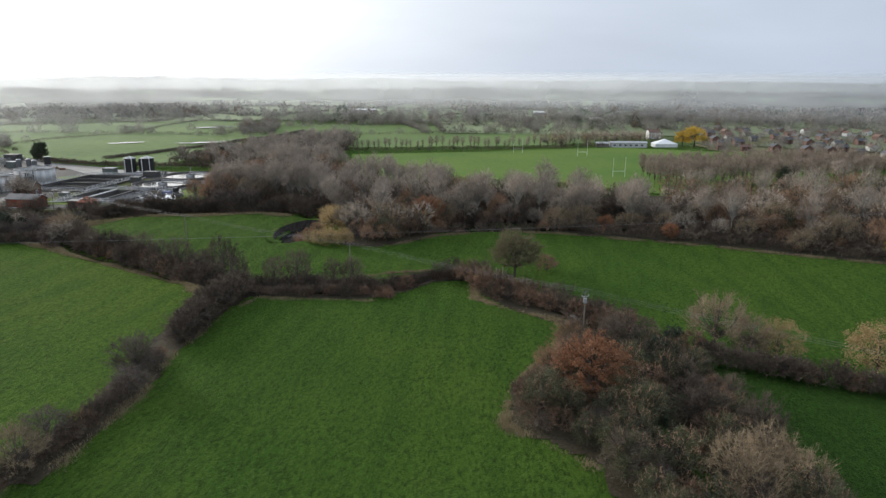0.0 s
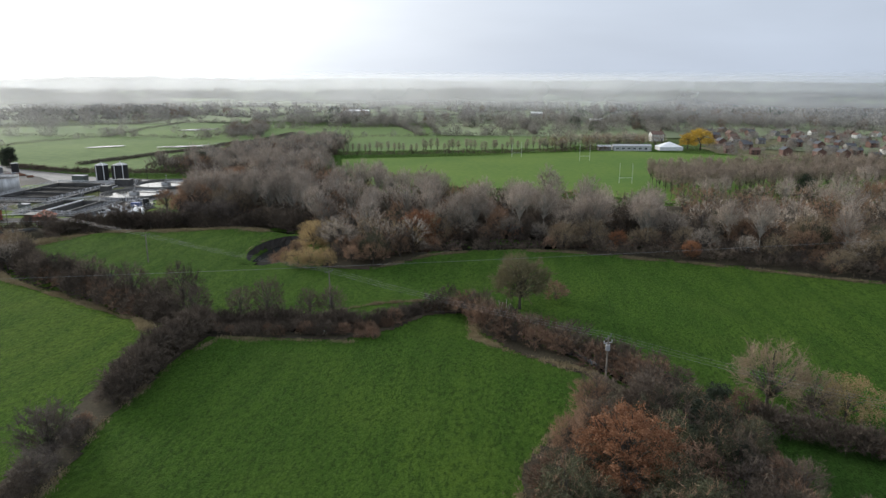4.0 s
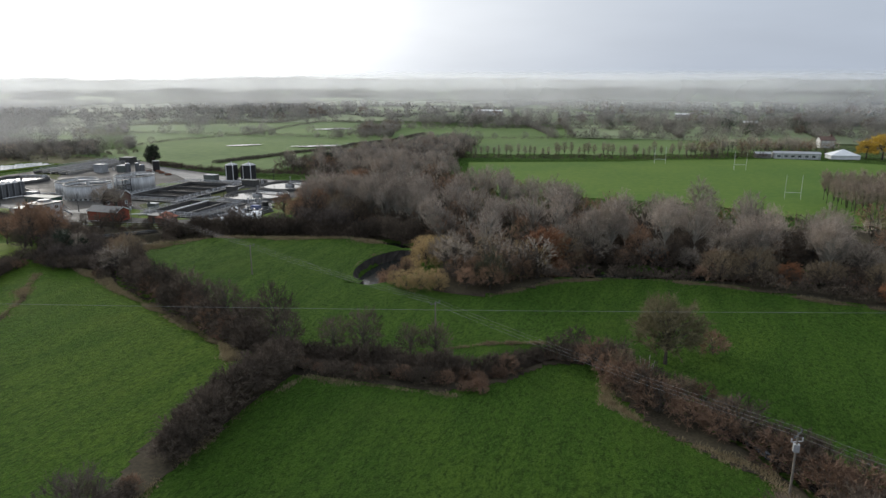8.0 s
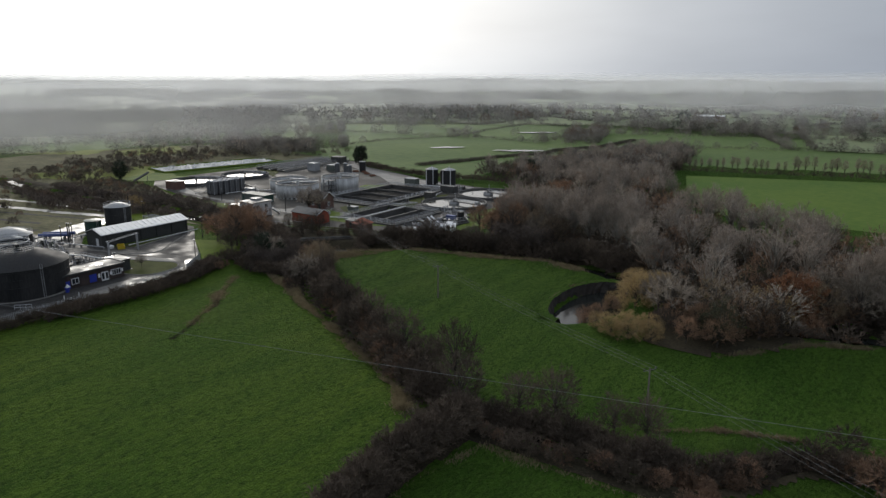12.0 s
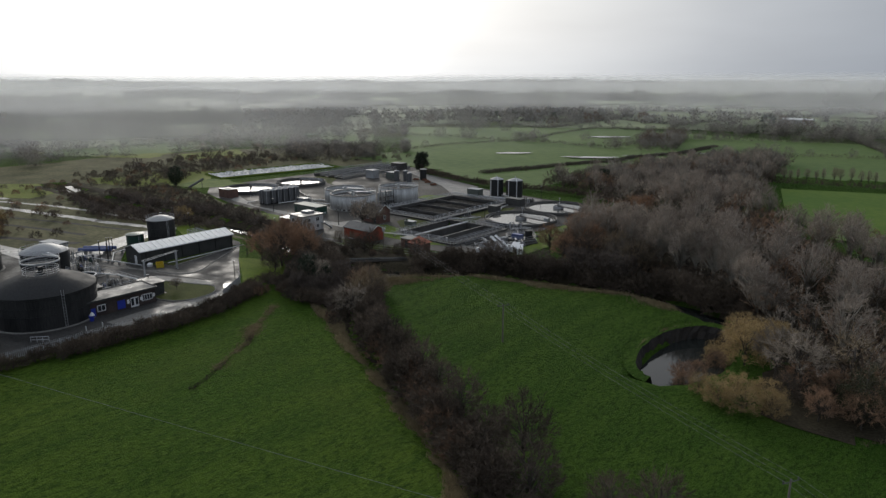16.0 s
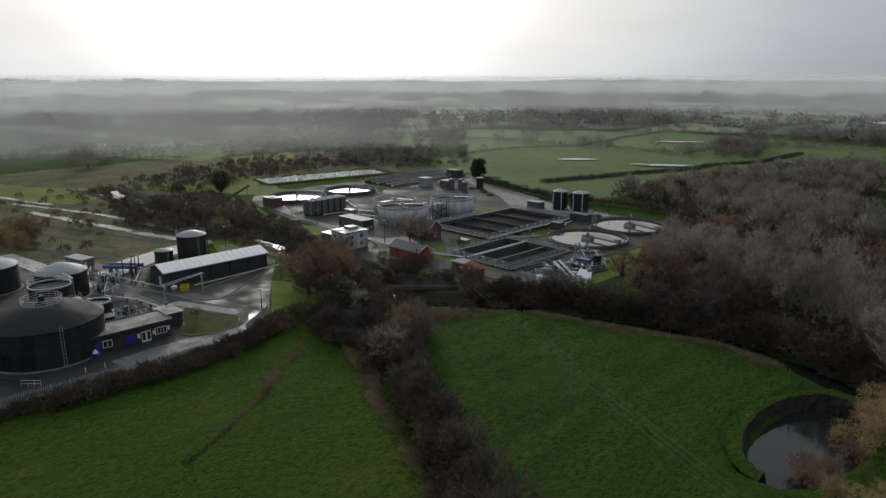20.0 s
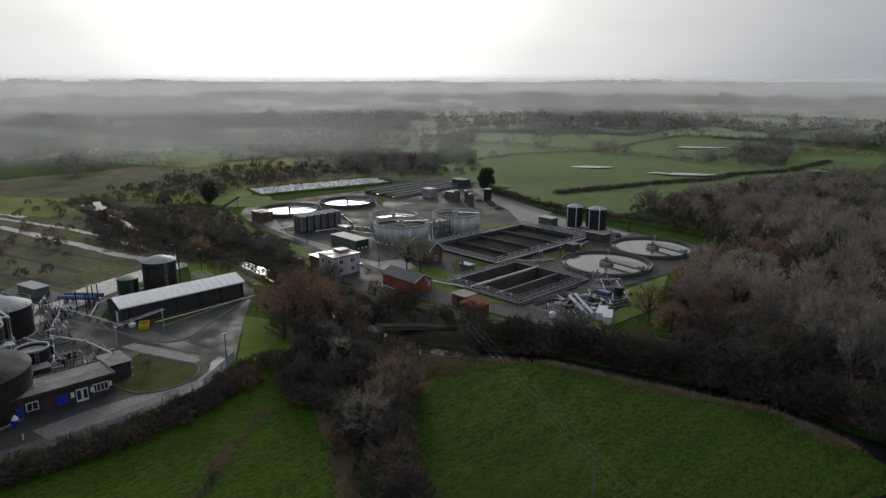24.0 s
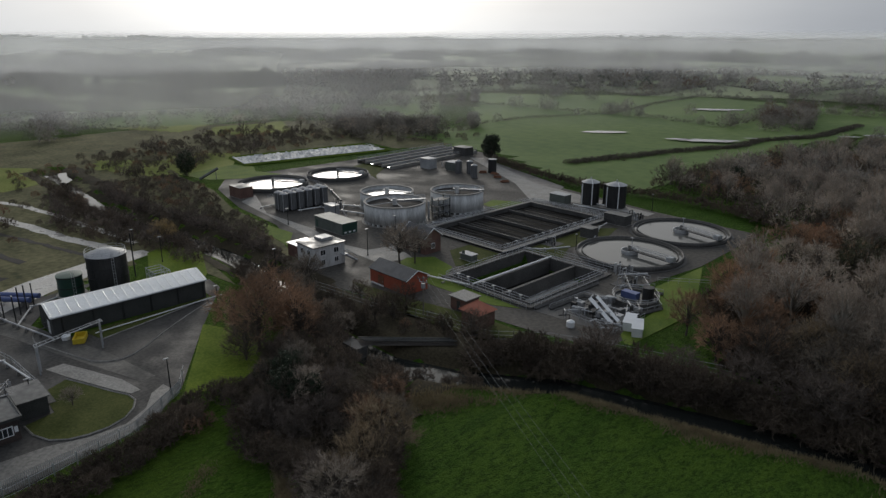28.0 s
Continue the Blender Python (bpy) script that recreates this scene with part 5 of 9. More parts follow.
# rough ground and scrub on the old drying beds
scatter([(-232, 120), (-345, 120), (-360, 205), (-300, 205), (-262, 172), (-226, 160)], 8, [(HEATH, 5), (RUSTY, 3), (BUSH, 1)], (0.5, 1.1), "", keep=0.6, joined=under)
scatter([(-300, 205), (-360, 205), (-400, 300), (-330, 330), (-322, 250), (-305, 232)], 5.2, [(HEATH, 6), (SALLOW, 1), (RUSTY, 1)], (0.6, 1.15), "", keep=0.75, joined=under)
scatter([(-330, 318), (-282, 345), (-282, 372), (-345, 360), (-420, 300)], 9.5, [(BARE, 2), (HEATH, 6)], (0.6, 0.95), "", joined=wood, thin=0.9)
for x, y in along([(-238, 327), (-223, 319.5), (-190, 311), (-170, 313), (-152, 315), (-132, 311), (-118, 305)], 1.5, 0.9):
    under.put(BUSH, x, y, rng.uniform(0.7, 1.1), 1.0)
for k in range(16):
    rng.choice((RUSTY, RUSTY, GOLD)).place(rng.uniform(-270, -240), rng.uniform(131, 142), rng.uniform(0.75, 1.5) * 0.8, label="orange-tan bush on the old drying beds", group="bushes on the drying beds")
GOLD.place(-222, 184, 0.85, label="pale olive willow above the river")
wood.finish()
under.finish()

tussocks("dead_grass", [(-120, 184), (-105.5, 195.5), (-87, 200.2), (-70, 205.2), (-60, 202)], 1.2, 10000, 0.8, "tan dead grass along the river bank")
tussocks("dead_grass", [(-20, 166), (-8, 181), (8, 187.5), (28, 188), (58, 179), (86, 168), (115, 160)], 0.5, 9000, 0.6, "tan dead grass along the wood's edge")
tussocks("dead_grass", [(6, 133), (7, 124), (14, 117.5), (26, 111.5), (27.5, 106), (22, 98), (15, 83), (14.3, 71), (19, 67.5), (25, 62.5)], 0.55, 7000, 0.5, "tan dead grass along the copse edge")
tussocks("ditch_growth", [(-124.5, 150), (-120.6, 145), (-116.6, 139.1), (-111.9, 134.7), (-108.2, 128.4), (-105, 122.9), (-102.4, 118)], 0.35, 900, 0.3, "low line of rough brown growth in a field ditch", SCRUB)
tussocks("dead_grass", [(-125.2, 150), (-121.4, 145.3), (-117.4, 139.5), (-112.7, 135.1), (-109, 128.8), (-106.5, 125)], 0.7, 4200, 0.28, "tan dead grass beside a field ditch")
tussocks("dead_grass", [(-55.6, 188), (-53.6, 192.4), (-51, 195.8), (-47, 197.4), (-43, 197)], 0.5, 4200, 0.55, "tan dead grass along the pond's rim")
tussocks("dead_grass", [(-53.4, 171), (-55.8, 176.4), (-56.2, 182), (-55.6, 188)], 0.35, 1500, 0.4, "tan dead grass along the pond's rim")
tussocks("dead_grass", [(-117, 178), (-122, 174), (-118, 180), (-112, 186)], 1.4, 5000, 0.7, "tan dead grass on the open river bank")
tussocks("dead_grass", [(-21, 135), (-14, 140), (-5, 143.4), (3, 142.8), (10, 145)], 0.5, 5000, 0.5, "tan dead grass behind the brook")
tussocks("dead_grass", [(-121, 156.8), (-114, 153.8), (-107.5, 151.3), (-102, 148.4), (-95.5, 145), (-85, 140.6), (-72, 134.2), (-58, 126.4), (-52, 121)], 0.6, 20000, 0.8, "tan dead grass along the brook")
tussocks("dead_grass", [(-37.5, 55), (-37.6, 74), (-40.6, 90), (-40.4, 93), (-40.4, 108), (-38, 119), (-14, 119.4)], 0.5, 3600, 0.45, "tan dead grass at the hedge foot")


def turf(poly, n, label):
    """Fine grass tufts standing on a field."""
    P = np.array(poly)
    lo, hi = P.min(0), P.max(0)
    p = nrs.uniform(lo, hi, (n * 3, 2))
    p = np.array([q for q in p if inside(q[0], q[1], poly)][:n])
    w = np.column_stack((nrs.normal(0, 0.5, len(p)), nrs.normal(0, 0.5, len(p)), np.ones(len(p))))
    w /= np.linalg.norm(w, axis=1)[:, None]
    v, f = slivers(np.column_stack((p, heights(p) - 0.02)), w, nrs.uniform(0.1, 0.26, len(p)), nrs.uniform(0.05, 0.13, len(p)))
    tagged(new("grass_tufts", raw_mesh("grass_tufts", v, f, TUFT)), label, "grass", kind="stuff")


turf([(-36, 50), (-42, 88), (-44, 118), (-14, 121), (4, 134), (14, 116), (26, 110), (20, 96), (13, 80), (16, 66), (24, 56), (20, 44)], 26000, "short green tufts of pasture grass")
turf([(-46, 60), (-52, 118), (-90, 138), (-122, 160), (-132, 150), (-130, 90), (-80, 70)], 24000, "short green tufts of pasture grass")
turf([(-118, 180), (-100, 194), (-70, 203), (-58, 186), (-44, 164), (-20, 163), (6, 184), (26, 185), (60, 177), (110, 158), (110, 90), (46, 104), (20, 130), (-4, 144), (-40, 132), (-90, 152)], 36000, "short green tufts of pasture grass")

# ---------------------------------------------------------------- yards, roads and lawns
def patch(name, pts, z, mat, label, category):
    return solid(name, Geo().sheet(pts, z, 0.12), mat, label, category, "structure")


patch("road", [(-137.2, 88), (-136.6, 118), (-136.2, 133), (-139.8, 147.5), (-146.2, 156), (-163.5, 167), (-181, 179), (-187, 179.5), (-186, 175.5), (-176.4, 175.5), (-176.4, 146), (-186, 146),
               (-196, 152), (-203, 166), (-200, 152), (-212, 140), (-232, 130), (-240, 88)], 0.05, ASPHALT, "wet dark asphalt yard and access road with puddles", "road")
patch("concrete_road", [(-138, 124), (-142.6, 123), (-143.6, 131), (-143.4, 137.5), (-141.9, 142), (-141.8, 146.6), (-144, 150), (-147.6, 152.2), (-149, 154.4), (-145.8, 155), (-141.4, 151), (-138.8, 145)], 0.075, ROAD_WORN, "pale worn concrete road at the works gate", "road")
patch("concrete_road", [(-152, 152.4), (-163, 148.6), (-186, 141), (-215, 135), (-216, 139), (-186, 146), (-165, 152.3), (-152.4, 154.6)], 0.07, ROAD_STAINED, "stained concrete road through the yard", "road")
patch("concrete_road", [(-190, 134), (-201.5, 153), (-208.5, 166), (-213, 178), (-217.5, 177), (-217, 166), (-211.5, 151), (-205, 140), (-222, 134), (-240, 131), (-240, 126), (-222, 129), (-200, 131)], 0.08, WET_CONCRETE, "wet pale concrete track beside the tanks", "road")
def clip(poly, axis_, at, keep_low):
    """The part of a polygon on one side of an upright or level line."""
    out = []
    for p, q in zip(poly, poly[1:] + poly[:1]):
        a, b = (p[axis_] <= at) == keep_low, (q[axis_] <= at) == keep_low
        if a:
            out.append(p)
        if a != b:
            u = (at - p[axis_]) / (q[axis_] - p[axis_])
            out.append((p[0] + (q[0] - p[0]) * u, p[1] + (q[1] - p[1]) * u))
    return out


YARD_EDGE = [(-110, 212), (-122, 208.5), (-134, 207), (-150, 199), (-168, 195.5), (-190, 203), (-215, 212), (-240, 214), (-268, 221), (-284, 232), (-282, 300), (-282, 340),
             (-250, 340), (-236, 322), (-190, 306), (-150, 299), (-120, 297), (-119, 262), (-122, 240), (-111, 222)]
cuts = [-400, LANES[0] - 0.4, LANES[2] + 0.4, SETTLE[0] - 0.4, SETTLE[2] + 0.4, 0]
for k in range(5):
    slab = clip(clip(YARD_EDGE, 0, cuts[k], False), 0, cuts[k + 1], True)
    hole = {1: LANES, 3: SETTLE}.get(k)
    for piece in ([clip(slab, 1, hole[1] - 0.4, True), clip(slab, 1, hole[3] + 0.4, False)] if hole else [slab]):
        patch("works_yard", piece, 0.05, YARD, "worn dark wet yard between the tanks", "yard")
patch("concrete_apron", [(-196, 212), (-214, 214), (-246, 218), (-252, 226), (-228, 216.5), (-206, 217), (-190, 214), (-180, 216), (-178, 223), (-168, 220), (-170, 212)], 0.08, CONCRETE, "pale concrete apron and works road", "road")
patch("concrete_apron", [(-184, 283), (-205, 300), (-252, 326), (-248, 330), (-200, 305), (-150, 297), (-150, 293), (-178, 291)], 0.08, CONCRETE, "pale concrete works road", "road")
patch("concrete_apron", [(-129, 215.5), (-113, 217), (-114, 232), (-130, 232)], 0.08, CONCRETE_DARK, "stained concrete apron under the screens", "yard")
ISLAND = [(-158.4, 140.9), (-160.5, 144.6), (-156, 146.6), (-152.1, 148.2), (-149.3, 149.6), (-147.3, 149.8), (-145.2, 148.8), (-143.4, 147), (-142.5, 144.6), (-142.5, 142.2), (-143.1, 140), (-144.6, 138.2), (-147.4, 137), (-150.4, 136.7), (-151.5, 140.6)]
patch("pavement", [(-166, 143.2), (-160.8, 145), (-152.3, 148.6), (-149.4, 150), (-149.6, 151.4), (-154.6, 150.6), (-161.8, 147.7), (-166.2, 145.8)], 0.09, CONCRETE, "pale concrete path along the grass island", "pavement")
for pts, lab in ((ISLAND, "mown grass island with a concrete kerb"),
                 ([(-119.5, 240), (-118.5, 262), (-107.5, 236), (-108.5, 214.5), (-112, 218), (-113, 233)], "bright green grass bank beside the settling tanks"),
                 ([(-166, 211.5), (-150, 211), (-136, 212), (-131, 214.6), (-152.6, 215.4), (-157, 222), (-165, 224), (-169, 219)], "green lawn with bare trees"),
                 ([(-165, 200.5), (-149, 202.8), (-141, 204.6), (-129, 206.5), (-122, 207), (-126, 199), (-150, 196)], "rough green grass in front of the brick buildings"),
                 ([(-157, 223), (-166, 230), (-166, 236.6), (-156, 236.6), (-154, 226)], "grass between the brick house and the tanks"),
                 ([(-149, 243), (-154, 244), (-154, 270), (-149, 276), (-146, 266), (-147.5, 252), (-144, 245)], "grass between lanes and settling tanks"),
                 ([(-185, 268), (-182.5, 282), (-194, 276), (-192, 269.5)], "green lawn beside a white tank"),
                 ([(-284, 226), (-300, 222), (-306, 246), (-297, 250), (-288, 246), (-276, 250), (-276, 240)], "green grass bank round the far tanks"),
                 ([(-226, 209.5), (-212, 206), (-196, 204), (-205, 211)], "green verge above the river"),
                 ([(-268, 274), (-284, 312), (-280, 312), (-250, 274), (-244, 270), (-262, 276.5)], "green grass between tanks and far lanes")):
    patch("lawn", pts, 0.1, WORN_GRASS if "island" in lab or "between" in lab or "rough" in lab else LAWN, lab, "lawn")
patch("mud_bed", [(-236, 325), (-190, 308), (-186, 298), (-200, 300), (-225, 311)], 0.07, GRAVEL, "brown gravel storage ground with pipe fittings", "ground")
for line, half, mat, lab in (([(-306, 151.5), (-271, 160), (-240, 167), (-216, 174)], 1.5, WET_CONCRETE, "broken pale wet concrete strip of an old drying bed"),
                             ([(-330, 152), (-286, 168), (-265, 172), (-240, 176), (-224, 178)], 1.0, WET_CONCRETE, "broken pale wet concrete strip of an old drying bed"),
                             ([(-372, 146), (-340, 156), (-318, 162)], 1.6, WET_CONCRETE, "pale puddled end of an old drying bed"),
                             ([(-292, 143), (-255, 156), (-222, 166)], 0.7, SOIL, "dark wet channel between old drying beds"),
                             ([(-290, 135), (-255, 146), (-226, 154)], 1.0, SOIL, "dark wet channel between old drying beds"),
                             ([(-262, 128), (-240, 137), (-216, 148)], 1.3, SOIL, "dark wet channel between old drying beds")):
    fine = [(ax + (bx - ax) * u / 8 + rng.uniform(-0.3, 0.3), ay + (by - ay) * u / 8 + rng.uniform(-0.3, 0.3)) for (ax, ay), (bx, by) in zip(line, line[1:]) for u in range(8)] + line[-1:]
    g = strip(fine, half)
    g.v = [(x + rng.uniform(-0.15, 0.15), y + rng.uniform(-0.25, 0.25), 0.085) for x, y, _ in g.v]
    solid("drying_bed", g, mat, lab, "ground", "structure")
patch("meadow", [(-400, 160), (-372, 169), (-353, 186), (-318, 180), (-312, 168), (-330, 158), (-370, 152), (-420, 140)], 0.09, MEADOW, "olive green rough clearing among scrub", "ground")
patch("meadow", [(-300, 222), (-306, 246), (-330, 262), (-352, 240), (-325, 226)], 0.09, MEADOW, "olive green rough clearing beside the far tanks", "ground")
patch("backwater", [(-334, 193), (-326, 191), (-318, 190.5), (-314, 188), (-312, 186.5), (-319, 187.4), (-328, 188.5), (-334, 190)], 0.14, WATER_TANK, "bright backwater among the scrub", "water")
patch("rough_ground", [(-172, 196), (-200, 198.5), (-225, 197), (-262, 191), (-300, 194), (-300, 221), (-268, 219.5), (-240, 212), (-215, 210), (-190, 201.5)], 0.045, ROUGH, "rough brown scrubby river bank", "ground")
patch("rough_ground", [(-190, 181), (-212, 179), (-232, 170), (-262, 172), (-300, 178), (-300, 181), (-262, 177), (-225, 183), (-200, 185), (-180, 182)], 0.045, ROUGH, "rough brown scrubby river bank", "ground")
drape("rough_ground", [(-236, 100), (-232, 128), (-212, 140), (-200, 152), (-213, 179), (-236, 172), (-262, 172), (-300, 178), (-300, 222), (-306, 246), (-323, 252), (-314, 318), (-290, 322), (-282, 345), (-300, 372),
                       (-380, 400), (-425, 330), (-440, 250), (-430, 150), (-400, 60), (-260, 60)], ROUGH, "rough brown heath and scrub on old drying beds", "ground", 4.0, 0.0)
drape("meadow", [(-523, 228), (-558, 285), (-525, 319), (-516, 357), (-460, 330), (-413, 271), (-443, 255)], MEADOW, "olive green rough pasture among scrub", "ground", 3.0, 0.12)
drape("meadow", [(-422, 294), (-419, 336), (-371, 314), (-394, 275)], MEADOW, "olive green rough pasture among scrub", "ground", 3.0, 0.12)
drape("meadow", [(-354, 209), (-334, 230), (-303, 220), (-303, 214), (-334, 203)], MEADOW, "olive green clearing among scrub", "ground", 3.0, 0.12)
drape("river_bank", [(-345, 180), (-300, 179), (-262, 176), (-225, 183), (-200, 185), (-172, 184), (-160, 184), (-160, 196), (-172, 198), (-200, 200), (-225, 199), (-262, 194), (-300, 197), (-345, 200)], LITTER, "muddy brown river bank under scrub", "ground", 2.0, 0.07)
patch("lawn", [(-214, 177), (-216.5, 183), (-207, 187), (-191, 181), (-187.5, 178.5), (-190, 175.5), (-200, 172)], 0.12, BRIGHT_LAWN, "bright olive green lawn behind the shed", "lawn")
patch("lawn", [(-165.5, 168.2), (-157, 172.5), (-149, 171.5), (-144.5, 168), (-142, 163), (-142.5, 158.5), (-144, 155.4), (-146.2, 156.6), (-155, 162)], 0.12, BRIGHT_LAWN, "bright green grass bank by the road", "lawn")
patch("lawn", [(-176.4, 152), (-171.6, 153.2), (-173.3, 160.5), (-175.3, 168.2), (-177.1, 174.6), (-177.6, 174)], 0.1, WORN_GRASS, "worn grass strip beside the long shed", "lawn")
# kerbs
g = Geo()
for a, b in zip(ISLAND[1:-2], ISLAND[2:-1]):
    g.pipe([(*a, 0.1), (*b, 0.1)], 0.14, 4)
solid("kerb", g, CONCRETE, "pale concrete kerb round the grass island", "kerb", "structure")
g = Geo().pipe([(*p, 0.1) for p in ((-183.4, 147.8), (-182.9, 146), (-180.4, 144.9), (-177.8, 144.6), (-166.5, 148.3), (-163.9, 149.3), (-162.1, 151), (-161.5, 152.6), (-161.9, 154.6), (-163.7, 157.6), (-167.1, 161.8), (-171.2, 167.6), (-174.8, 173.4))], 0.13, 4)
solid("kerb", g, CONCRETE, "pale concrete kerb along the shed's yard", "kerb", "structure")
g = Geo().pipe([(-171.4, 153.2, 0.12), (-173.1, 160.5, 0.12), (-175.1, 168.2, 0.12), (-176.9, 174.6, 0.12)], 0.13, 4)
solid("kerb", g, CONCRETE, "pale concrete edging of the grass strip by the shed", "kerb", "structure")

# ---------------------------------------------------------------- settling tanks and filters


def clarifier(x, y, r, turn, label, level=0.55, wall=1.15, drum=True, water=None):
    c = thing("clarifier", label, "settling tank", (x, y, 0), turn=turn)
    part("wall", Geo().ring(0, 0, -0.3, wall, r - 0.35, r, 64), CONCRETE_DARK, c, "stained concrete rim", True)
    part("launder", Geo().ring(0, 0, -0.2, wall - 0.25, r - 1.35, r - 1.15, 64), CONCRETE_DARK, c)
    part("water", Geo().disc(0, 0, level, r - 0.3, 64), water or WATER_TANK, c, "still grey water", False)
    part("path", Geo().ring(0, 0, -0.1, 0.14, r, r + 0.7, 64), CONCRETE_DARK, c)
    br = part("bridge", Geo().box(0, -0.55, wall + 0.15, r + 0.2, 0.55, wall + 0.35), CONCRETE_DARK, c, "narrow radial scraper bridge")
    part("handrail", Geo().rail([(0, -0.5, wall + 0.35), (r, -0.5, wall + 0.35)], 1.0, 2.2, 0.05), GALV, br)
    part("handrail", Geo().rail([(0, 0.5, wall + 0.35), (r, 0.5, wall + 0.35)], 1.0, 2.2, 0.05), GALV, br)
    part("column", Geo().cyl(0, 0, 0, wall + 1.3, 0.42, n=12), CONCRETE, c)
    if drum:
        part("drum", Geo().ring(0, 0, 0.3, wall + 0.25, 1.75, 1.95, 28), GALV, c, "circular steel stilling drum")
        part("lamp_post", Geo().pipe([(0.5, 0, wall), (0.5, 0, wall + 3.2)], 0.07, 5).box(0.1, -0.15, wall + 3.1, 0.9, 0.15, wall + 3.25), GALV, c)
    part("motor", Geo().box(r - 1.6, -0.8, wall + 0.3, r - 0.3, 0.8, wall + 1.3), GALV, c, "grey drive unit on the rim")
    return c


clarifier(-134.5, 258, 12.2, -8, "large round settling tank with still grey water")
clarifier(-134.8, 283.2, 12.2, -14, "large round settling tank behind another, grey water")
clarifier(-260.3, 237.3, 12.0, 30, "large round tank filled with bright water", 0.5, 1.5, False, WATER_PALE)
clarifier(-258.6, 263.1, 11.2, 20, "round far tank filled with bright water", 0.5, 1.5, False, WATER_PALE)


def filter_tank(x, y, r, h, label, turn=0, fill=None, arm=True):
    t = thing("filter_tank", label, "tank", (x, y, 0), turn=turn)
    part("wall", Geo().ring(0, 0, 0.65, h, r - 0.35, r, 56), WHITE_WALL, t, "streaked white concrete wall", True)
    part("rim", Geo().ring(0, 0, h, h + 0.22, r - 0.5, r + 0.14, 56), CONCRETE, t)
    part("base_ring", Geo().ring(0, 0, 0, 0.12, r - 0.6, r + 0.7, 56), CONCRETE, t)
    for k in range(30):
        a = 2 * math.pi * k / 30
        p = part("pier", PIER, WHITE_WALL, t)
        p.matrix_basis = pose((r - 0.2) * math.cos(a), (r - 0.2) * math.sin(a), 0, 0, 0, math.degrees(a))
    part("filter_bed", Geo().disc(0, 0, h - 0.9, r - 0.35, 48), fill or SOIL, t, "dark wet filter bed" if fill is None else "pale water")
    part("column", Geo().cyl(0, 0, h - 1.2, h + 0.9, 0.65, n=16), WHITE_WALL, t)
    if arm:
        for a in (10, 100, 190, 280):
            d = Vector((math.cos(radians(a)), math.sin(radians(a)), 0))
            part("spray_arm", Geo().pipe([d * 0.5 + Vector((0, 0, h - 0.2)), d * (r - 0.7) + Vector((0, 0, h - 0.45))], 0.11, 5), GALV, t)
    st = part("walkway", Geo().box(-1.2, -0.5, h + 0.3, r + 0.3, 0.5, h + 0.42), GALV, t)
    part("handrail", Geo().rail([(-1.2, -0.5, h + 0.42), (r, -0.5, h + 0.42)], 1.0, 1.8, 0.04), GALV, st)
    part("handrail", Geo().rail([(-1.2, 0.5, h + 0.42), (r, 0.5, h + 0.42)], 1.0, 1.8, 0.04), GALV, st)
    return t


PIER = Geo().box(-0.25, -0.32, 0.1, 0.32, 0.32, 0.7).mesh("pier")
filter_tank(-196.5, 238.5, 8.5, 5.4, "round white concrete filter tank with spray arms", 60)
filter_tank(-193.7, 260, 7.8, 5.8, "round white concrete filter tank beside a stair tower", 35)
filter_tank(-211, 247.5, 8.0, 4.6, "round white concrete tank full of pale water", 20, WATER_PALE, False)

# stair tower between the white tanks
t = thing("stair_tower", "open steel stair tower between the white tanks", "stairs", (-189.5, 249.5, 0))
for x in (-1.3, 1.3):
    for y in (-2.2, 2.2):
        part("post", Geo().box(x - 0.1, y - 0.1, 0, x + 0.1, y + 0.1, 6.2), BLACK_STEEL, t)
for k in range(3):
    z = 1.5 + k * 2.0
    part("landing", Geo().box(-1.4, -2.3, z, 1.4, 2.3, z + 0.1), BLACK_STEEL, t)
    part("handrail", Geo().rail([(-1.4, -2.3, z), (1.4, -2.3, z), (1.4, 2.3, z), (-1.4, 2.3, z)], 1.0, 1.2, 0.04), GALV, t)
for k in range(4):
    part("pipe", Geo().cyl(-1.9 + 0.2 * k, -3 + 2 * k, 0, 5.0, 0.28, n=10), GALV, t)

# ---------------------------------------------------------------- aeration lanes
x0, y0, x1, y1 = LANES
al = thing("aeration_lanes", "large rectangular concrete basin with four aeration lanes", "basin", (0, 0, 0))
for nm, b in (("wall", (x0 - 0.4, y0 - 0.4, x1 + 0.4, y0)), ("wall", (x0 - 0.4, y1, x1 + 0.4, y1 + 0.4)), ("wall", (x0 - 0.4, y0, x0, y1)), ("wall", (x1, y0, x1 + 0.4, y1))):
    part(nm, Geo().box(b[0], b[1], -3.0, b[2], b[3], 0.75), CONCRETE_DARK, al)
lane = (y1 - y0) / 4
for k in range(1, 4):
    y = y0 + lane * k
    part("partition", Geo().box(x0, y - 0.2, -3.0, x1, y + 0.2, 0.35), CONCRETE_DARK, al, "stained concrete partition wall")
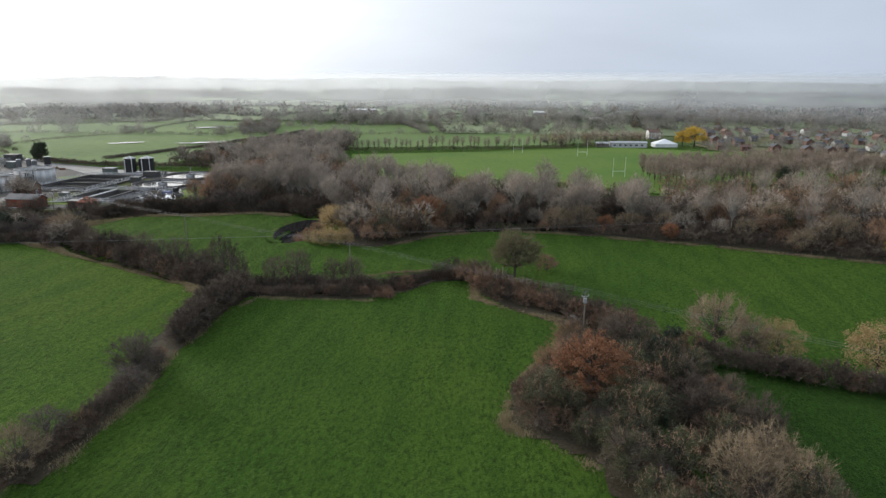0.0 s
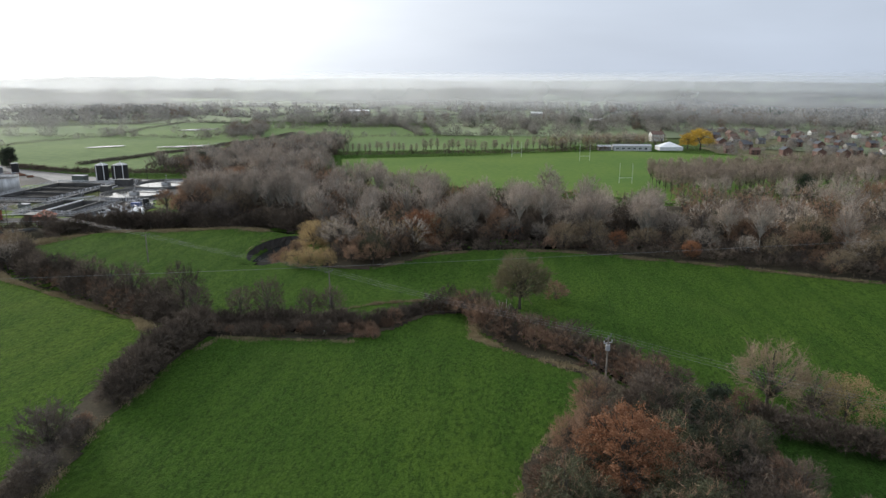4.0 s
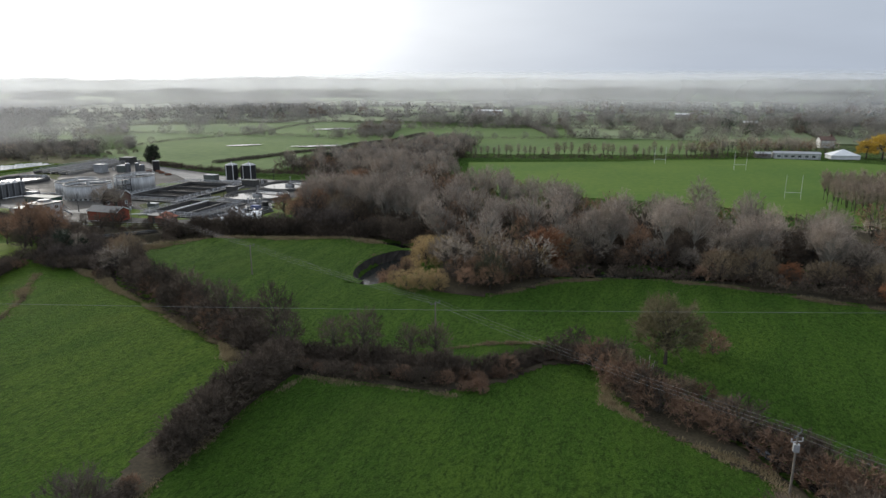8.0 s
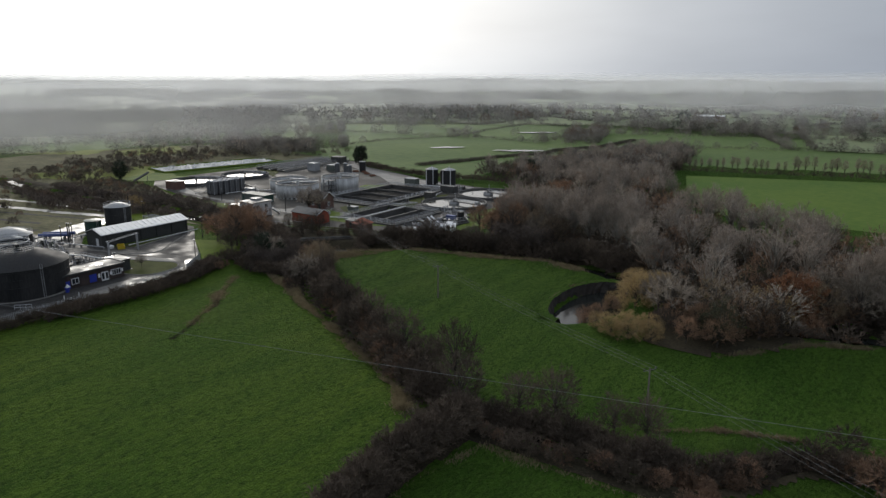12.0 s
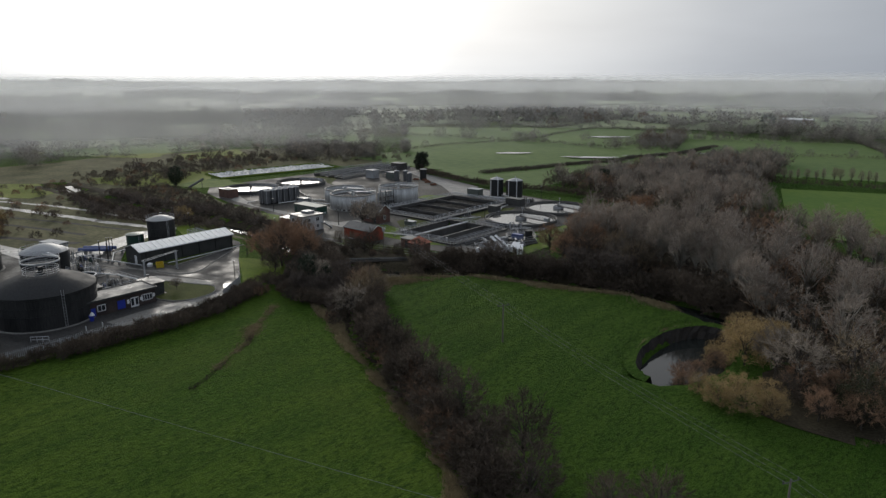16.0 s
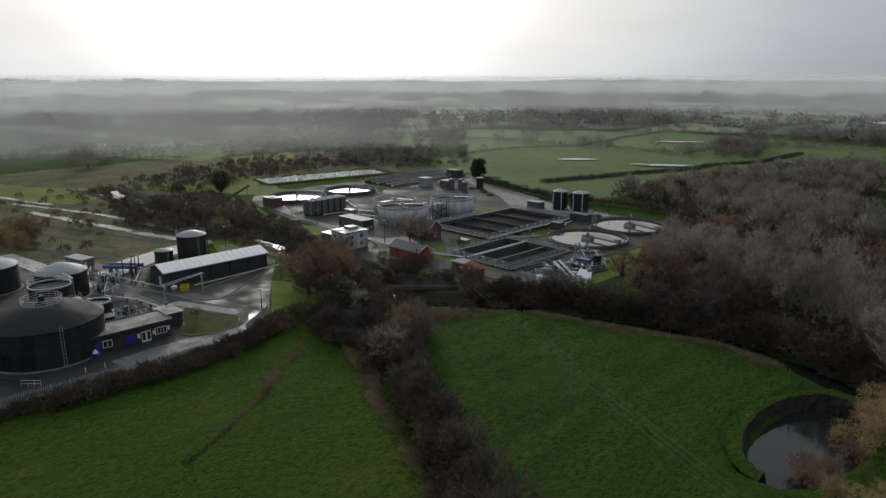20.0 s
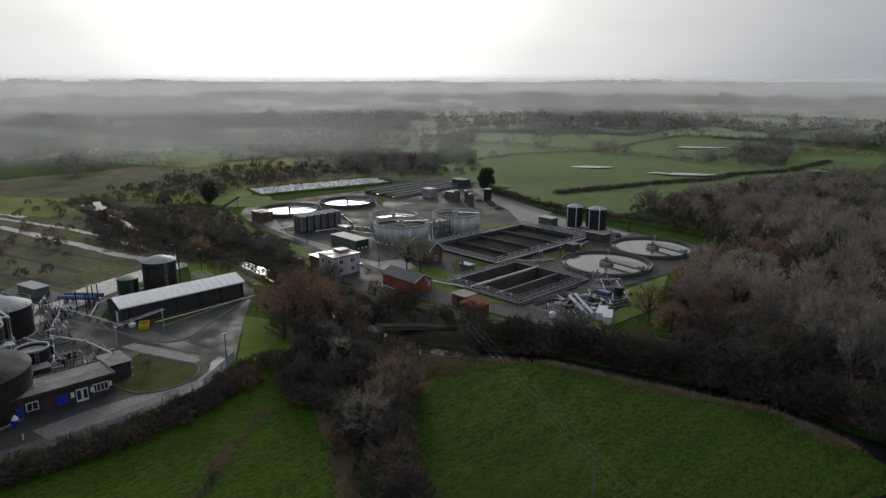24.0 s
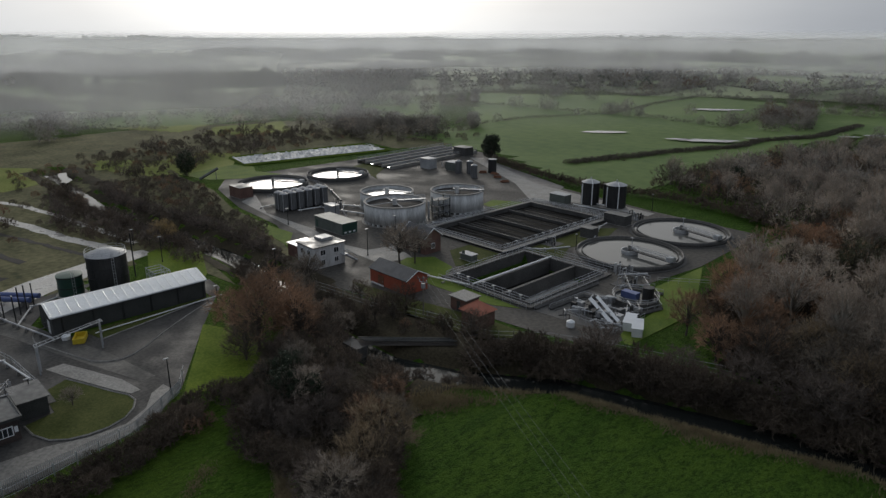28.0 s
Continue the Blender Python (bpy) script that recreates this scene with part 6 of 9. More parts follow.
for k in range(4):
    part("water", Geo().add([(x0, y0 + lane * k, -0.4), (x1, y0 + lane * k, -0.4), (x1, y0 + lane * (k + 1), -0.4), (x0, y0 + lane * (k + 1), -0.4)], [(0, 1, 2, 3)]), WATER_DARK, al, "dark aerated water")
    for j in range(2):
        y = y0 + lane * (k + 0.33 + 0.34 * j)
        part("air_pipe", Geo().pipe([(x0 + 0.5, y, -0.36), (x1 - 0.5, y, -0.36)], 0.1, 5), CONCRETE_DARK, al)
    for j in range(5):
        yy = y0 + lane * (k + 0.12 + 0.18 * j)
        xs = x0 + rng.uniform(0.3, 3)
        part("scum_line", Geo().box(xs, yy, -0.42, xs + rng.uniform(8, 21), yy + rng.uniform(0.1, 0.35), -0.385), CONCRETE_DARK, al, "pale scum streak")
    for j in range(3):
        part("valve", Geo().cyl(x1 + 0.2, y0 + lane * (k + 0.2 + 0.3 * j), 0.7, 1.6, 0.16, n=8).box(x1 - 0.1, y0 + lane * (k + 0.2 + 0.3 * j) - 0.3, 1.5, x1 + 0.5, y0 + lane * (k + 0.2 + 0.3 * j) + 0.3, 1.65), GALV, al)
for b in ((x0 - 1.6, y0 - 1.4, x0 - 0.3, y1 + 1.4), (x1 + 0.3, y0 - 1.4, x1 + 1.9, y1 + 1.4)):
    w = part("walkway", Geo().box(b[0], b[1], 0.45, b[2], b[3], 0.6), CONCRETE, al, "pale concrete walkway")
    for x in (b[0], b[2]):
        part("handrail", Geo().rail([(x, b[1], 0.6), (x, b[3], 0.6)], 1.1, 2.5, 0.05), GALV, w)
for y in (y0 - 0.9, y1 + 0.9):
    w = part("walkway", Geo().box(x0 - 0.3, y - 0.5, 0.45, x1 + 0.3, y + 0.5, 0.6), CONCRETE, al)
    for d in (-0.5, 0.5):
        part("handrail", Geo().rail([(x0, y + d, 0.6), (x1, y + d, 0.6)], 1.1, 2.5, 0.05), GALV, w)
part("main_pipe", Geo().pipe([(x1 + 2.6, y0 - 1, 0.6), (x1 + 2.6, y1, 0.6)], 0.32, 8), BLACK_STEEL, al, "dark pipe along the basin")

# ---------------------------------------------------------------- primary settling lanes
x0, y0, x1, y1 = SETTLE
sl = thing("settling_lanes", "rectangular concrete basin with three long settling lanes", "basin", (0, 0, 0))
for b in ((x0 - 0.4, y0 - 0.4, x1 + 0.4, y0), (x0 - 0.4, y1, x1 + 0.4, y1 + 0.4), (x0 - 0.4, y0, x0, y1), (x1, y0, x1 + 0.4, y1)):
    part("wall", Geo().box(b[0], b[1], -3.0, b[2], b[3], 0.7), CONCRETE_DARK, sl)
bay = (x1 - x0) / 3
for k in range(3):
    part("water", Geo().add([(x0 + bay * k, y0, -2.7), (x0 + bay * (k + 1), y0, -2.7), (x0 + bay * (k + 1), y1, -2.7), (x0 + bay * k, y1, -2.7)], [(0, 1, 2, 3)]),
         WATER_DARK if k < 2 else WET_CONCRETE, sl, "dark settled water" if k < 2 else "drained pale concrete floor")
for k in (1, 2):
    x = x0 + bay * k
    part("partition", Geo().box(x - 0.35, y0, -3.0, x + 0.35, y1, 0.55), CONCRETE_DARK, sl)
    if k == 1:
        part("pipe", Geo().pipe([(x, y0 - 1, 0.85), (x, y1 + 1, 0.85)], 0.2, 6), WHITE_PAINT, sl, "long white-painted pipe")
for k in range(3):
    for j in range(2):
        xx = x0 + bay * (k + 0.3 + 0.4 * j)
        part("valve", Geo().cyl(xx, y0 - 0.2, 0.6, 1.7, 0.13, n=8).ring(xx, y0 - 0.2, 1.6, 1.72, 0.25, 0.35, 12), GALV, sl)
for pts in ([(x0 - 0.9, y0 - 0.9), (x1 + 0.9, y0 - 0.9), (x1 + 0.9, y1 + 0.9), (x0 - 0.9, y1 + 0.9), (x0 - 0.9, y0 - 0.9)], [(x0 + 0.2, y0 + 0.2), (x1 - 0.2, y0 + 0.2), (x1 - 0.2, y1 - 0.2), (x0 + 0.2, y1 - 0.2), (x0 + 0.2, y0 + 0.2)]):
    for a, b in zip(pts, pts[1:]):
        part("handrail", Geo().rail([(*a, 0.5), (*b, 0.5)], 1.1, 2.2, 0.045), GALV, sl)
for a, b in (((x0 - 1.6, y0 - 1.6), (x1 + 1.6, y0 - 0.4)), ((x0 - 1.6, y1 + 0.4), (x1 + 1.6, y1 + 1.6)), ((x1 + 0.4, y0 - 0.4), (x1 + 1.6, y1 + 0.4)), ((x0 - 1.6, y0 - 0.4), (x0 - 0.4, y1 + 0.4))):
    part("walkway", Geo().box(*a, 0.1, *b, 0.5), CONCRETE_DARK, sl)
pl = thing("water_pipe", "white-painted pipe running over the lawn", "pipe")
part("pipe", Geo().pipe([(-169, 213, 0.5), (-156, 213.4, 0.5), (-145.5, 215.5, 0.7)], 0.18, 6), WHITE_PAINT, pl)
for x in (-166, -161, -156, -151):
    part("support", Geo().box(x - 0.15, 213, 0, x + 0.15, 213.8, 0.4), CONCRETE, pl)

# ---------------------------------------------------------------- silos and kiosks
for k in range(6):
    for j in range(2):
        s = thing("silo", "dark grey upright steel silo in a double row", "silo", (-226.3 - 2.9 * j, 221.4 + 2.75 * k, 0), group="double row of silos")
        part("shell", Geo().cyl(0, 0, 0.4, 5.3, 1.25, n=22), GREY_SILO, s, "", False)
        part("roof", Geo().dome(0, 0, 5.3, 1.3, 0.5, 22, 3), GREY_SHEET, s, "", True)
        part("skirt", Geo().cyl(0, 0, 0, 0.4, 1.1, n=16), BLACK_STEEL, s)
        part("pipe", Geo().pipe([(1.0, -0.9, 0.2), (1.0, -0.9, 5.6), (0.2, -0.2, 5.95)], 0.09, 5), GALV, s)
for x, y, r, h in ((-169.7, 293.2, 2.7, 7.0), (-162, 295.2, 3.0, 7.0)):
    s = thing("tower_silo", "black cylindrical tower silo with a pale domed cap", "silo", (x, y, 0), group="pair of tower silos")
    part("shell", Geo().cyl(0, 0, 0.3, h, r, n=32), BLACK_STEEL, s)
    part("base", Geo().cyl(0, 0, 0, 0.3, r + 0.5, n=32), CONCRETE, s)
    part("roof", Geo().dome(0, 0, h, r + 0.08, 0.95, 32, 4), GREY_SHEET, s, "pale grey domed cap", True)
    part("pipe", Geo().pipe([(r * 0.75, -r * 0.75, 0.5), (r * 0.75, -r * 0.75, h), (r * 0.3, -r * 0.3, h + 0.9)], 0.16, 6), WHITE_PAINT, s, "white vertical pipe")
    part("pipe", Geo().pipe([(-r * 0.4, -r * 0.98, 0.5), (-r * 0.4, -r * 0.98, h - 0.4)], 0.16, 6), WHITE_PAINT, s, "white vertical pipe")
    part("vent", Geo().cyl(0, 0, h + 0.8, h + 1.5, 0.18, n=8), GALV, s)
s = thing("pipe_tower", "slim black vessel between the tower silos", "tank", (-166, 296.5, 0))
part("shell", Geo().cyl(0, 0, 0, 6.4, 1.1, n=20), BLACK_STEEL, s)
part("pipe", Geo().pipe([(-3, -3.5, 0.7), (0.6, -3.5, 0.7), (3.5, -3.0, 0.7), (3.5, -3.0, 2.0)], 0.16, 6), WHITE_PAINT, s)


def kiosk(x0, y0, x1, y1, h, wall, roof, label, end=None):
    k = thing("kiosk", label, "kiosk")
    part("body", Geo().box(x0, y0, 0.12, x1, y1, h), wall, k)
    part("roof", Geo().box(x0 - 0.15, y0 - 0.15, h, x1 + 0.15, y1 + 0.15, h + 0.14), roof, k)
    part("plinth", Geo().box(x0 - 0.25, y0 - 0.25, 0, x1 + 0.25, y1 + 0.25, 0.12), CONCRETE, k)
    part("door", Geo().box(x0 + 0.5, y0 - 0.05, 0.2, x0 + 1.5, y0, 2.2), end or wall, k)
    if end:
        part("end_panel", Geo().box(x1, y0 + 0.1, 0.2, x1 + 0.05, y1 - 0.1, h - 0.1), end, k, "dark green end door")
        for d in range(3):
            part("vent", Geo().box(x1 + 0.05, y0 + 0.6 + d * 1.4, 0.5, x1 + 0.1, y0 + 1.3 + d * 1.4, 0.9), WHITE_PAINT, k)
    for d in range(int((x1 - x0) / 1.5)):
        part("rib", Geo().box(x0 + 0.6 + d * 1.5, y0 - 0.06, 0.2, x0 + 0.72 + d * 1.5, y0 - 0.003, h - 0.1), wall, k)
    return k


kiosk(-206.5, 218.8, -194, 223.6, 3.0, GREY_GREEN, GREY_GREEN, "long grey-green plant kiosk with a dark green end", GREEN_STEEL)
kiosk(-180, 286.7, -174.3, 290, 2.8, GREY_GREEN, GREY_SHEET, "grey-green steel plant kiosk near the lanes")
kiosk(-155, 278.5, -148.5, 281.9, 2.7, CONCRETE_DARK, FELT, "flat-roofed grey block kiosk by the settling tank")
kiosk(-151.4, 262.3, -148, 265.3, 2.5, CONCRETE_DARK, FELT, "small flat-roofed grey block kiosk")
kiosk(-262, 326, -255, 331, 3.6, CONCRETE_DARK, FELT, "flat-roofed block control house at the far lanes")
kiosk(-240, 300, -235, 304, 3.2, GREY_GREEN, GREY_SHEET, "grey steel plant box in the far yard")
kiosk(-250, 296, -245, 300, 3.8, GREY_SHEET, GREY_SHEET, "pale grey plant box in the far yard")
kiosk(-256.5, 219.5, -249.5, 224, 3.4, BRICK_BROWN, FELT, "brown brick pump house with white windows")
kiosk(-217, 229, -213, 231.5, 2.6, GREY_SHEET, GREY_SHEET, "pale cabin behind the silos")
kiosk(-160, 227.5, -156.5, 229.5, 1.4, GREY_GREEN, GREY_SHEET, "low grey steel cabinet on the lawn")
for x, y in ((-232, 299), (-228.5, 301.5), (-222, 297)):
    s = thing("vessel", "upright dark pressure vessel in the far yard", "tank", (x, y, 0))
    part("shell", Geo().cyl(0, 0, 0, 4.6, 1.2, n=18), GREY_SILO, s)
    part("roof", Geo().dome(0, 0, 4.6, 1.2, 0.5, 18, 3), GREY_SHEET, s)
s = thing("tank", "black upright tank in the far yard", "tank", (-224, 309, 0))
part("shell", Geo().cyl(0, 0, 0, 5.0, 1.6, n=20), BLACK_STEEL, s)
part("roof", Geo().cyl(0, 0, 5.0, 5.15, 1.7, n=20), GREY_SHEET, s)

# ---------------------------------------------------------------- brick buildings


def window(parent, face, x, y, z, w, h, panes=2):
    """A framed window on a face looking along +x ("x") or -y ("y"), its centre at the foot."""
    fr = part("window", (Geo().box(-w / 2 - 0.08, -0.06, -0.08, w / 2 + 0.08, 0.02, h + 0.08)), WHITE_PAINT, parent, "white-framed window")
    fr.matrix_basis = pose(x, y, z, 0, 0, 90 if face == "x" else 0)
    for k in range(panes):
        a = -w / 2 + w / panes * k + 0.05
        part("pane", Geo().box(a, -0.075, 0.05, a + w / panes - 0.1, -0.063, h - 0.05), GLASS_DARK, fr)
    return fr


def door(parent, face, x, y, z, w, h, mat):
    d = part("door", Geo().box(-w / 2, -0.07, 0, w / 2, 0.0, h), mat, parent)
    d.matrix_basis = pose(x, y, z, 0, 0, 90 if face == "x" else 0)
    part("handle", Geo().box(w / 2 - 0.2, -0.12, h * 0.45, w / 2 - 0.1, -0.07, h * 0.52), GALV, d)
    return d


b = thing("pump_house", "dark brown brick house with a gabled slate roof", "building")
part("wall", Geo().gable_wall(-175.5, 223.4, -167.5, 228.4, 0, 4.0, 1.9), BRICK_BROWN, b)
part("roof", Geo().gable(-175.5, 223.4, -167.5, 228.4, 4.0, 1.9, over=0.25), SLATE, b, "dark slate roof")
for s_ in (-1, 1):
    part("bargeboard", Geo().pipe([(-167.15, 225.9, 6.12), (-167.15, 225.9 + s_ * 2.85, 3.95)], 0.13, 4), WHITE_PAINT, b, "white gable board")
    part("bargeboard", Geo().pipe([(-175.85, 225.9, 6.12), (-175.85, 225.9 + s_ * 2.85, 3.95)], 0.13, 4), WHITE_PAINT, b, "white gable board")
window(b, "x", -167.5, 225.9, 1.2, 1.0, 1.2)
window(b, "y", -173, 223.4, 1.2, 1.0, 1.2)
door(b, "y", -169.6, 223.4, 0, 1.0, 2.1, DARK_CLAD)
b = thing("brick_store", "long bright red brick store with a dark gabled roof", "building")
part("wall", Geo().gable_wall(-162.5, 203.4, -151, 209, 0, 3.1, 1.4), BRICK_RED, b)
part("roof", Geo().gable(-162.5, 203.4, -151, 209, 3.1, 1.4, over=0.3), SLATE, b, "dark wet roof")
for s_ in (-1, 1):
    part("bargeboard", Geo().pipe([(-150.65, 206.2, 4.62), (-150.65, 206.2 + s_ * 3.1, 3.05)], 0.1, 4), WHITE_PAINT, b, "pale gable board")
door(b, "y", -159, 203.4, 0, 1.8, 2.2, RUST)
part("sill", Geo().box(-162, 203.1, 0.0, -158, 203.35, 0.25), WHITE_PAINT, b)
b = thing("brick_hut", "small brown brick hut with a pale flat roof", "building")
part("wall", Geo().box(-140.6, 205.4, 0, -136.6, 208.9, 2.5), BRICK_BROWN, b)
part("roof", Geo().box(-140.9, 205.1, 2.5, -136.3, 209.2, 2.68), CONCRETE, b, "pale flat concrete roof")
door(b, "y", -138.5, 205.4, 0, 0.9, 2.0, DARK_CLAD)
b = thing("brick_hut", "square red brick hut with a hipped red tile roof", "building")
part("wall", Geo().box(-133.8, 201.4, 0, -129.6, 205.5, 3.0), BRICK_BROWN, b)
part("roof", Geo().hip(-133.8, 201.4, -129.6, 205.5, 3.0, 1.75), TILE_RED, b, "hipped red tile roof")
door(b, "y", -131.6, 201.4, 0, 1.0, 2.05, DARK_CLAD)
part("ridge_tile", Geo().pipe([(-134.2, 201.0, 3.03), (-131.7, 203.45, 4.78)], 0.09, 4).pipe([(-129.2, 201.0, 3.03), (-131.7, 203.45, 4.78)], 0.09, 4), TILE_RED, b)
b = thing("control_building", "two-storey white rendered control building with a flat roof", "building")
part("wall", Geo().box(-183, 198.8, 0, -176.2, 206.8, 4.9), WHITE_WALL, b)
part("roof", Geo().box(-183.3, 198.5, 4.9, -175.9, 207.1, 5.15), FELT, b, "wet flat felt roof")
part("roof_hatch", Geo().box(-182.5, 203, 5.15, -179.5, 206, 5.7), GREY_SHEET, b)
for y in (201, 204.5):
    window(b, "x", -176.2, y, 3.0, 1.3, 1.2)
    window(b, "x", -176.2, y, 0.9, 1.0, 1.1)
for x in (-181, -178.3):
    window(b, "y", x, 198.8, 3.0, 1.2, 1.2)
door(b, "y", -179.6, 198.8, 0, 1.0, 2.1, DARK_CLAD)
part("annexe", Geo().box(-190, 200.5, 0, -183.3, 205.5, 3.0), BRICK_BROWN, b)
part("annexe_roof", Geo().box(-190.2, 200.3, 3.0, -183.2, 205.7, 3.15), PALE_SHEET, b)
st = part("stair", Geo().box(-176.2, 205.6, 2.3, -174.9, 206.8, 2.45), GALV, b)
part("flight", Geo().pipe([(-175.5, 206.2, 2.4), (-175.5, 209.6, 0.1)], 0.3, 4), GALV, st)
part("handrail", Geo().rail([(-175.0, 205.6, 2.45), (-175.0, 206.8, 2.45)], 1.0, 1.0, 0.04).pipe([(-175.0, 206.8, 3.4), (-175.0, 209.6, 1.1)], 0.05, 4), GALV, st)

# ---------------------------------------------------------------- screens and skips at the inlet
m = thing("screening_plant", "tangle of steel screening machinery, pipes and hoppers", "machine", (-117, 224, 0))
part("conveyor", Geo().pipe([(-4.4, -1.2, 2.6), (2.6, -4.6, 0.8)], 0.45, 4), WHITE_PAINT, m, "pale sloping conveyor trough")
part("conveyor", Geo().pipe([(-3.6, -0.2, 2.9), (3.2, -3.4, 1.0)], 0.4, 4), WHITE_PAINT, m, "pale sloping conveyor trough")
for k in range(46):
    a, r_ = rng.uniform(-8, 5), rng.uniform(-7.5, 5)
    h_ = rng.uniform(0.8, 2.2)
    part("pipe", Geo().pipe([(a, r_, 0.2), (a, r_, h_), (a + rng.uniform(-2.5, 2.5), r_ + rng.uniform(-2.5, 2.5), h_)], rng.uniform(0.06, 0.16), 5), rng.choice((GALV, GALV, BLACK_STEEL)), m)
for k in range(16):
    a, r_ = rng.uniform(-9, 3), rng.uniform(-6.5, 5)
    part("hopper", Geo().box(a, r_, 0.05, a + rng.uniform(0.6, 1.6), r_ + rng.uniform(0.6, 1.6), rng.uniform(0.7, 1.5)), rng.choice((GREY_SILO, BLACK_STEEL, GREY_SHEET)), m)
part("frame", Geo().rail([(-6.5, -6, 0.1), (4.5, -6.5, 0.1), (4.5, 3, 0.1)], 1.1, 1.6, 0.04), GALV, m)
for x, y, turn in ((-112.6, 221.4, 20), (-110.4, 220.2, 30)):
    s = thing("waste_skip", "white steel waste skip standing on the apron", "skip", (x + 0.4, y, 0), turn=turn)
    g = Geo()
    for a, b_ in (((-0.9, -1.5), (0.9, -1.4)), ((-0.9, 1.4), (0.9, 1.5)), ((-0.9, -1.5), (-0.8, 1.5)), ((0.8, -1.5), (0.9, 1.5))):
        g.box(*a, 0.1, *b_, 1.6)
    part("body", g, WHITE_PAINT, s)
    part("lid", Geo().add([(-1, -1.6, 1.62), (1, -1.6, 1.62), (1, 1.6, 2.3), (-1, 1.6, 2.3), (-1, -1.6, 1.7), (1, -1.6, 1.7), (1, 1.6, 2.38), (-1, 1.6, 2.38)],
                          [(3, 2, 1, 0), (4, 5, 6, 7), (0, 1, 5, 4), (1, 2, 6, 5), (2, 3, 7, 6), (3, 0, 4, 7)]), WHITE_PAINT, s)
s = thing("water_tank", "small white round plastic tank by the hedge", "tank", (-119.8, 214.6, 0))
part("body", Geo().cyl(0, 0, 0, 1.0, 0.75, n=16), WHITE_PAINT, s)
part("lid", Geo().dome(0, 0, 1.0, 0.75, 0.4, 16, 3), WHITE_PAINT, s)
s = thing("inlet_basin", "oval steel-railed inlet basin with blue machinery", "basin", (-118, 233, 0))
part("wall", Geo().ring(0, 0, 0, 1.2, 4.0, 4.3, 28), CONCRETE_DARK, s)
part("handrail", Geo().rail([(4.4 * math.cos(k * 0.5236), 4.4 * math.sin(k * 0.5236), 1.1) for k in range(13)], 1.0, 2.0, 0.045), GALV, s)
part("water", Geo().disc(0, 0, 0.8, 4.0, 28), WATER_TANK, s)
part("machine", Geo().box(-2.6, -1, 0.8, 0.6, 0.6, 2.0), BLUE_GREY, s, "blue-grey machine housing")
part("cylinder", Geo().cyl(1.8, 1.4, 0, 3.2, 1.1, n=18), BLACK_STEEL, s)
for a, b_ in (((-129, 216), (-128.5, 236)), ((-127, 218), (-126.5, 228)), ((-126.5, 228), (-120, 229)), ((-124, 238), (-116, 240)), ((-123, 236), (-119, 242)), ((-127, 243.5), (-114, 228)), ((-123, 244.5), (-112.5, 233)), ((-112.5, 233), (-114, 228))):
    s = thing("railing", "galvanised tube railing beside the basins", "railing")
    part("rail", Geo().rail([(*a, 0.1), (*b_, 0.1)], 1.1, 2.0, 0.045), GALV, s)
    part("channel", Geo().pipe([(*a, 0.3), (*b_, 0.3)], 0.4, 4), CONCRETE_DARK, s)


def pipe_run(pts, label, mat, r=0.14, z=0.55, step=4.0):
    """A pipe carried on low concrete blocks."""
    p_ = thing("ground_pipe", label, "pipe")
    part("pipe", Geo().pipe([(*p, z) for p in pts], r, 6), mat, p_)
    for x, y in along(pts, step):
        part("support", Geo().box(x - 0.2, y - 0.2, 0, x + 0.2, y + 0.2, z - r), CONCRETE, p_)
    for x, y in pts[1:-1]:
        part("flange", Geo().cyl(x, y, z - r * 1.7, z + r * 1.7, r * 1.7, n=8), GALV, p_)


def rail_run(pts, label="galvanised tube railing along a works path", z=0.1):
    r_ = thing("railing", label, "railing")
    part("rail", Geo().rail([(*p, z) for p in pts], 1.1, 2.0, 0.045), GALV, r_)


for pts in ([(-186.5, 231), (-184, 237), (-184.5, 252)], [(-185, 254), (-186, 262), (-184, 268)], [(-206, 229), (-212, 232), (-220, 238)], [(-155, 243), (-155, 268)], [(-147, 246), (-122, 245.5)],
            [(-184, 284), (-160, 284)], [(-244, 226), (-246, 236)], [(-271, 250), (-262, 251), (-248, 249)], [(-153.5, 214.5), (-130, 214.8)], [(-120.5, 246), (-112, 252)], [(-168, 285), (-156, 288)]):
    rail_run(pts)
for pts, mat, r in (([(-205, 236), (-214, 233), (-222, 231), (-223, 224)], WHITE_PAINT, 0.16), ([(-222, 236), (-216, 239), (-214, 240)], GALV, 0.2), ([(-186, 243), (-184, 246), (-184, 256)], GALV, 0.22),
                    ([(-172, 288), (-160, 288.5), (-156, 284)], WHITE_PAINT, 0.15), ([(-248, 250), (-238, 246), (-224, 240)], BLACK_STEEL, 0.25), ([(-234, 218), (-234, 236), (-246, 246)], GALV, 0.16),
                    ([(-154, 243), (-150, 246), (-147, 252)], GALV, 0.18), ([(-147, 262), (-152, 272), (-153, 277)], GALV, 0.18), ([(-128, 243), (-124, 248)], GALV, 0.2)):
    pipe_run(pts, "steel works pipe on low supports", mat, r)
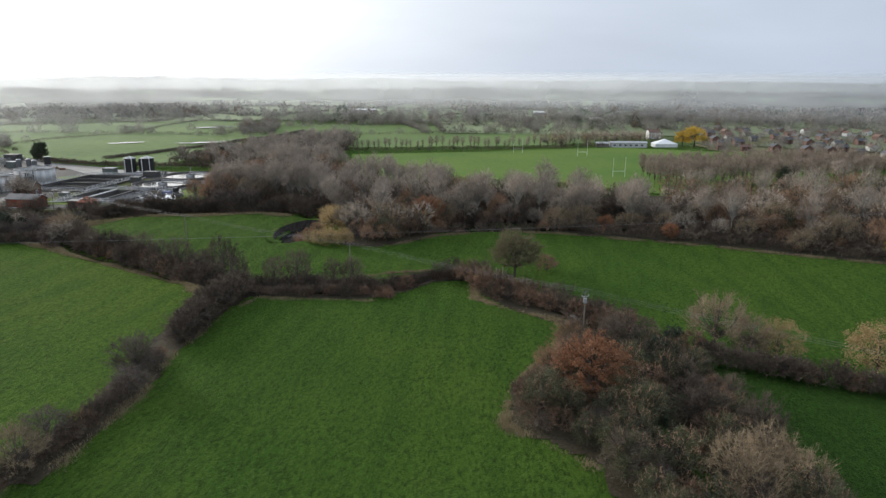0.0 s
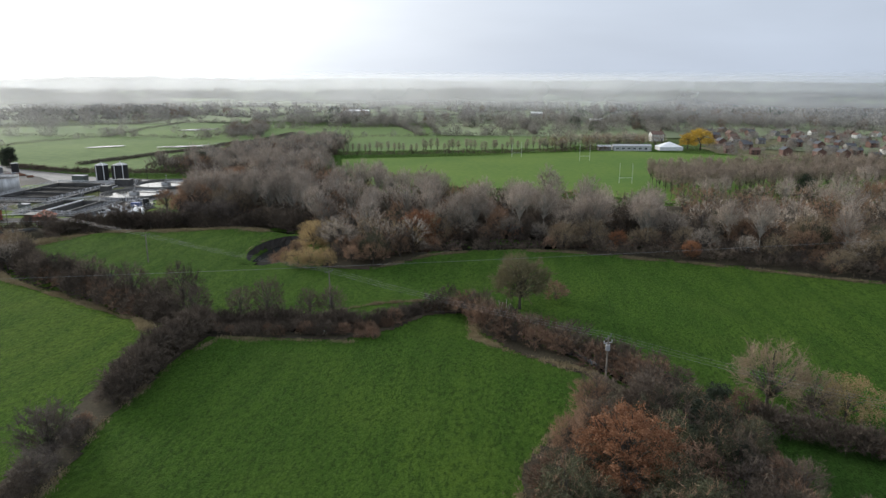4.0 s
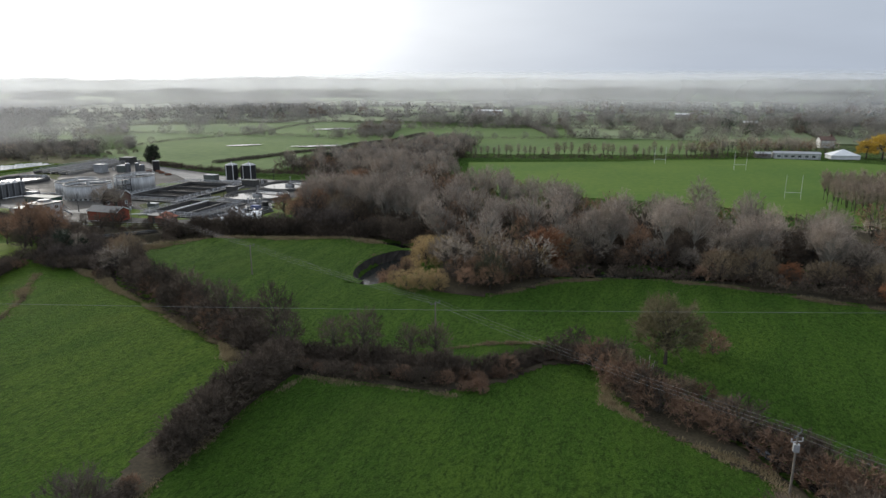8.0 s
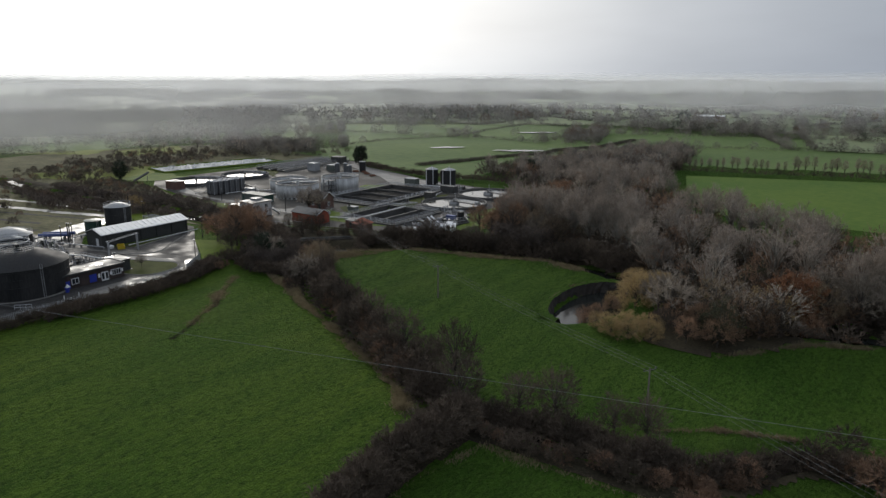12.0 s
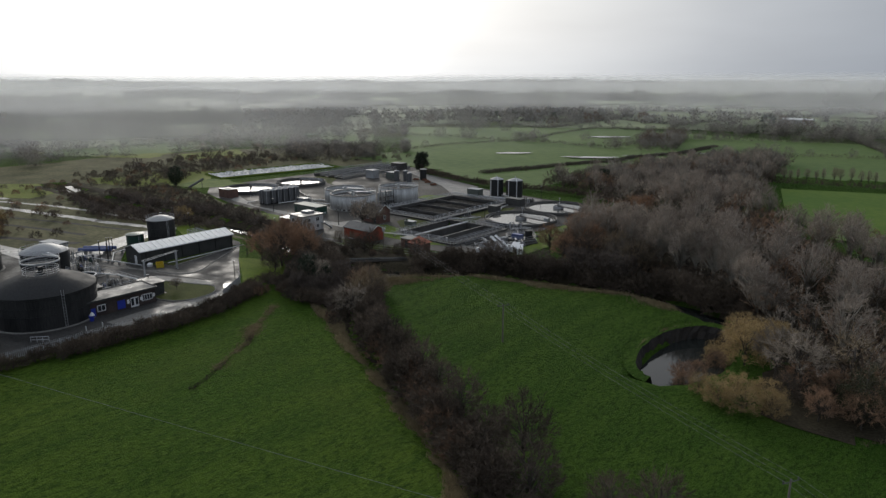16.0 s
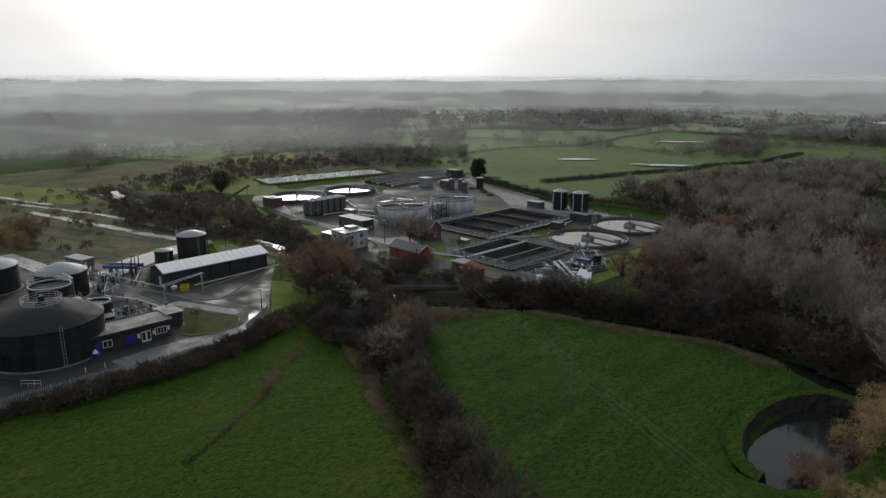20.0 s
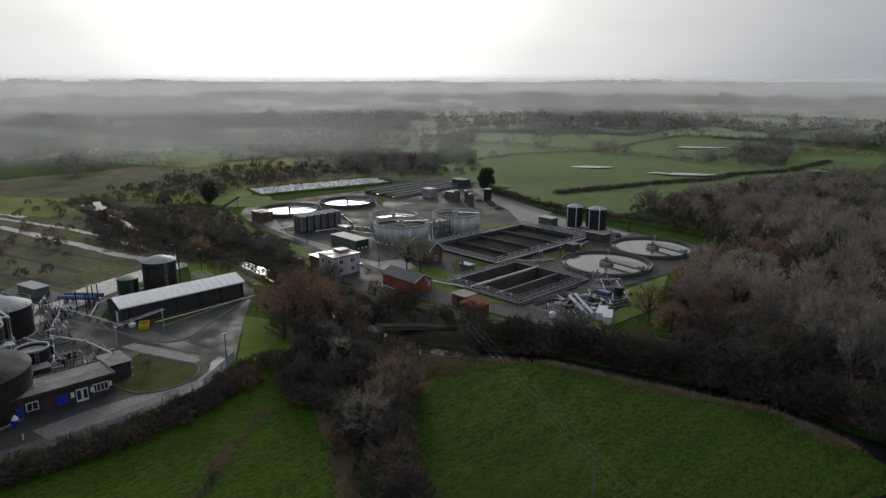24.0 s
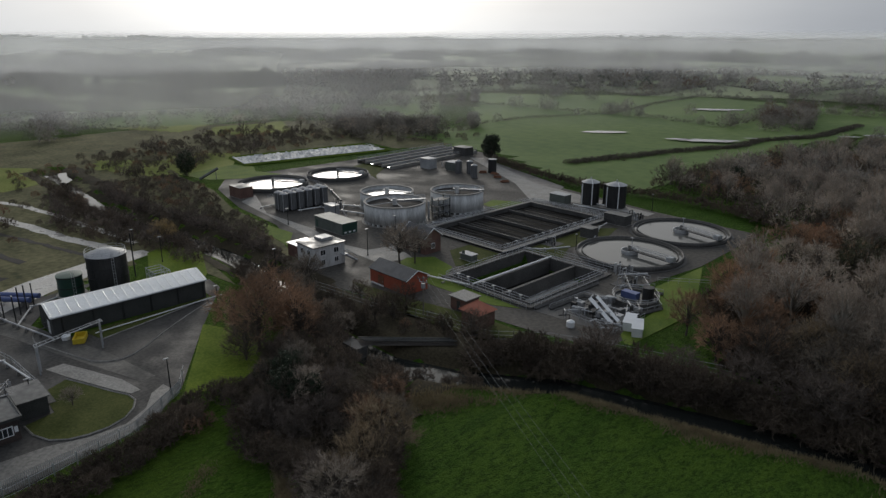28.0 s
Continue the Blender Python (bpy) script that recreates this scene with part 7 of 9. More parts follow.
for x, y, n_ in ((-220.5, 234, 16), (-186, 246, 12), (-232.5, 226, 14), (-152.5, 252, 10), (-124.5, 240, 14), (-129.5, 247, 8), (-151, 288, 10), (-244, 305, 10)):
    s = thing("pipework", "cluster of steel valves and pipes between tanks", "pipework", (x, y, 0))
    part("slab", Geo().box(-2.2, -2.2, 0, 2.2, 2.2, 0.13), CONCRETE_DARK, s)
    for k in range(n_):
        a, b_, h_ = rng.uniform(-2, 2), rng.uniform(-2, 2), rng.uniform(0.6, 2.2)
        d = rng.choice(((rng.uniform(-1.8, 1.8), 0), (0, rng.uniform(-1.8, 1.8))))
        part("pipe", Geo().pipe([(a, b_, 0.1), (a, b_, h_), (a + d[0], b_ + d[1], h_), (a + d[0], b_ + d[1], 0.1)], rng.uniform(0.06, 0.16), 5), rng.choice((GALV, GALV, BLACK_STEEL, GREY_SILO, GREY_SILO)), s)

# ---------------------------------------------------------------- digester site


def ladder(h, x, y):
    g = Geo()
    for d in (-0.22, 0.22):
        g.pipe([(x, y + d, 0.2), (x, y + d, h + 0.9)], 0.035, 4)
    for k in range(int(h / 0.6)):
        g.pipe([(x, y - 0.22, 0.5 + 0.6 * k), (x, y + 0.22, 0.5 + 0.6 * k)], 0.03, 4)
    return g


def round_tank(x, y, r, h, label, shell, roof=None, rise=0.0, ring=False, bands=2, top=0.0, flat=None):
    t = thing("tank", label, "tank", (x, y, 0))
    part("base", Geo().cyl(0, 0, 0, 0.2, r + 0.5, n=40), CONCRETE, t)
    part("shell", Geo().cyl(0, 0, 0.2, h, r, n=48, top=not flat), shell, t, "", False)
    for k in range(bands):
        part("band", Geo().ring(0, 0, h * (0.45 + 0.5 * k / max(1, bands - 1)) - 0.1, h * (0.45 + 0.5 * k / max(1, bands - 1)) + 0.05, r + 0.0, r + 0.1, 48), BLACK_STEEL, t)
    if roof:
        part("roof", Geo().dome(0, 0, h, r + 0.15, rise, 48, 6, top), roof, t, "", False)
    if flat:
        part("rim", Geo().ring(0, 0, h - 0.1, h + 0.2, r - 0.12, r + 0.12, 48), GALV, t, "bright steel rim")
        part("cover", Geo().disc(0, 0, h - 0.5, r - 0.1, 40), flat, t)
    if ring:
        for k in range(3):
            part("rail_ring", Geo().ring(0, 0, h + rise + 0.25 + 0.42 * k, h + rise + 0.31 + 0.42 * k, top + 0.55, top + 0.62, 32), GALV, t, "round roof railing")
        for k in range(10):
            a = k * 0.6283
            part("rail_post", Geo().pipe([((top + 0.58) * math.cos(a), (top + 0.58) * math.sin(a), h + rise - 0.4), ((top + 0.58) * math.cos(a), (top + 0.58) * math.sin(a), h + rise + 1.15)], 0.045, 4), GALV, t)
        part("mixer", Geo().cyl(0, 0, h + rise - 0.1, h + rise + 1.3, 0.45, n=12).box(-1.2, -0.3, h + rise, 1.2, 0.3, h + rise + 0.3), BLACK_STEEL, t)
    part("ladder", ladder(h, r + 0.15, 0.0), GALV, t)
    return t


round_tank(-155.2, 117, 9.4, 6.6, "large black round digester tank with a conical roof", BLACK_STEEL, DOME_DARK, 2.6, True, 3, 2.6)
round_tank(-172, 122.6, 3.8, 7.6, "black round tank open at the top, bright rim", BLACK_STEEL, flat=DARK_CLAD)
round_tank(-188.2, 129.1, 5.2, 6.0, "black round tank with a pale grey domed roof", BLACK_STEEL, GREY_SHEET, 1.8, False, 2, 0.4)
round_tank(-166.5, 129.2, 2.5, 3.8, "small black round tank with fittings on top", BLACK_STEEL, flat=GREY_SHEET)
round_tank(-194.4, 162.3, 3.7, 7.9, "tall black round tank with a pale grey domed roof", BLACK_STEEL, GREY_SHEET, 1.1, False, 3, 0.4)
round_tank(-197.6, 156, 2.3, 4.2, "dark green round tank beside the shed", GREEN_STEEL, GREEN_STEEL, 0.3, False, 2, 0.3)
round_tank(-205, 118, 6.5, 6.0, "black round tank at the yard's end", BLACK_STEEL, GREY_SHEET, 1.8, False, 2, 0.6)
for x, y, r, h, n_ in ((-188.2, 129.1, 5.2, 6.0, 16), (-194.4, 162.3, 3.7, 7.9, 14), (-172, 122.6, 3.8, 7.8, 14)):
    rr = thing("tank_railing", "thin galvanised railing round a tank's rim", "railing", (x, y, 0))
    part("rail", Geo().rail([((r + 0.05) * math.cos(k * 2 * math.pi / n_), (r + 0.05) * math.sin(k * 2 * math.pi / n_), h) for k in range(n_ + 1)], 1.0, 3.0, 0.035), GALV, rr)
fg = thing("flare_pipe", "slim dark vent stack behind the tall tank", "pipe", (-199.5, 169, 0))
part("pipe", Geo().cyl(0, 0, 0, 9.6, 0.14, n=8), BLACK_STEEL, fg)
# lattice of pipes beside the tall tank
pp = thing("pipe_rack", "open steel pipe rack beside the tall tank", "pipework", (-189, 168.5, 0))
for i in range(4):
    for j in range(2):
        part("post", Geo().pipe([(i * 1.6 - 2.4, j * 3, 0), (i * 1.6 - 2.4, j * 3, 4.2)], 0.08, 4), GALV, pp)
for z in (1.6, 2.9, 4.1):
    for j in range(2):
        part("beam", Geo().pipe([(-2.4, j * 3, z), (2.4, j * 3, z)], 0.08, 4), GALV, pp)
    for i in range(4):
        part("cross_beam", Geo().pipe([(i * 1.6 - 2.4, 0, z), (i * 1.6 - 2.4, 3, z)], 0.07, 4), GALV, pp)
for k in range(4):
    part("brace", Geo().pipe([(-2.4 + 1.2 * k, 0, 0.2), (-1.2 + 1.2 * k, 0, 4.0)], 0.05, 4), GALV, pp)

# long shed
b = thing("shed", "long low shed with a pale sheet roof and dark walls", "building")
part("wall", Geo().gable_wall(-185.6, 147.6, -177.8, 174.6, 0, 3.7, 1.25, "y"), DARK_CLAD, b, "dark cladding")
part("roof", Geo().gable(-185.6, 147.6, -177.8, 174.6, 3.7, 1.25, "y", over=0.35), PALE_SHEET, b, "pale profiled sheet roof")
g = Geo()
for k in range(18):
    y = 147.6 + k * 1.58
    g.pipe([(-177.6, y, 3.84), (-181.7, y, 5.13)], 0.05, 3)
part("seam", g, PALE_SHEET, b)
door(b, "y", -180.2, 147.6, 0, 1.2, 2.4, WHITE_PAINT)
door(b, "y", -183.6, 147.6, 0, 1.6, 2.4, DARK_CLAD)
for k in range(6):
    part("post", Geo().box(-177.9, 149 + 5 * k, 0, -177.68, 149.2 + 5 * k, 3.6), BLACK_STEEL, b)
part("gutter", Geo().pipe([(-177.4, 147.3, 3.55), (-177.4, 174.9, 3.55)], 0.09, 5), GALV, b)
gp = thing("ground_pipe", "long pale pipe on the ground beside the shed", "pipe")
part("pipe", Geo().pipe([(-174.2, 153, 0.35), (-175, 164, 0.35), (-176.2, 177, 0.35)], 0.12, 5), WHITE_PAINT, gp)
for k in range(5):
    part("support", Geo().box(-174.6 - 0.4 * k, 154 + 5 * k, 0.05, -174.2 - 0.4 * k, 154.3 + 5 * k, 0.3), CONCRETE, gp)
# pipe gantry over the yard road
ga = thing("pipe_gantry", "tall galvanised pipe gantry crossing the yard road", "gantry")
for x, y in ((-169.2, 152.6), (-168.0, 152.2), (-165.8, 142.6), (-164.6, 142.2)):
    part("post", Geo().box(x - 0.1, y - 0.1, 0, x + 0.1, y + 0.1, 4.6), GALV, ga)
for d in (0, 0.5, 1.0):
    part("pipe", Geo().pipe([(-169.2 + d, 152.8, 4.6), (-165.8 + d, 142.2, 4.6 - 0.35 * (d == 0.5))], 0.05, 5), GALV, ga)
for k in range(7):
    u = k / 6
    part("rung", Geo().pipe([(-169.2 + 3.4 * u, 152.8 - 10.6 * u, 4.5), (-168.2 + 3.4 * u, 152.8 - 10.6 * u, 4.5)], 0.06, 4), GALV, ga)
for z in (1.2, 2.4, 3.6):
    part("brace", Geo().pipe([(-169.2, 152.6, z), (-168, 152.2, z + 0.8)], 0.05, 4).pipe([(-165.8, 142.6, z), (-164.6, 142.2, z + 0.8)], 0.05, 4), GALV, ga)
s = thing("waste_skip", "yellow open waste skip in front of the shed", "skip", (-173.5, 150.4, 0), turn=-25)
g = Geo()
for a, b_ in (((-1.6, -0.9), (1.6, -0.8)), ((-1.6, 0.8), (1.6, 0.9)), ((-1.6, -0.8), (-1.5, 0.8)), ((1.5, -0.8), (1.6, 0.8)), ((-1.5, -0.8), (1.5, 0.8))):
    g.box(*a, 0.1, *b_, 1.0 if a[1] != -0.8 or b_[0] - a[0] < 1 else 0.25)
part("body", g, YELLOW_PAINT, s)
part("lift_bar", Geo().pipe([(-1.2, -1.0, 0.7), (1.2, -1.0, 0.7)], 0.06, 5), YELLOW_PAINT, s)
s = thing("bulk_bag", "white bulk bag on the ground by the shed", "bag", (-175.6, 148.8, 0))
part("body", Geo().cyl(0, 0, 0, 0.7, 0.65, 0.75, n=12).dome(0, 0, 0.7, 0.75, 0.35, 12, 3), WHITE_PAINT, s)
# blue gas holder bags and pipework by the track
for k, (x, y) in enumerate(((-199.5, 145.5), (-200.8, 147.4))):
    s = thing("pressure_vessel", "long blue horizontal pressure vessel on cradles", "tank", (x, y, 0), turn=42)
    part("shell", Geo().pipe([(-4.4, 0, 1.3), (-4.0, 0, 1.3), (4.0, 0, 1.3), (4.4, 0, 1.3)], 0.5, 14), BLUE_GREY, s)
    for d in (-2.6, 2.6):
        part("cradle", Geo().box(d - 0.2, -0.7, 0, d + 0.2, 0.7, 0.75), CONCRETE, s)
for cx, cy, n_, lab in ((-193.5, 140.5, 18, "dense cluster of steel pumps and pipes on a slab"), (-164.3, 134.2, 14, "pumps and pipework beside the small tank"), (-177, 129.5, 16, "pipework between the black tanks"),
                        (-157.8, 138.6, 10, "pipework on the low block roof"), (-186, 137, 10, "pipes and valves by the domed tank")):
    s = thing("pipework", lab, "pipework", (cx, cy, 0))
    part("slab", Geo().box(-3.4, -3.0, 0, 3.4, 3.0, 0.15), CONCRETE_DARK, s)
    for k in range(n_):
        a, r_, h_ = rng.uniform(-3, 3), rng.uniform(-2.6, 2.6), rng.uniform(0.5, 1.9)
        d = rng.choice(((rng.uniform(-2.5, 2.5), 0), (0, rng.uniform(-2.5, 2.5))))
        part("pipe", Geo().pipe([(a, r_, 0.15), (a, r_, h_), (a + d[0], r_ + d[1], h_), (a + d[0], r_ + d[1], 0.15)], rng.uniform(0.05, 0.14), 5), rng.choice((GALV, GALV, BLACK_STEEL, GREY_SILO)), s)
    for k in range(4):
        a, r_ = rng.uniform(-3, 2), rng.uniform(-2.6, 1.8)
        part("pump", Geo().box(a, r_, 0.15, a + 0.9, r_ + 0.6, 0.9).cyl(a + 0.45, r_ + 0.3, 0.9, 1.3, 0.2, n=8), rng.choice((BLUE_GREY, BLACK_STEEL, GREEN_STEEL)), s)
for x, y, h_ in ((-189.5, 144.5, 5.0), (-192.8, 146, 5.5), (-194.6, 147.4, 5.0), (-196.5, 149, 4.5), (-190.5, 143, 5.5)):
    s = thing("steel_post", "tall thin steel post in the pipe yard", "post", (x, y, 0))
    part("post", Geo().cyl(0, 0, 0, h_, 0.12, n=8), BLACK_STEEL, s)
    part("cap", Geo().box(-0.25, -0.1, h_, 0.25, 0.1, h_ + 0.1), GALV, s)
s = thing("sludge_press", "grey steel sludge press on a dark slab", "machine", (-213, 140, 0), turn=15)
part("slab", Geo().box(-9, -3.5, 0, 9, 3.5, 0.3), BLACK_STEEL, s)
part("body", Geo().box(-3.5, -1.6, 0.3, 4.0, 1.6, 2.4), GREY_GREEN, s)
part("roof", Geo().box(-3.7, -1.8, 2.4, 4.2, 1.8, 2.55), GREY_SHEET, s)
for k in range(4):
    part("strut", Geo().pipe([(-8 + 2 * k, -3.2, 0.3), (-7 + 2 * k, -3.2, 1.6)], 0.08, 4), GALV, s)
s = thing("overhead_pipe", "white angled pipe between two tanks", "pipe")
part("pipe", Geo().pipe([(-183, 128, 6.6), (-178.5, 128.6, 6.4), (-175.6, 124.4, 8.2)], 0.18, 6), WHITE_PAINT, s)
part("bracket", Geo().pipe([(-178.5, 128.6, 6.4), (-178.5, 128.6, 0.2)], 0.1, 5), GALV, s)

# office
o = thing("site_office", "single-storey dark brick office with a wet flat roof", "building")
part("wall", Geo().box(-153.6, 122, 0, -147.4, 135.8, 3.1), BRICK_DARK, o, "dark brick")
part("roof", Geo().box(-154.0, 121.6, 3.1, -147.0, 136.2, 3.35), FELT, o, "wet flat felt roof with puddles")
g = Geo()
for a, b_ in (((-154.05, 121.55), (-146.95, 121.75)), ((-154.05, 136.05), (-146.95, 136.25)), ((-154.05, 121.75), (-153.85, 136.05)), ((-147.15, 121.75), (-146.95, 136.05))):
    g.box(*a, 3.1, *b_, 3.48)
part("parapet", g, DARK_CLAD, o)
for x, y, rx, ry in ((-150.3, 124.6, 1.25, 1.5), (-150.8, 128.6, 0.7, 1.7), (-150.4, 131.6, 0.6, 1.1)):
    part("puddle", Geo().add([(x + rx * math.cos(k * 0.393) * rng.uniform(0.7, 1.1), y + ry * math.sin(k * 0.393) * rng.uniform(0.7, 1.1), 3.356) for k in range(16)], [tuple(range(16))]), WATER_TANK, o, "shallow bright rain puddle")
window(o, "x", -147.4, 133.9, 1.0, 2.2, 1.2, 4)
window(o, "x", -147.4, 124.4, 1.0, 1.5, 1.2, 2)
d = door(o, "x", -147.4, 131.2, 0.1, 1.7, 2.1, WHITE_PAINT)
for k in (-0.45, 0.45):
    part("pane", Geo().box(k - 0.28, -0.09, 0.4, k + 0.28, -0.072, 1.9), GLASS_DARK, d)
part("sign", Geo().box(-147.38, 132.4, 1.2, -147.32, 133.0, 1.9), WHITE_PAINT, o)
part("sign", Geo().box(-147.38, 129.6, 1.1, -147.32, 130.1, 2.0), WHITE_PAINT, o)
part("sign", Geo().box(-147.38, 135.2, 1.3, -147.32, 135.6, 2.1), WHITE_PAINT, o)
part("blue_panel", Geo().box(-147.38, 127.6, 0.4, -147.3, 129.2, 2.2), BLUE_PAINT, o, "blue door panel")
part("blue_panel", Geo().box(-147.38, 122.3, 0.2, -147.3, 123.2, 1.9), BLUE_PAINT, o, "blue door panel")
s = thing("low_block", "low dark flat-roofed block beside the office", "building")
part("wall", Geo().box(-157.5, 136.8, 0, -152, 140.2, 2.6), DARK_CLAD, s)
part("roof", Geo().box(-157.8, 136.5, 2.6, -151.7, 140.5, 2.75), FELT, s)
s = thing("recycling_bin", "blue wheeled bin with white sacks beside the office", "bin", (-145.6, 121.6, 0))
part("body", Geo().cyl(0, 0, 0, 1.1, 0.4, 0.5, n=8), BLUE_PAINT, s)
part("lid", Geo().cyl(0, 0, 1.1, 1.2, 0.55, n=8), BLUE_PAINT, s)
part("sack", Geo().dome(0.1, 0.1, 1.2, 0.5, 0.7, 10, 3), WHITE_PAINT, s)
s = thing("flat_store", "small dark store roof near the tank", "building", (-160.8, 128.5, 0))
part("wall", Geo().box(-1.2, -1.5, 0, 1.2, 1.5, 2.2), DARK_CLAD, s)
part("roof", Geo().box(-1.4, -1.8, 2.2, 1.4, 1.8, 2.35), FELT, s)
s = thing("covered_tank", "low wide dark covered tank by the fence", "tank", (-147.5, 97.5, 0))
part("shell", Geo().cyl(0, 0, 0, 2.2, 8.0, n=40), BLACK_STEEL, s)
part("cover", Geo().dome(0, 0, 2.2, 8.0, 2.4, 40, 6), BLACK_STEEL, s, "taut dark membrane cover", True)
# pipes and rails that fill the spaces between the tanks
for x, y, n_ in ((-171, 131.5, 16), (-161.5, 133.5, 12), (-181, 124.5, 12), (-178, 136, 14), (-199, 138, 12), (-168, 118, 8)):
    s = thing("pipework", "dense steel pipes and valves between dark tanks", "pipework", (x, y, 0))
    part("slab", Geo().box(-2.6, -2.4, 0, 2.6, 2.4, 0.14), CONCRETE_DARK, s)
    for k in range(n_):
        a, b_, h_ = rng.uniform(-2.4, 2.4), rng.uniform(-2.2, 2.2), rng.uniform(0.6, 2.6)
        d = rng.choice(((rng.uniform(-2.2, 2.2), 0), (0, rng.uniform(-2.2, 2.2))))
        part("pipe", Geo().pipe([(a, b_, 0.1), (a, b_, h_), (a + d[0], b_ + d[1], h_), (a + d[0], b_ + d[1], 0.1)], rng.uniform(0.06, 0.17), 5), rng.choice((GALV, GALV, BLACK_STEEL, GREY_SILO)), s)
for pts in ([(-158, 127), (-158, 134), (-164, 138)], [(-160, 141), (-172, 140), (-184, 137)], [(-168, 127), (-174, 130), (-176, 136)], [(-182, 135.5), (-190, 139), (-198, 142)], [(-196, 136), (-207, 141)], [(-163, 129), (-163, 138)]):
    rail_run(pts, "galvanised tube railing among the tanks")
for pts, mat in (([(-163, 140.5), (-172, 139), (-180, 135)], WHITE_PAINT), ([(-186, 144), (-194, 148), (-196, 153)], GALV), ([(-160, 130), (-160, 138)], GALV), ([(-176, 147), (-190, 143), (-199, 141)], GALV), ([(-166, 132), (-174, 134), (-182, 131)], WHITE_PAINT)):
    pipe_run(pts, "pale steel pipe on low supports in the tank yard", mat, 0.15, 0.7)
s = thing("access_platform", "galvanised access platform and stair beside a tank", "platform", (-169.5, 126, 0))
part("deck", Geo().box(-1.2, -1.2, 4.4, 1.2, 1.2, 4.52), GALV, s)
for a in (-1.1, 1.1):
    for b_ in (-1.1, 1.1):
        part("post", Geo().cyl(a, b_, 0, 4.4, 0.08, n=6), GALV, s)
part("handrail", Geo().rail([(-1.2, -1.2, 4.5), (1.2, -1.2, 4.5), (1.2, 1.2, 4.5), (-1.2, 1.2, 4.5)], 1.1, 1.2, 0.04), GALV, s)
part("flight", Geo().pipe([(1.2, 0.4, 4.4), (5.6, 0.4, 0.1)], 0.09, 4).pipe([(1.2, -0.4, 4.4), (5.6, -0.4, 0.1)], 0.09, 4), GALV, s)
# barrier, posts and lamps
s = thing("barrier", "pale steel safety barrier at the tank's foot", "barrier", (-142.5, 109.5, 0), turn=45)
part("rail", Geo().rail([(0, 0, 0), (3.2, 0, 0)], 1.1, 1.1, 0.06), GALV, s)
for x, y in ((-140.8, 118.5), (-140.6, 121.5)):
    s = thing("bollard", "short white bollard by the road", "bollard", (x, y, 0))
    part("post", Geo().cyl(0, 0, 0.05, 0.95, 0.09, n=8), WHITE_PAINT, s)
    part("cap", Geo().dome(0, 0, 0.95, 0.09, 0.06, 8, 2), WHITE_PAINT, s)


def lamp(x, y, h, label="slim steel yard lamp post"):
    s = thing("lamp_post", label, "lamp post", (x, y, 0))
    part("post", Geo().cyl(0, 0, 0, h, 0.11, 0.07, n=8), BLACK_STEEL, s)
    part("head", Geo().box(-0.1, -0.5, h, 0.1, 0.25, h + 0.12), GALV, s)
    part("base", Geo().cyl(0, 0, 0, 0.5, 0.16, n=8), BLACK_STEEL, s)


for x, y, h in ((-145.6, 154.2, 5.5), (-167, 172, 6), (-176.5, 213.5, 6.5), (-182, 192.5, 5), (-213, 214.5, 4.5), (-185.5, 229.5, 5), (-207, 226, 5), (-117.5, 299, 5.5), (-152, 299, 5), (-145.3, 252, 4), (-157, 139.2, 3.5), (-205, 177, 6), (-222.6, 177, 4)):
    lamp(x, y, h)
# palisade fence along the road
fence = thing("palisade_fence", "grey steel palisade fence along the access road", "fence", kind="")
fl = [(-136.0, 90), (-135.6, 117), (-135.1, 132), (-138.6, 146.6), (-145.0, 155.2), (-150, 158)]
PALE = Geo().box(-0.03, -0.035, 0.05, 0.03, 0.035, 1.75).add([(-0.03, -0.035, 1.75), (0.03, -0.035, 1.75), (0.03, 0.035, 1.75), (-0.03, 0.035, 1.75), (0, 0, 1.95)], [(0, 1, 4), (1, 2, 4), (2, 3, 4), (3, 0, 4)]).mesh("pale")
PALE.materials.append(GALV)
near_pales = along([(-136.3, 131), (-138.6, 146.6), (-145.0, 155.2)], 0.22)
for x, y in near_pales[:130]:
    p = new("pale", PALE)
    p.parent = fence
    p.matrix_basis = pose(x, y, 0)
g = Geo()
for x, y in along([(-136.0, 90), (-135.6, 117), (-135.1, 131)], 0.3):
    g.box(x - 0.03, y - 0.03, 0.05, x + 0.03, y + 0.03, 1.9)
tagged(part("far_pale", g, GALV, fence), kind="stuff")
for a, b_ in zip(fl, fl[1:]):
    for z in (0.5, 1.5):
        part("rail", Geo().pipe([(*a, z), (*b_, z)], 0.035, 4), GALV, fence)
for x, y in along(fl, 2.75):
    part("post", Geo().box(x - 0.06, y - 0.06, 0, x + 0.06, y + 0.06, 1.8), GALV, fence)
fence2 = thing("mesh_fence", "grey mesh fence between the works and the river", "fence")
f2 = [(-166, 192.5), (-150, 195), (-136, 199), (-126, 200), (-118, 207), (-107, 211.5), (-92, 216.5)]
for a, b_ in zip(f2, f2[1:]):
    for z in (0.4, 1.1, 1.8):
        part("rail", Geo().pipe([(*a, z), (*b_, z)], 0.03, 4), GALV, fence2)
for x, y in along(f2, 2.5):
    part("post", Geo().cyl(x, y, 0, 2.0, 0.06, n=6), CONCRETE, fence2)

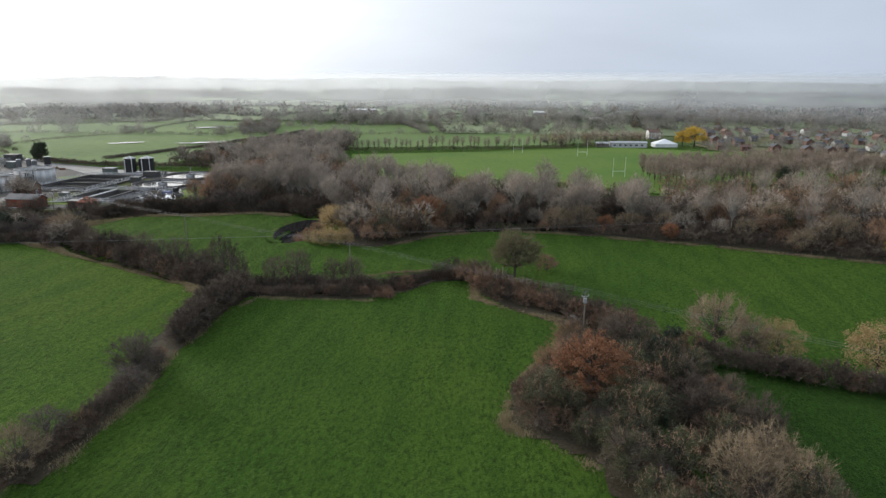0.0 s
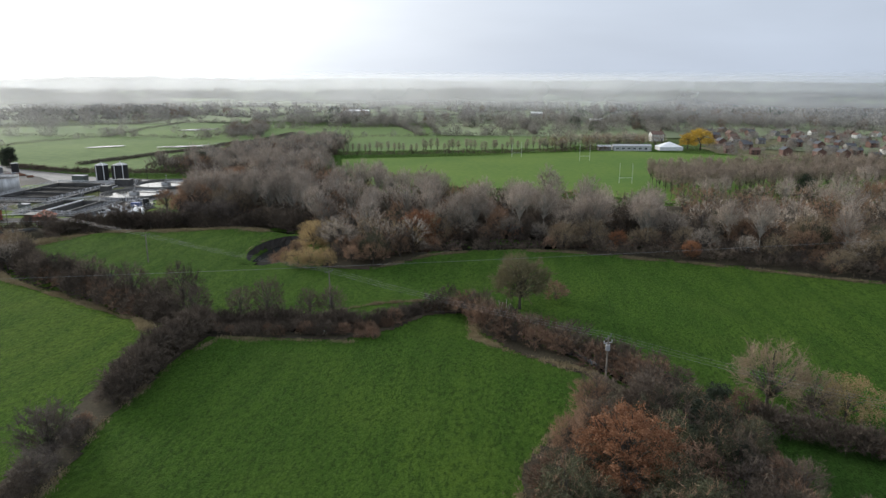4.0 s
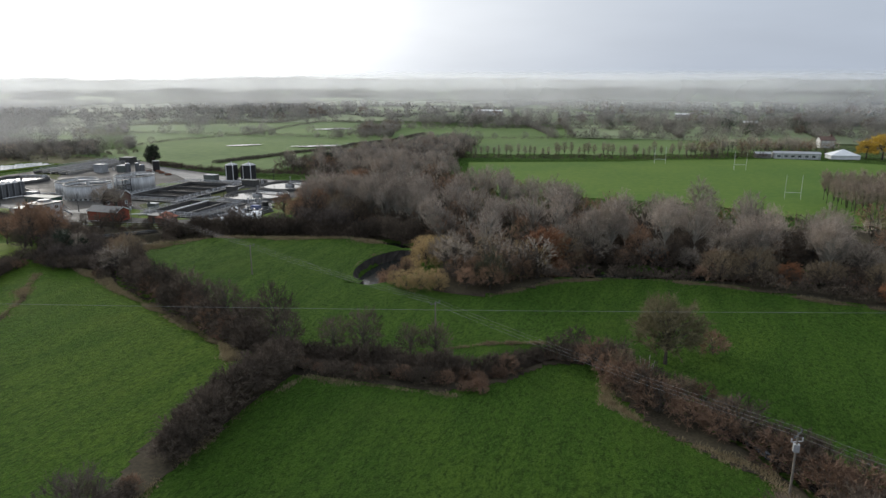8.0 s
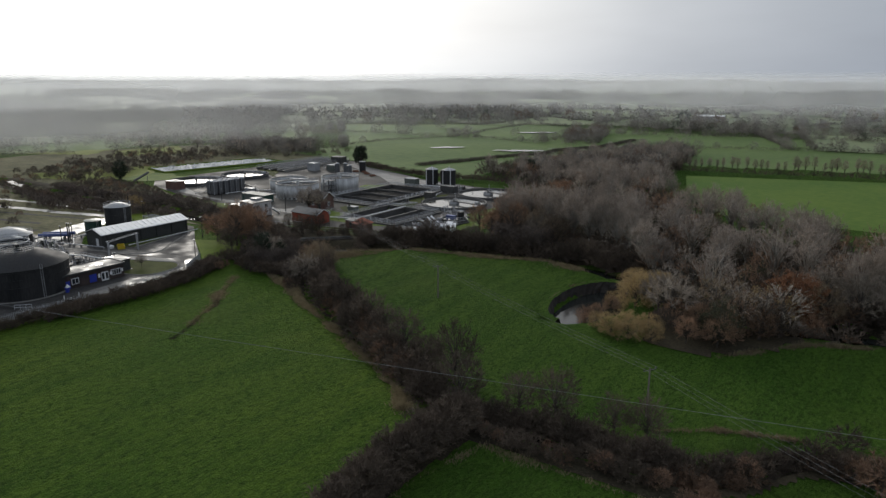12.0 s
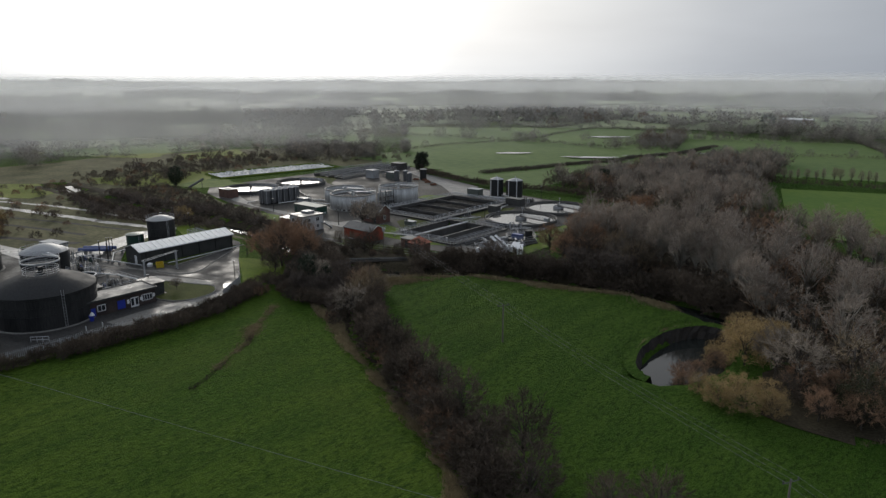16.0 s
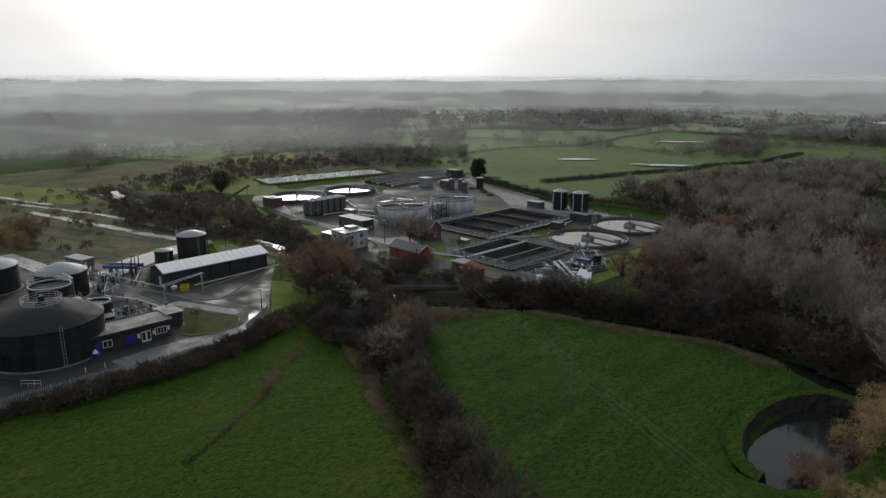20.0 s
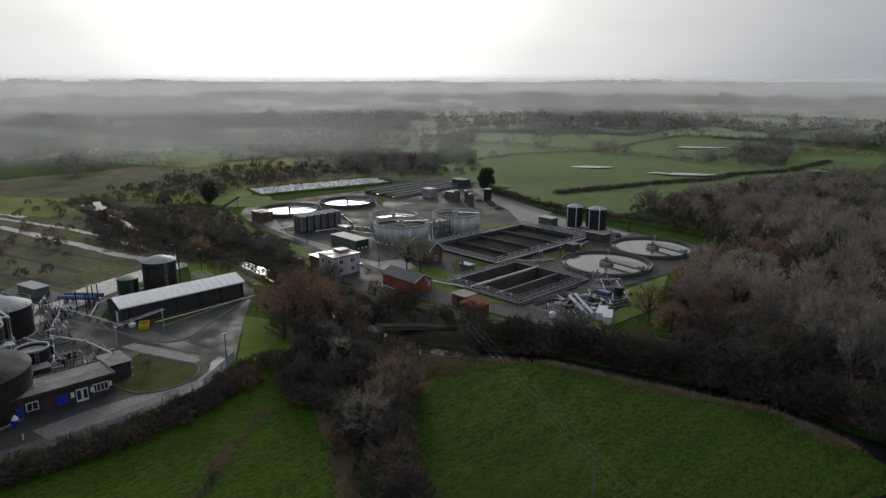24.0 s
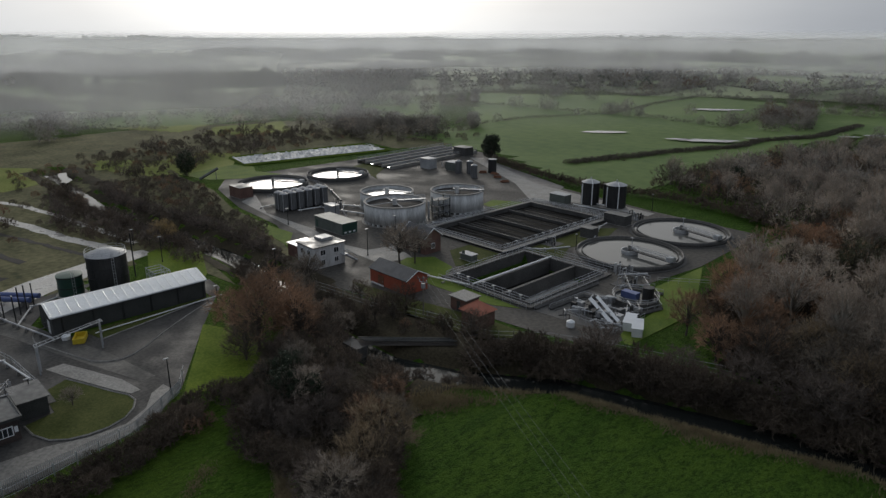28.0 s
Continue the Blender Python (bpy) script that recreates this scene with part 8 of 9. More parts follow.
# far lanes and the white lagoon
s = thing("lagoon", "long rectangular lagoon with a rough white surface", "basin")
q = [(-320.5, 252), (-312, 314), (-290, 313), (-300.5, 248)]
NU, NV = 70, 16
g = Geo()
g.v = [(q[3][0] + (q[2][0] - q[3][0]) * i / NU + (q[0][0] - q[3][0]) * j / NV, q[3][1] + (q[2][1] - q[3][1]) * i / NU + (q[0][1] - q[3][1]) * j / NV, 0.3 + (0.9 * rng.random() ** 2 if 0 < i < NU and 0 < j < NV else 0)) for j in range(NV + 1) for i in range(NU + 1)]
g.f = [(j * (NU + 1) + i, (j + 1) * (NU + 1) + i, (j + 1) * (NU + 1) + i + 1, j * (NU + 1) + i + 1) for j in range(NV) for i in range(NU)]
part("surface", g, FOAM, s, "rough white sludge surface")
part("bank", Geo().pipe([(*p, 0.25) for p in q + q[:1]], 0.7, 4), LAWN, s)
s = thing("far_lanes", "long narrow concrete lanes with walkways and rails", "basin")
for k in range(5):
    x = -276 + 5.2 * k
    part("wall", Geo().add([(x, 285, 0), (x + 0.7, 285, 0), (x - 3.3, 337, 0), (x - 4, 337, 0), (x, 285, 1.2), (x + 0.7, 285, 1.2), (x - 3.3, 337, 1.2), (x - 4, 337, 1.2)],
                           [(4, 5, 6, 7), (0, 1, 5, 4), (1, 2, 6, 5), (2, 3, 7, 6), (3, 0, 4, 7)]), CONCRETE, s)
    part("handrail", Geo().rail([(x + 0.3, 285, 1.2), (x - 3.6, 337, 1.2)], 1.0, 4.0, 0.06), GALV, s)
    if k < 4:
        part("water", Geo().add([(x + 0.7, 285, 0.6), (x + 5.2, 285, 0.6), (x + 1.2, 337, 0.6), (x - 3.3, 337, 0.6)], [(0, 1, 2, 3)]), WATER_TANK if k % 2 else WATER_DARK, s)
for x, y in ((-226, 306), (-221, 307), (-216, 303), (-209, 299)):
    s = thing("pipe_stack", "stack of rusty pipe fittings on the gravel", "pipes", (x, y, 0), turn=rng.uniform(0, 90))
    for k in range(4):
        part("pipe", Geo().pipe([(-1.4, -0.6 + 0.45 * k, 0.28), (1.4, -0.6 + 0.45 * k, 0.28)], 0.24, 8), RUST, s)
    part("pipe", Geo().pipe([(-1.2, -0.2, 0.68), (1.2, -0.1, 0.68)], 0.24, 8), RUST, s)
s = thing("conveyor", "grey inclined conveyor beside the far tanks", "machine", (-286, 226, 0))
part("belt", Geo().pipe([(0, -3, 0.5), (2.5, 3, 4.0)], 0.5, 4), GREY_SILO, s)
part("leg", Geo().pipe([(2.2, 2.2, 0), (2.2, 2.2, 3.4)], 0.12, 5), GREY_SILO, s)
s = thing("footbridge", "narrow steel pipe bridge across the river", "bridge")
for d in (0, 0.8, 1.6):
    part("pipe", Geo().pipe([(-141 + d, 184, 0.7), (-130 + d, 195, 0.7)], 0.13, 6), DARK_CLAD, s)
part("deck", Geo().add([(-141.6, 184, 0.3), (-138.8, 183, 0.3), (-127.8, 194.5, 0.3), (-130.6, 195.4, 0.3)], [(0, 1, 2, 3)]), SOIL, s)
part("abutment", Geo().box(-142.4, 181.6, -2, -138.2, 183.8, 0.25), CONCRETE_DARK, s)

s = thing("culvert_headwall", "small pale concrete culvert headwall at the brook", "culvert", (-42.9, 123.0, lay(-42.9, 123.0)), turn=15)
part("wall", Geo().box(-1.0, -0.15, -0.4, 1.0, 0.15, 0.75), CONCRETE, s)
part("pipe", Geo().ring(0, 0, -0.3, 0.1, 0.3, 0.42, 14), CONCRETE, s)
part("coping", Geo().box(-1.1, -0.22, 0.75, 1.1, 0.22, 0.87), WHITE_WALL, s)

# ---------------------------------------------------------------- power line
POLES = [(79, 77.5), (27.6, 107.6), (-23.2, 138.4), (-76.4, 164.2), (-141.4, 199.2)]
TOP = [7.6, 7.6, 7.2, 7.2, 7.6]
line_dir = Vector((-0.87, 0.5, 0)).normalized()
cross = Vector((0.5, 0.87, 0))
for k, ((x, y), h) in enumerate(zip(POLES, TOP)):
    p = thing("power_pole", "weathered wooden power pole with a steel crossarm" if k != 1 else "weathered wooden power pole carrying a grey transformer", "power pole", (x, y, lay(x, y) - 0.1))
    part("pole", Geo().cyl(0, 0, 0, h, 0.15, 0.1, n=10), WOOD, p)
    part("crossarm", Geo().pipe([tuple(cross * -1.1 + Vector((0, 0, h - 0.15))), tuple(cross * 1.1 + Vector((0, 0, h - 0.15)))], 0.06, 4), GREY_SILO, p)
    for d in (-1.0, 0, 1.0):
        q_ = cross * d
        part("insulator", Geo().cyl(q_.x, q_.y, h - 0.1, h + 0.18, 0.07, n=8), GREY_SILO, p)
    if k in (1, 4):
        part("transformer", Geo().box(-0.3, -0.25, h - 2.1, 0.3, 0.25, h - 1.2), GREY_SHEET, p, "grey pole transformer")
        part("fuse_bracket", Geo().pipe([(-0.6, -0.3, h - 0.9), (0.6, 0.3, h - 0.9)], 0.06, 4).box(-0.66, -0.36, h - 0.9, -0.54, -0.24, h - 0.5).box(0.54, 0.24, h - 0.9, 0.66, 0.36, h - 0.5), GALV, p)
for k in range(len(POLES) - 1):
    for d in (-1.0, 0.0, 1.0):
        pts = []
        for i in range(13):
            u = i / 12
            x = POLES[k][0] + (POLES[k + 1][0] - POLES[k][0]) * u + cross.x * d
            y = POLES[k][1] + (POLES[k + 1][1] - POLES[k][1]) * u + cross.y * d
            z = TOP[k] + (TOP[k + 1] - TOP[k]) * u + 0.1 - 2.4 * u * (1 - u)
            pts.append((x, y, z))
        solid("power_wire", Geo().pipe(pts, 0.009, 4), WIRE, "thin bright overhead power wire between poles", "wire")
for x, y in ((-190, 62), (170, 161)):
    p = thing("power_pole", "tall wooden pole carrying a single wire", "power pole", (x, y, lay(x, y) - 0.1))
    part("pole", Geo().cyl(0, 0, 0, 18.5, 0.22, 0.14, n=10), WOOD, p)
    part("insulator", Geo().cyl(0, 0, 18.5, 18.8, 0.1, n=8), WHITE_PAINT, p)
solid("power_wire", Geo().pipe([(-190 + 360 * k / 24, 62 + 99 * k / 24, 18.7 - 10.0 * (k / 24) * (1 - k / 24)) for k in range(25)], 0.014, 4), WIRE, "single high overhead wire crossing the fields", "wire")

# ---------------------------------------------------------------- playing fields
for x, y in ((14.5, 408.5), (52, 392), (61.5, 309), (149, 323)):
    s = thing("rugby_posts", "tall white rugby goal posts on the playing field", "goal", (x, y, lay(x, y)), turn=8, group="rugby posts")
    part("upright", Geo().cyl(-2.8, 0, 0, 9.5, 0.075, 0.05, n=8), WHITE_PAINT, s)
    part("upright", Geo().cyl(2.8, 0, 0, 9.5, 0.075, 0.05, n=8), WHITE_PAINT, s)
    part("crossbar", Geo().pipe([(-2.8, 0, 3), (2.8, 0, 3)], 0.07, 6), WHITE_PAINT, s)
patch("playing_field", [(-84, 384), (-72, 340), (-50, 292), (30, 288), (70, 262), (180, 300), (170, 420), (80, 450), (18, 426), (-6, 411)], 0.45, PITCH, "bright green mown playing field", "field")
b = thing("pavilion", "long low pale clubhouse at the playing field", "building", (92, 458, 0), turn=4)
part("wall", Geo().box(-16, -3.5, 0, 8, 3.5, 3.0), WHITE_WALL, b)
part("roof", Geo().gable(-16, -3.5, 8, 3.5, 3.0, 0.9), GREY_SHEET, b)
for k in range(6):
    window(b, "y", -13.5 + 3.6 * k, -3.5, 0.9, 1.8, 1.3)
b = thing("shed", "low grey shed beside the clubhouse", "building", (70.5, 456, 0), turn=4)
part("wall", Geo().box(-4, -3, 0, 4, 3, 2.6), CONCRETE, b)
part("roof", Geo().gable(-4, -3, 4, 3, 2.6, 0.8), GREY_SHEET, b)
b = thing("marquee", "white peaked marquee beside the clubhouse", "tent", (113, 464, 0), turn=6)
part("wall", Geo().box(-7.5, -5, 0, 7.5, 5, 2.2), WHITE_PAINT, b)
part("roof", Geo().hip(-7.5, -5, 7.5, 5, 2.2, 3.2), WHITE_PAINT, b)

# ---------------------------------------------------------------- the wider country
far_rng = random.Random(42)
CELL = 112.0
node = {}
for i in range(-11, 12):
    for j in range(1, 12):
        node[i, j] = (i * CELL + 0.35 * j * CELL * math.sin(i) * 0.4 + far_rng.uniform(-0.32, 0.32) * CELL - 60, j * CELL * 1.02 + far_rng.uniform(-0.3, 0.3) * CELL + 110)


def clear_of_works(x, y):
    return ( y > 350 + 0.25 * max(0, x) and not (-500 < x < -90 and y < 640) and not (-95 < x < 150 and y < 470) or x < -440 and y > 60 or x > 260 and y > 190)


fv, ff = [], []
for i in range(-11, 11):
    for j in range(1, 11):
        c = [node[i, j], node[i + 1, j], node[i + 1, j + 1], node[i, j + 1]]
        if all(clear_of_works(*p) for p in c):
            mid = np.mean(c, 0)
            P4 = np.array([(p[0] + (mid[0] - p[0]) * 0.02, p[1] + (mid[1] - p[1]) * 0.02) for p in c])
            z4 = heights(P4) + 0.5
            o = len(fv)
            fv += [(*p, z) for p, z in zip(P4, z4)]
            ff += [(o, o + 1, o + 2), (o, o + 2, o + 3)]
me = raw_mesh("far_fields", np.array(fv), np.array(ff), HAZED_FIELD)
tagged(new("far_fields", me), "patchwork of distant pasture and rough fields", "field", kind="structure")


def clump_cloud(places, n, size, length, width):
    """Twiggy clumps, n slivers each, at rows of x, y, radius, height."""
    P = np.repeat(np.array(places), n, 0)
    m = len(P)
    d = unit(m) * nrs.uniform(0.45, 1.0, (m, 1))
    z = heights(P[:, :2])
    p = np.column_stack((P[:, 0] + d[:, 0] * P[:, 2], P[:, 1] + d[:, 1] * P[:, 2], z + P[:, 3] * (0.5 + 0.48 * d[:, 2])))
    w = d * (1, 1, 0.7) + nrs.normal(size=(m, 3)) * 0.5 + np.array((0, 0, 0.3))
    w /= np.linalg.norm(w, axis=1)[:, None]
    s = P[:, 2] * size
    return slivers(p, w, s * length * nrs.uniform(0.6, 1.4, m), s * width * nrs.uniform(0.6, 1.4, m))


hedge_at, tree_at, green_at, russet_at = [], [], [], []
for (i, j), a in node.items():
    for b in (node.get((i + 1, j)), node.get((i, j + 1))):
        if b is None or far_rng.random() < 0.12 or not (clear_of_works(*a) and clear_of_works(*b)):
            continue
        L = math.hypot(b[0] - a[0], b[1] - a[1])
        if min(math.hypot(a[0] + 20, a[1] - 60), math.hypot(b[0] + 20, b[1] - 60)) > 885:
            continue
        wooded = far_rng.random() < 0.45
        for k in range(int(L / 4.5)):
            u = (k + far_rng.random()) * 4.5 / L
            x, y = a[0] + (b[0] - a[0]) * u + far_rng.uniform(-1.2, 1.2), a[1] + (b[1] - a[1]) * u + far_rng.uniform(-1.2, 1.2)
            hedge_at.append((x, y, far_rng.uniform(1.8, 2.8), far_rng.uniform(1.8, 3.6)))
            if far_rng.random() < (0.3 if wooded else 0.12):
                h = far_rng.uniform(6.5, 13)
                (green_at if far_rng.random() < 0.05 else russet_at if far_rng.random() < 0.06 else tree_at).append((x, y, h * far_rng.uniform(0.38, 0.52), h))
# hedges and trees of the fields north of the works
for line, tall, chance in (([(-412, 497), (-375, 505), (-336, 507), (-303, 511), (-277, 515), (-256, 506), (-236, 501), (-218, 498)], 2.6, 0.08), ([(-326, 406), (-326, 446), (-318, 482), (-305, 514), (-316, 585), (-325, 682)], 1.8, 0.05),
                           ([(-325, 682), (-281, 681), (-247, 670)], 2.4, 0.1), ([(-150, 515), (-60, 548), (30, 572), (90, 590)], 2.8, 0.3), ([(-60, 548), (-92, 640), (-110, 690)], 2.4, 0.25), ([(30, 572), (20, 660)], 2.6, 0.3), ([(-221, 608), (-92, 640), (20, 660)], 2.8, 0.35), ([(-486, 574), (-473, 606), (-443, 618), (-408, 637), (-360, 661), (-358, 707)], 2.6, 0.12), ([(-221, 505), (-221, 544), (-225, 608), (-247, 670)], 3.0, 0.15),
                           ([(-313, 359), (-313, 392), (-326, 406)], 2.8, 0.3), ([(-412, 497), (-428, 514), (-486, 574)], 2.6, 0.15), ([(-454, 422), (-428, 514)], 2.6, 0.2), ([(-313, 359), (-360, 372), (-420, 384), (-454, 422)], 3.6, 0.5)):
    for x, y in along(line, 2.6, 0.7):
        hedge_at.append((x, y, far_rng.uniform(1.5, 2.3), tall * far_rng.uniform(0.7, 1.3)))
        if far_rng.random() < chance:
            h = far_rng.uniform(5, 9)
            tree_at.append((x, y, h * 0.48, h))
for x, y, h in ((-375, 503, 9), (-352, 506, 11), (-262, 540, 8), (-300, 512, 7), (-284, 515, 8), (-292, 513, 7), (-345, 505, 8), (-470, 300, 10), (-480, 296, 9)):
    tree_at.append((x, y, h * 0.5, h))
for poly, n in (([(-238, 594), (-214, 619), (-180, 515), (-198, 495)], 70), ([(-157, 342), (-160, 395), (-152, 440), (-130, 480), (-100, 490), (-98, 410), (-88, 352)], 120), ([(-360, 310), (-300, 336), (-296, 350), (-330, 380), (-400, 360)], 50)):
    while n:
        x, y = far_rng.uniform(min(p[0] for p in poly), max(p[0] for p in poly)), far_rng.uniform(min(p[1] for p in poly), max(p[1] for p in poly))
        if inside(x, y, poly):
            h = far_rng.uniform(5, 10)
            (russet_at if far_rng.random() < 0.15 else tree_at).append((x, y, h * 0.5, h))
            hedge_at.append((x + 2, y - 3, 2.6, 3.4))
            n -= 1
# distant woods and spinneys
for cx, cy, rx, ry, n in ((-410, 345, 40, 24, 14), (-600, 330, 50, 60, 14), (-440, 225, 40, 25, 14), (-540, 420, 110, 28, 24), (-700, 520, 160, 40, 36), (-420, 430, 50, 14, 30), (-640, 640, 200, 50, 70), (-400, 720, 130, 26, 50), (-860, 400, 160, 120, 50), (-150, 700, 70, 40, 50), (90, 640, 120, 40, 80),
                          (-480, 215, 60, 25, 16), (-660, 240, 60, 60, 22), (380, 560, 60, 60, 40), (300, 800, 160, 40, 90), (-60, 1100, 240, 70, 90), (-600, 900, 220, 90, 70), (420, 1000, 260, 90, 190), (-300, 1300, 260, 80, 80),
                          (300, 300, 60, 70, 90), (480, 720, 120, 90, 90), (-900, 1200, 300, 120, 160), (150, 1600, 400, 90, 170), (-450, 640, 50, 20, 30), (-350, 900, 120, 40, 60),
                          (-470, 330, 36, 14, 14), (-520, 260, 40, 16, 14), (-600, 440, 60, 14, 20), (-470, 470, 40, 12, 16), (-560, 540, 70, 14, 24), (-740, 380, 70, 24, 30), (-380, 590, 44, 10, 26), (-300, 760, 70, 14, 20), (-520, 760, 90, 16, 60),
                          (-150, 800, 90, 16, 20), (-20, 740, 70, 18, 24), (120, 760, 90, 22, 70), (330, 700, 90, 40, 60), (230, 740, 80, 24, 50)):
    n = n if cx > -250 else n // 4
    for k in range(n):
        a, r_ = far_rng.uniform(0, 6.283), math.sqrt(far_rng.random())
        h = far_rng.uniform(7, 14)
        (russet_at if far_rng.random() < 0.08 else green_at if far_rng.random() < 0.04 else tree_at).append((cx + rx * r_ * math.cos(a), cy + ry * r_ * math.sin(a), h * far_rng.uniform(0.4, 0.56), h))
        hedge_at.append((cx + rx * r_ * math.cos(a) + far_rng.uniform(-4, 4), cy + ry * r_ * math.sin(a) - far_rng.uniform(0, 5), far_rng.uniform(2.2, 3.4), far_rng.uniform(2.5, 4.5)))
def split(rows, r=760):
    near = [p for p in rows if math.hypot(p[0] + 20, p[1] - 60) < r]
    return near, [p for p in rows if math.hypot(p[0] + 20, p[1] - 60) >= r]


# hedgerow trees of the misty fields west of the works
for line, gap, low, high in (([(-500, 185), (-480, 210), (-461, 241), (-431, 272)], 15, 8, 12), ([(-641, 270), (-576, 296), (-534, 326), (-505, 343), (-476, 373), (-440, 400)], 10, 8, 13), ([(-640, 362), (-584, 350), (-540, 372), (-505, 400), (-479, 428), (-500, 470)], 8, 9, 13),
                             ([(-373, 340), (-350, 352), (-311, 366)], 5, 7, 11), ([(-707, 405), (-718, 495), (-700, 610), (-690, 715)], 9, 9, 14), ([(-735, 300), (-669, 340), (-640, 362)], 7, 8, 13), ([(-534, 480), (-560, 540), (-610, 600)], 10, 9, 13),
                             ([(-434, 298), (-432, 346), (-405, 372), (-365, 385)], 12, 7, 10), ([(-700, 230), (-620, 237), (-557, 243), (-500, 232)], 5, 8, 12), ([(-800, 420), (-780, 560), (-760, 700)], 9, 9, 14), ([(-860, 330), (-760, 300)], 8, 9, 13), ([(-720, 500), (-620, 520), (-534, 500)], 11, 8, 13)):
    for x, y in along(line, gap, 2.0):
        h = far_rng.uniform(low, high)
        tree_at.append((x, y, h * far_rng.uniform(0.46, 0.62), h))
    for x, y in along(line, 3.4, 0.8):
        hedge_at.append((x, y, far_rng.uniform(1.8, 2.6), far_rng.uniform(1.8, 3.2)))
# gardens of the town keep fewer trees
tree_at = [p for p in tree_at if not (135 < p[0] < 380 and 380 < p[1] < 640) or far_rng.random() < 0.3]
russet_at = [p for p in russet_at if not (135 < p[0] < 380 and 380 < p[1] < 640) or far_rng.random() < 0.4]
for _ in range(330):
    h = far_rng.uniform(3.5, 7.5)
    tree_at.append((far_rng.uniform(140, 370), far_rng.uniform(430, 640), h * 0.5, h))
# fields, hedges and woods on the rising ground farther out
BIG = 175.0
peg = {}
for i in range(-18, 14):
    for j in range(-1, 18):
        peg[i, j] = (i * BIG + 45 * math.sin(j * 1.7) + far_rng.uniform(-0.3, 0.3) * BIG, j * BIG * 0.9 + far_rng.uniform(-0.3, 0.3) * BIG + 60)


def outlying(x, y):
    return 860 < math.hypot(x + 20, y - 60) < 2750 and -math.radians(105) < math.atan2(x + 20, y - 60) < math.radians(45)


ov, of = [], []
for (i, j), a in peg.items():
    c = [peg.get(q) for q in ((i, j), (i + 1, j), (i + 1, j + 1), (i, j + 1))]
    if all(c) and all(outlying(*p) for p in c) and far_rng.random() < 0.8:
        mid = np.mean(c, 0)
        P4 = np.array([(p[0] + (mid[0] - p[0]) * 0.03, p[1] + (mid[1] - p[1]) * 0.03) for p in c])
        o = len(ov)
        ov += [(*p, z) for p, z in zip(P4, heights(P4) + 1.6)]
        of += [(o, o + 1, o + 2), (o, o + 2, o + 3)]
    for b in (peg.get((i + 1, j)), peg.get((i, j + 1))):
        if b is None or far_rng.random() < 0.1 or not (outlying(*a) and outlying(*b)):
            continue
        L = math.hypot(b[0] - a[0], b[1] - a[1])
        wooded = far_rng.random()
        for k in range(int(L / 9)):
            u = (k + far_rng.random()) * 9 / L
            x, y = a[0] + (b[0] - a[0]) * u, a[1] + (b[1] - a[1]) * u
            hedge_at.append((x, y, far_rng.uniform(3.5, 5.5), far_rng.uniform(2.2, 4.5)))
            if far_rng.random() < 0.25 + 0.55 * (wooded > 0.6):
                h = far_rng.uniform(7, 14)
                tree_at.append((x, y + far_rng.uniform(-4, 4), h * far_rng.uniform(0.45, 0.7), h))
for k in range(70):
    ang, r0 = far_rng.uniform(-105, 42), 880 + 1800 * far_rng.random()
    cx, cy = -20 + r0 * math.sin(math.radians(ang)), 60 + r0 * math.cos(math.radians(ang))
    wide = far_rng.uniform(30, 110)
    for _ in range(int(wide * 0.9)):
        h = far_rng.uniform(8, 15)
        tree_at.append((cx + far_rng.gauss(0, 0.5) * wide, cy + far_rng.gauss(0, 0.16) * wide, h * 0.6, h))
me = raw_mesh("outlying_fields", np.array(ov), np.array(of), HAZED_FIELD)
tagged(new("outlying_fields", me), "fields on the rising ground far off, paled for haze", "field", kind="structure")
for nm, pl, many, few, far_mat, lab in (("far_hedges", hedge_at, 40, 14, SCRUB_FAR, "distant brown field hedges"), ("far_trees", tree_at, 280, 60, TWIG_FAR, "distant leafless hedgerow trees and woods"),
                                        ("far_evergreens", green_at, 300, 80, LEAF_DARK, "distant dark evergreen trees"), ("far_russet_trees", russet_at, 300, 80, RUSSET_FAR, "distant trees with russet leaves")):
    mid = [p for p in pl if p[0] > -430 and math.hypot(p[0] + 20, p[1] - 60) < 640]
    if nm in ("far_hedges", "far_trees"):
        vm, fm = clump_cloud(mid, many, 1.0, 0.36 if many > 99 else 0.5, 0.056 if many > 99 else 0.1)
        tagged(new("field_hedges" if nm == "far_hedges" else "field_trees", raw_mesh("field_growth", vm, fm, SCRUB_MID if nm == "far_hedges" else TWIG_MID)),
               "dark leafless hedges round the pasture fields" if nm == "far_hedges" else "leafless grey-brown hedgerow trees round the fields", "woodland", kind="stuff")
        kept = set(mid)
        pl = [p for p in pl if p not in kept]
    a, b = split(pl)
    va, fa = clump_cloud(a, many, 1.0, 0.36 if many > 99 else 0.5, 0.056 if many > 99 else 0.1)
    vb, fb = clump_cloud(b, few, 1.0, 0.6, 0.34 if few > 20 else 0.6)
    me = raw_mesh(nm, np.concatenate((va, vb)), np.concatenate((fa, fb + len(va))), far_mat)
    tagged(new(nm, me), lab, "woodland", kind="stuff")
drape("north_pasture", [(-322, 352), (-290, 346), (-245, 340), (-200, 318), (-165, 318), (-166, 345), (-168, 400), (-166, 470), (-160, 520), (-220, 545), (-247, 668), (-325, 680), (-360, 660), (-480, 575), (-412, 497), (-326, 406)], NORTH_FIELD, "grazed green pasture behind the works", "field", 6.0, 0.1)
ditch = [(x, y, far_rng.uniform(1.4, 2.6), far_rng.uniform(0.8, 1.8)) for _ in range(3) for x, y in along([(-214, 346), (-209, 370), (-202, 399), (-187, 433), (-186, 464), (-172, 490), (-170, 558)], 1.8, 1.8)]
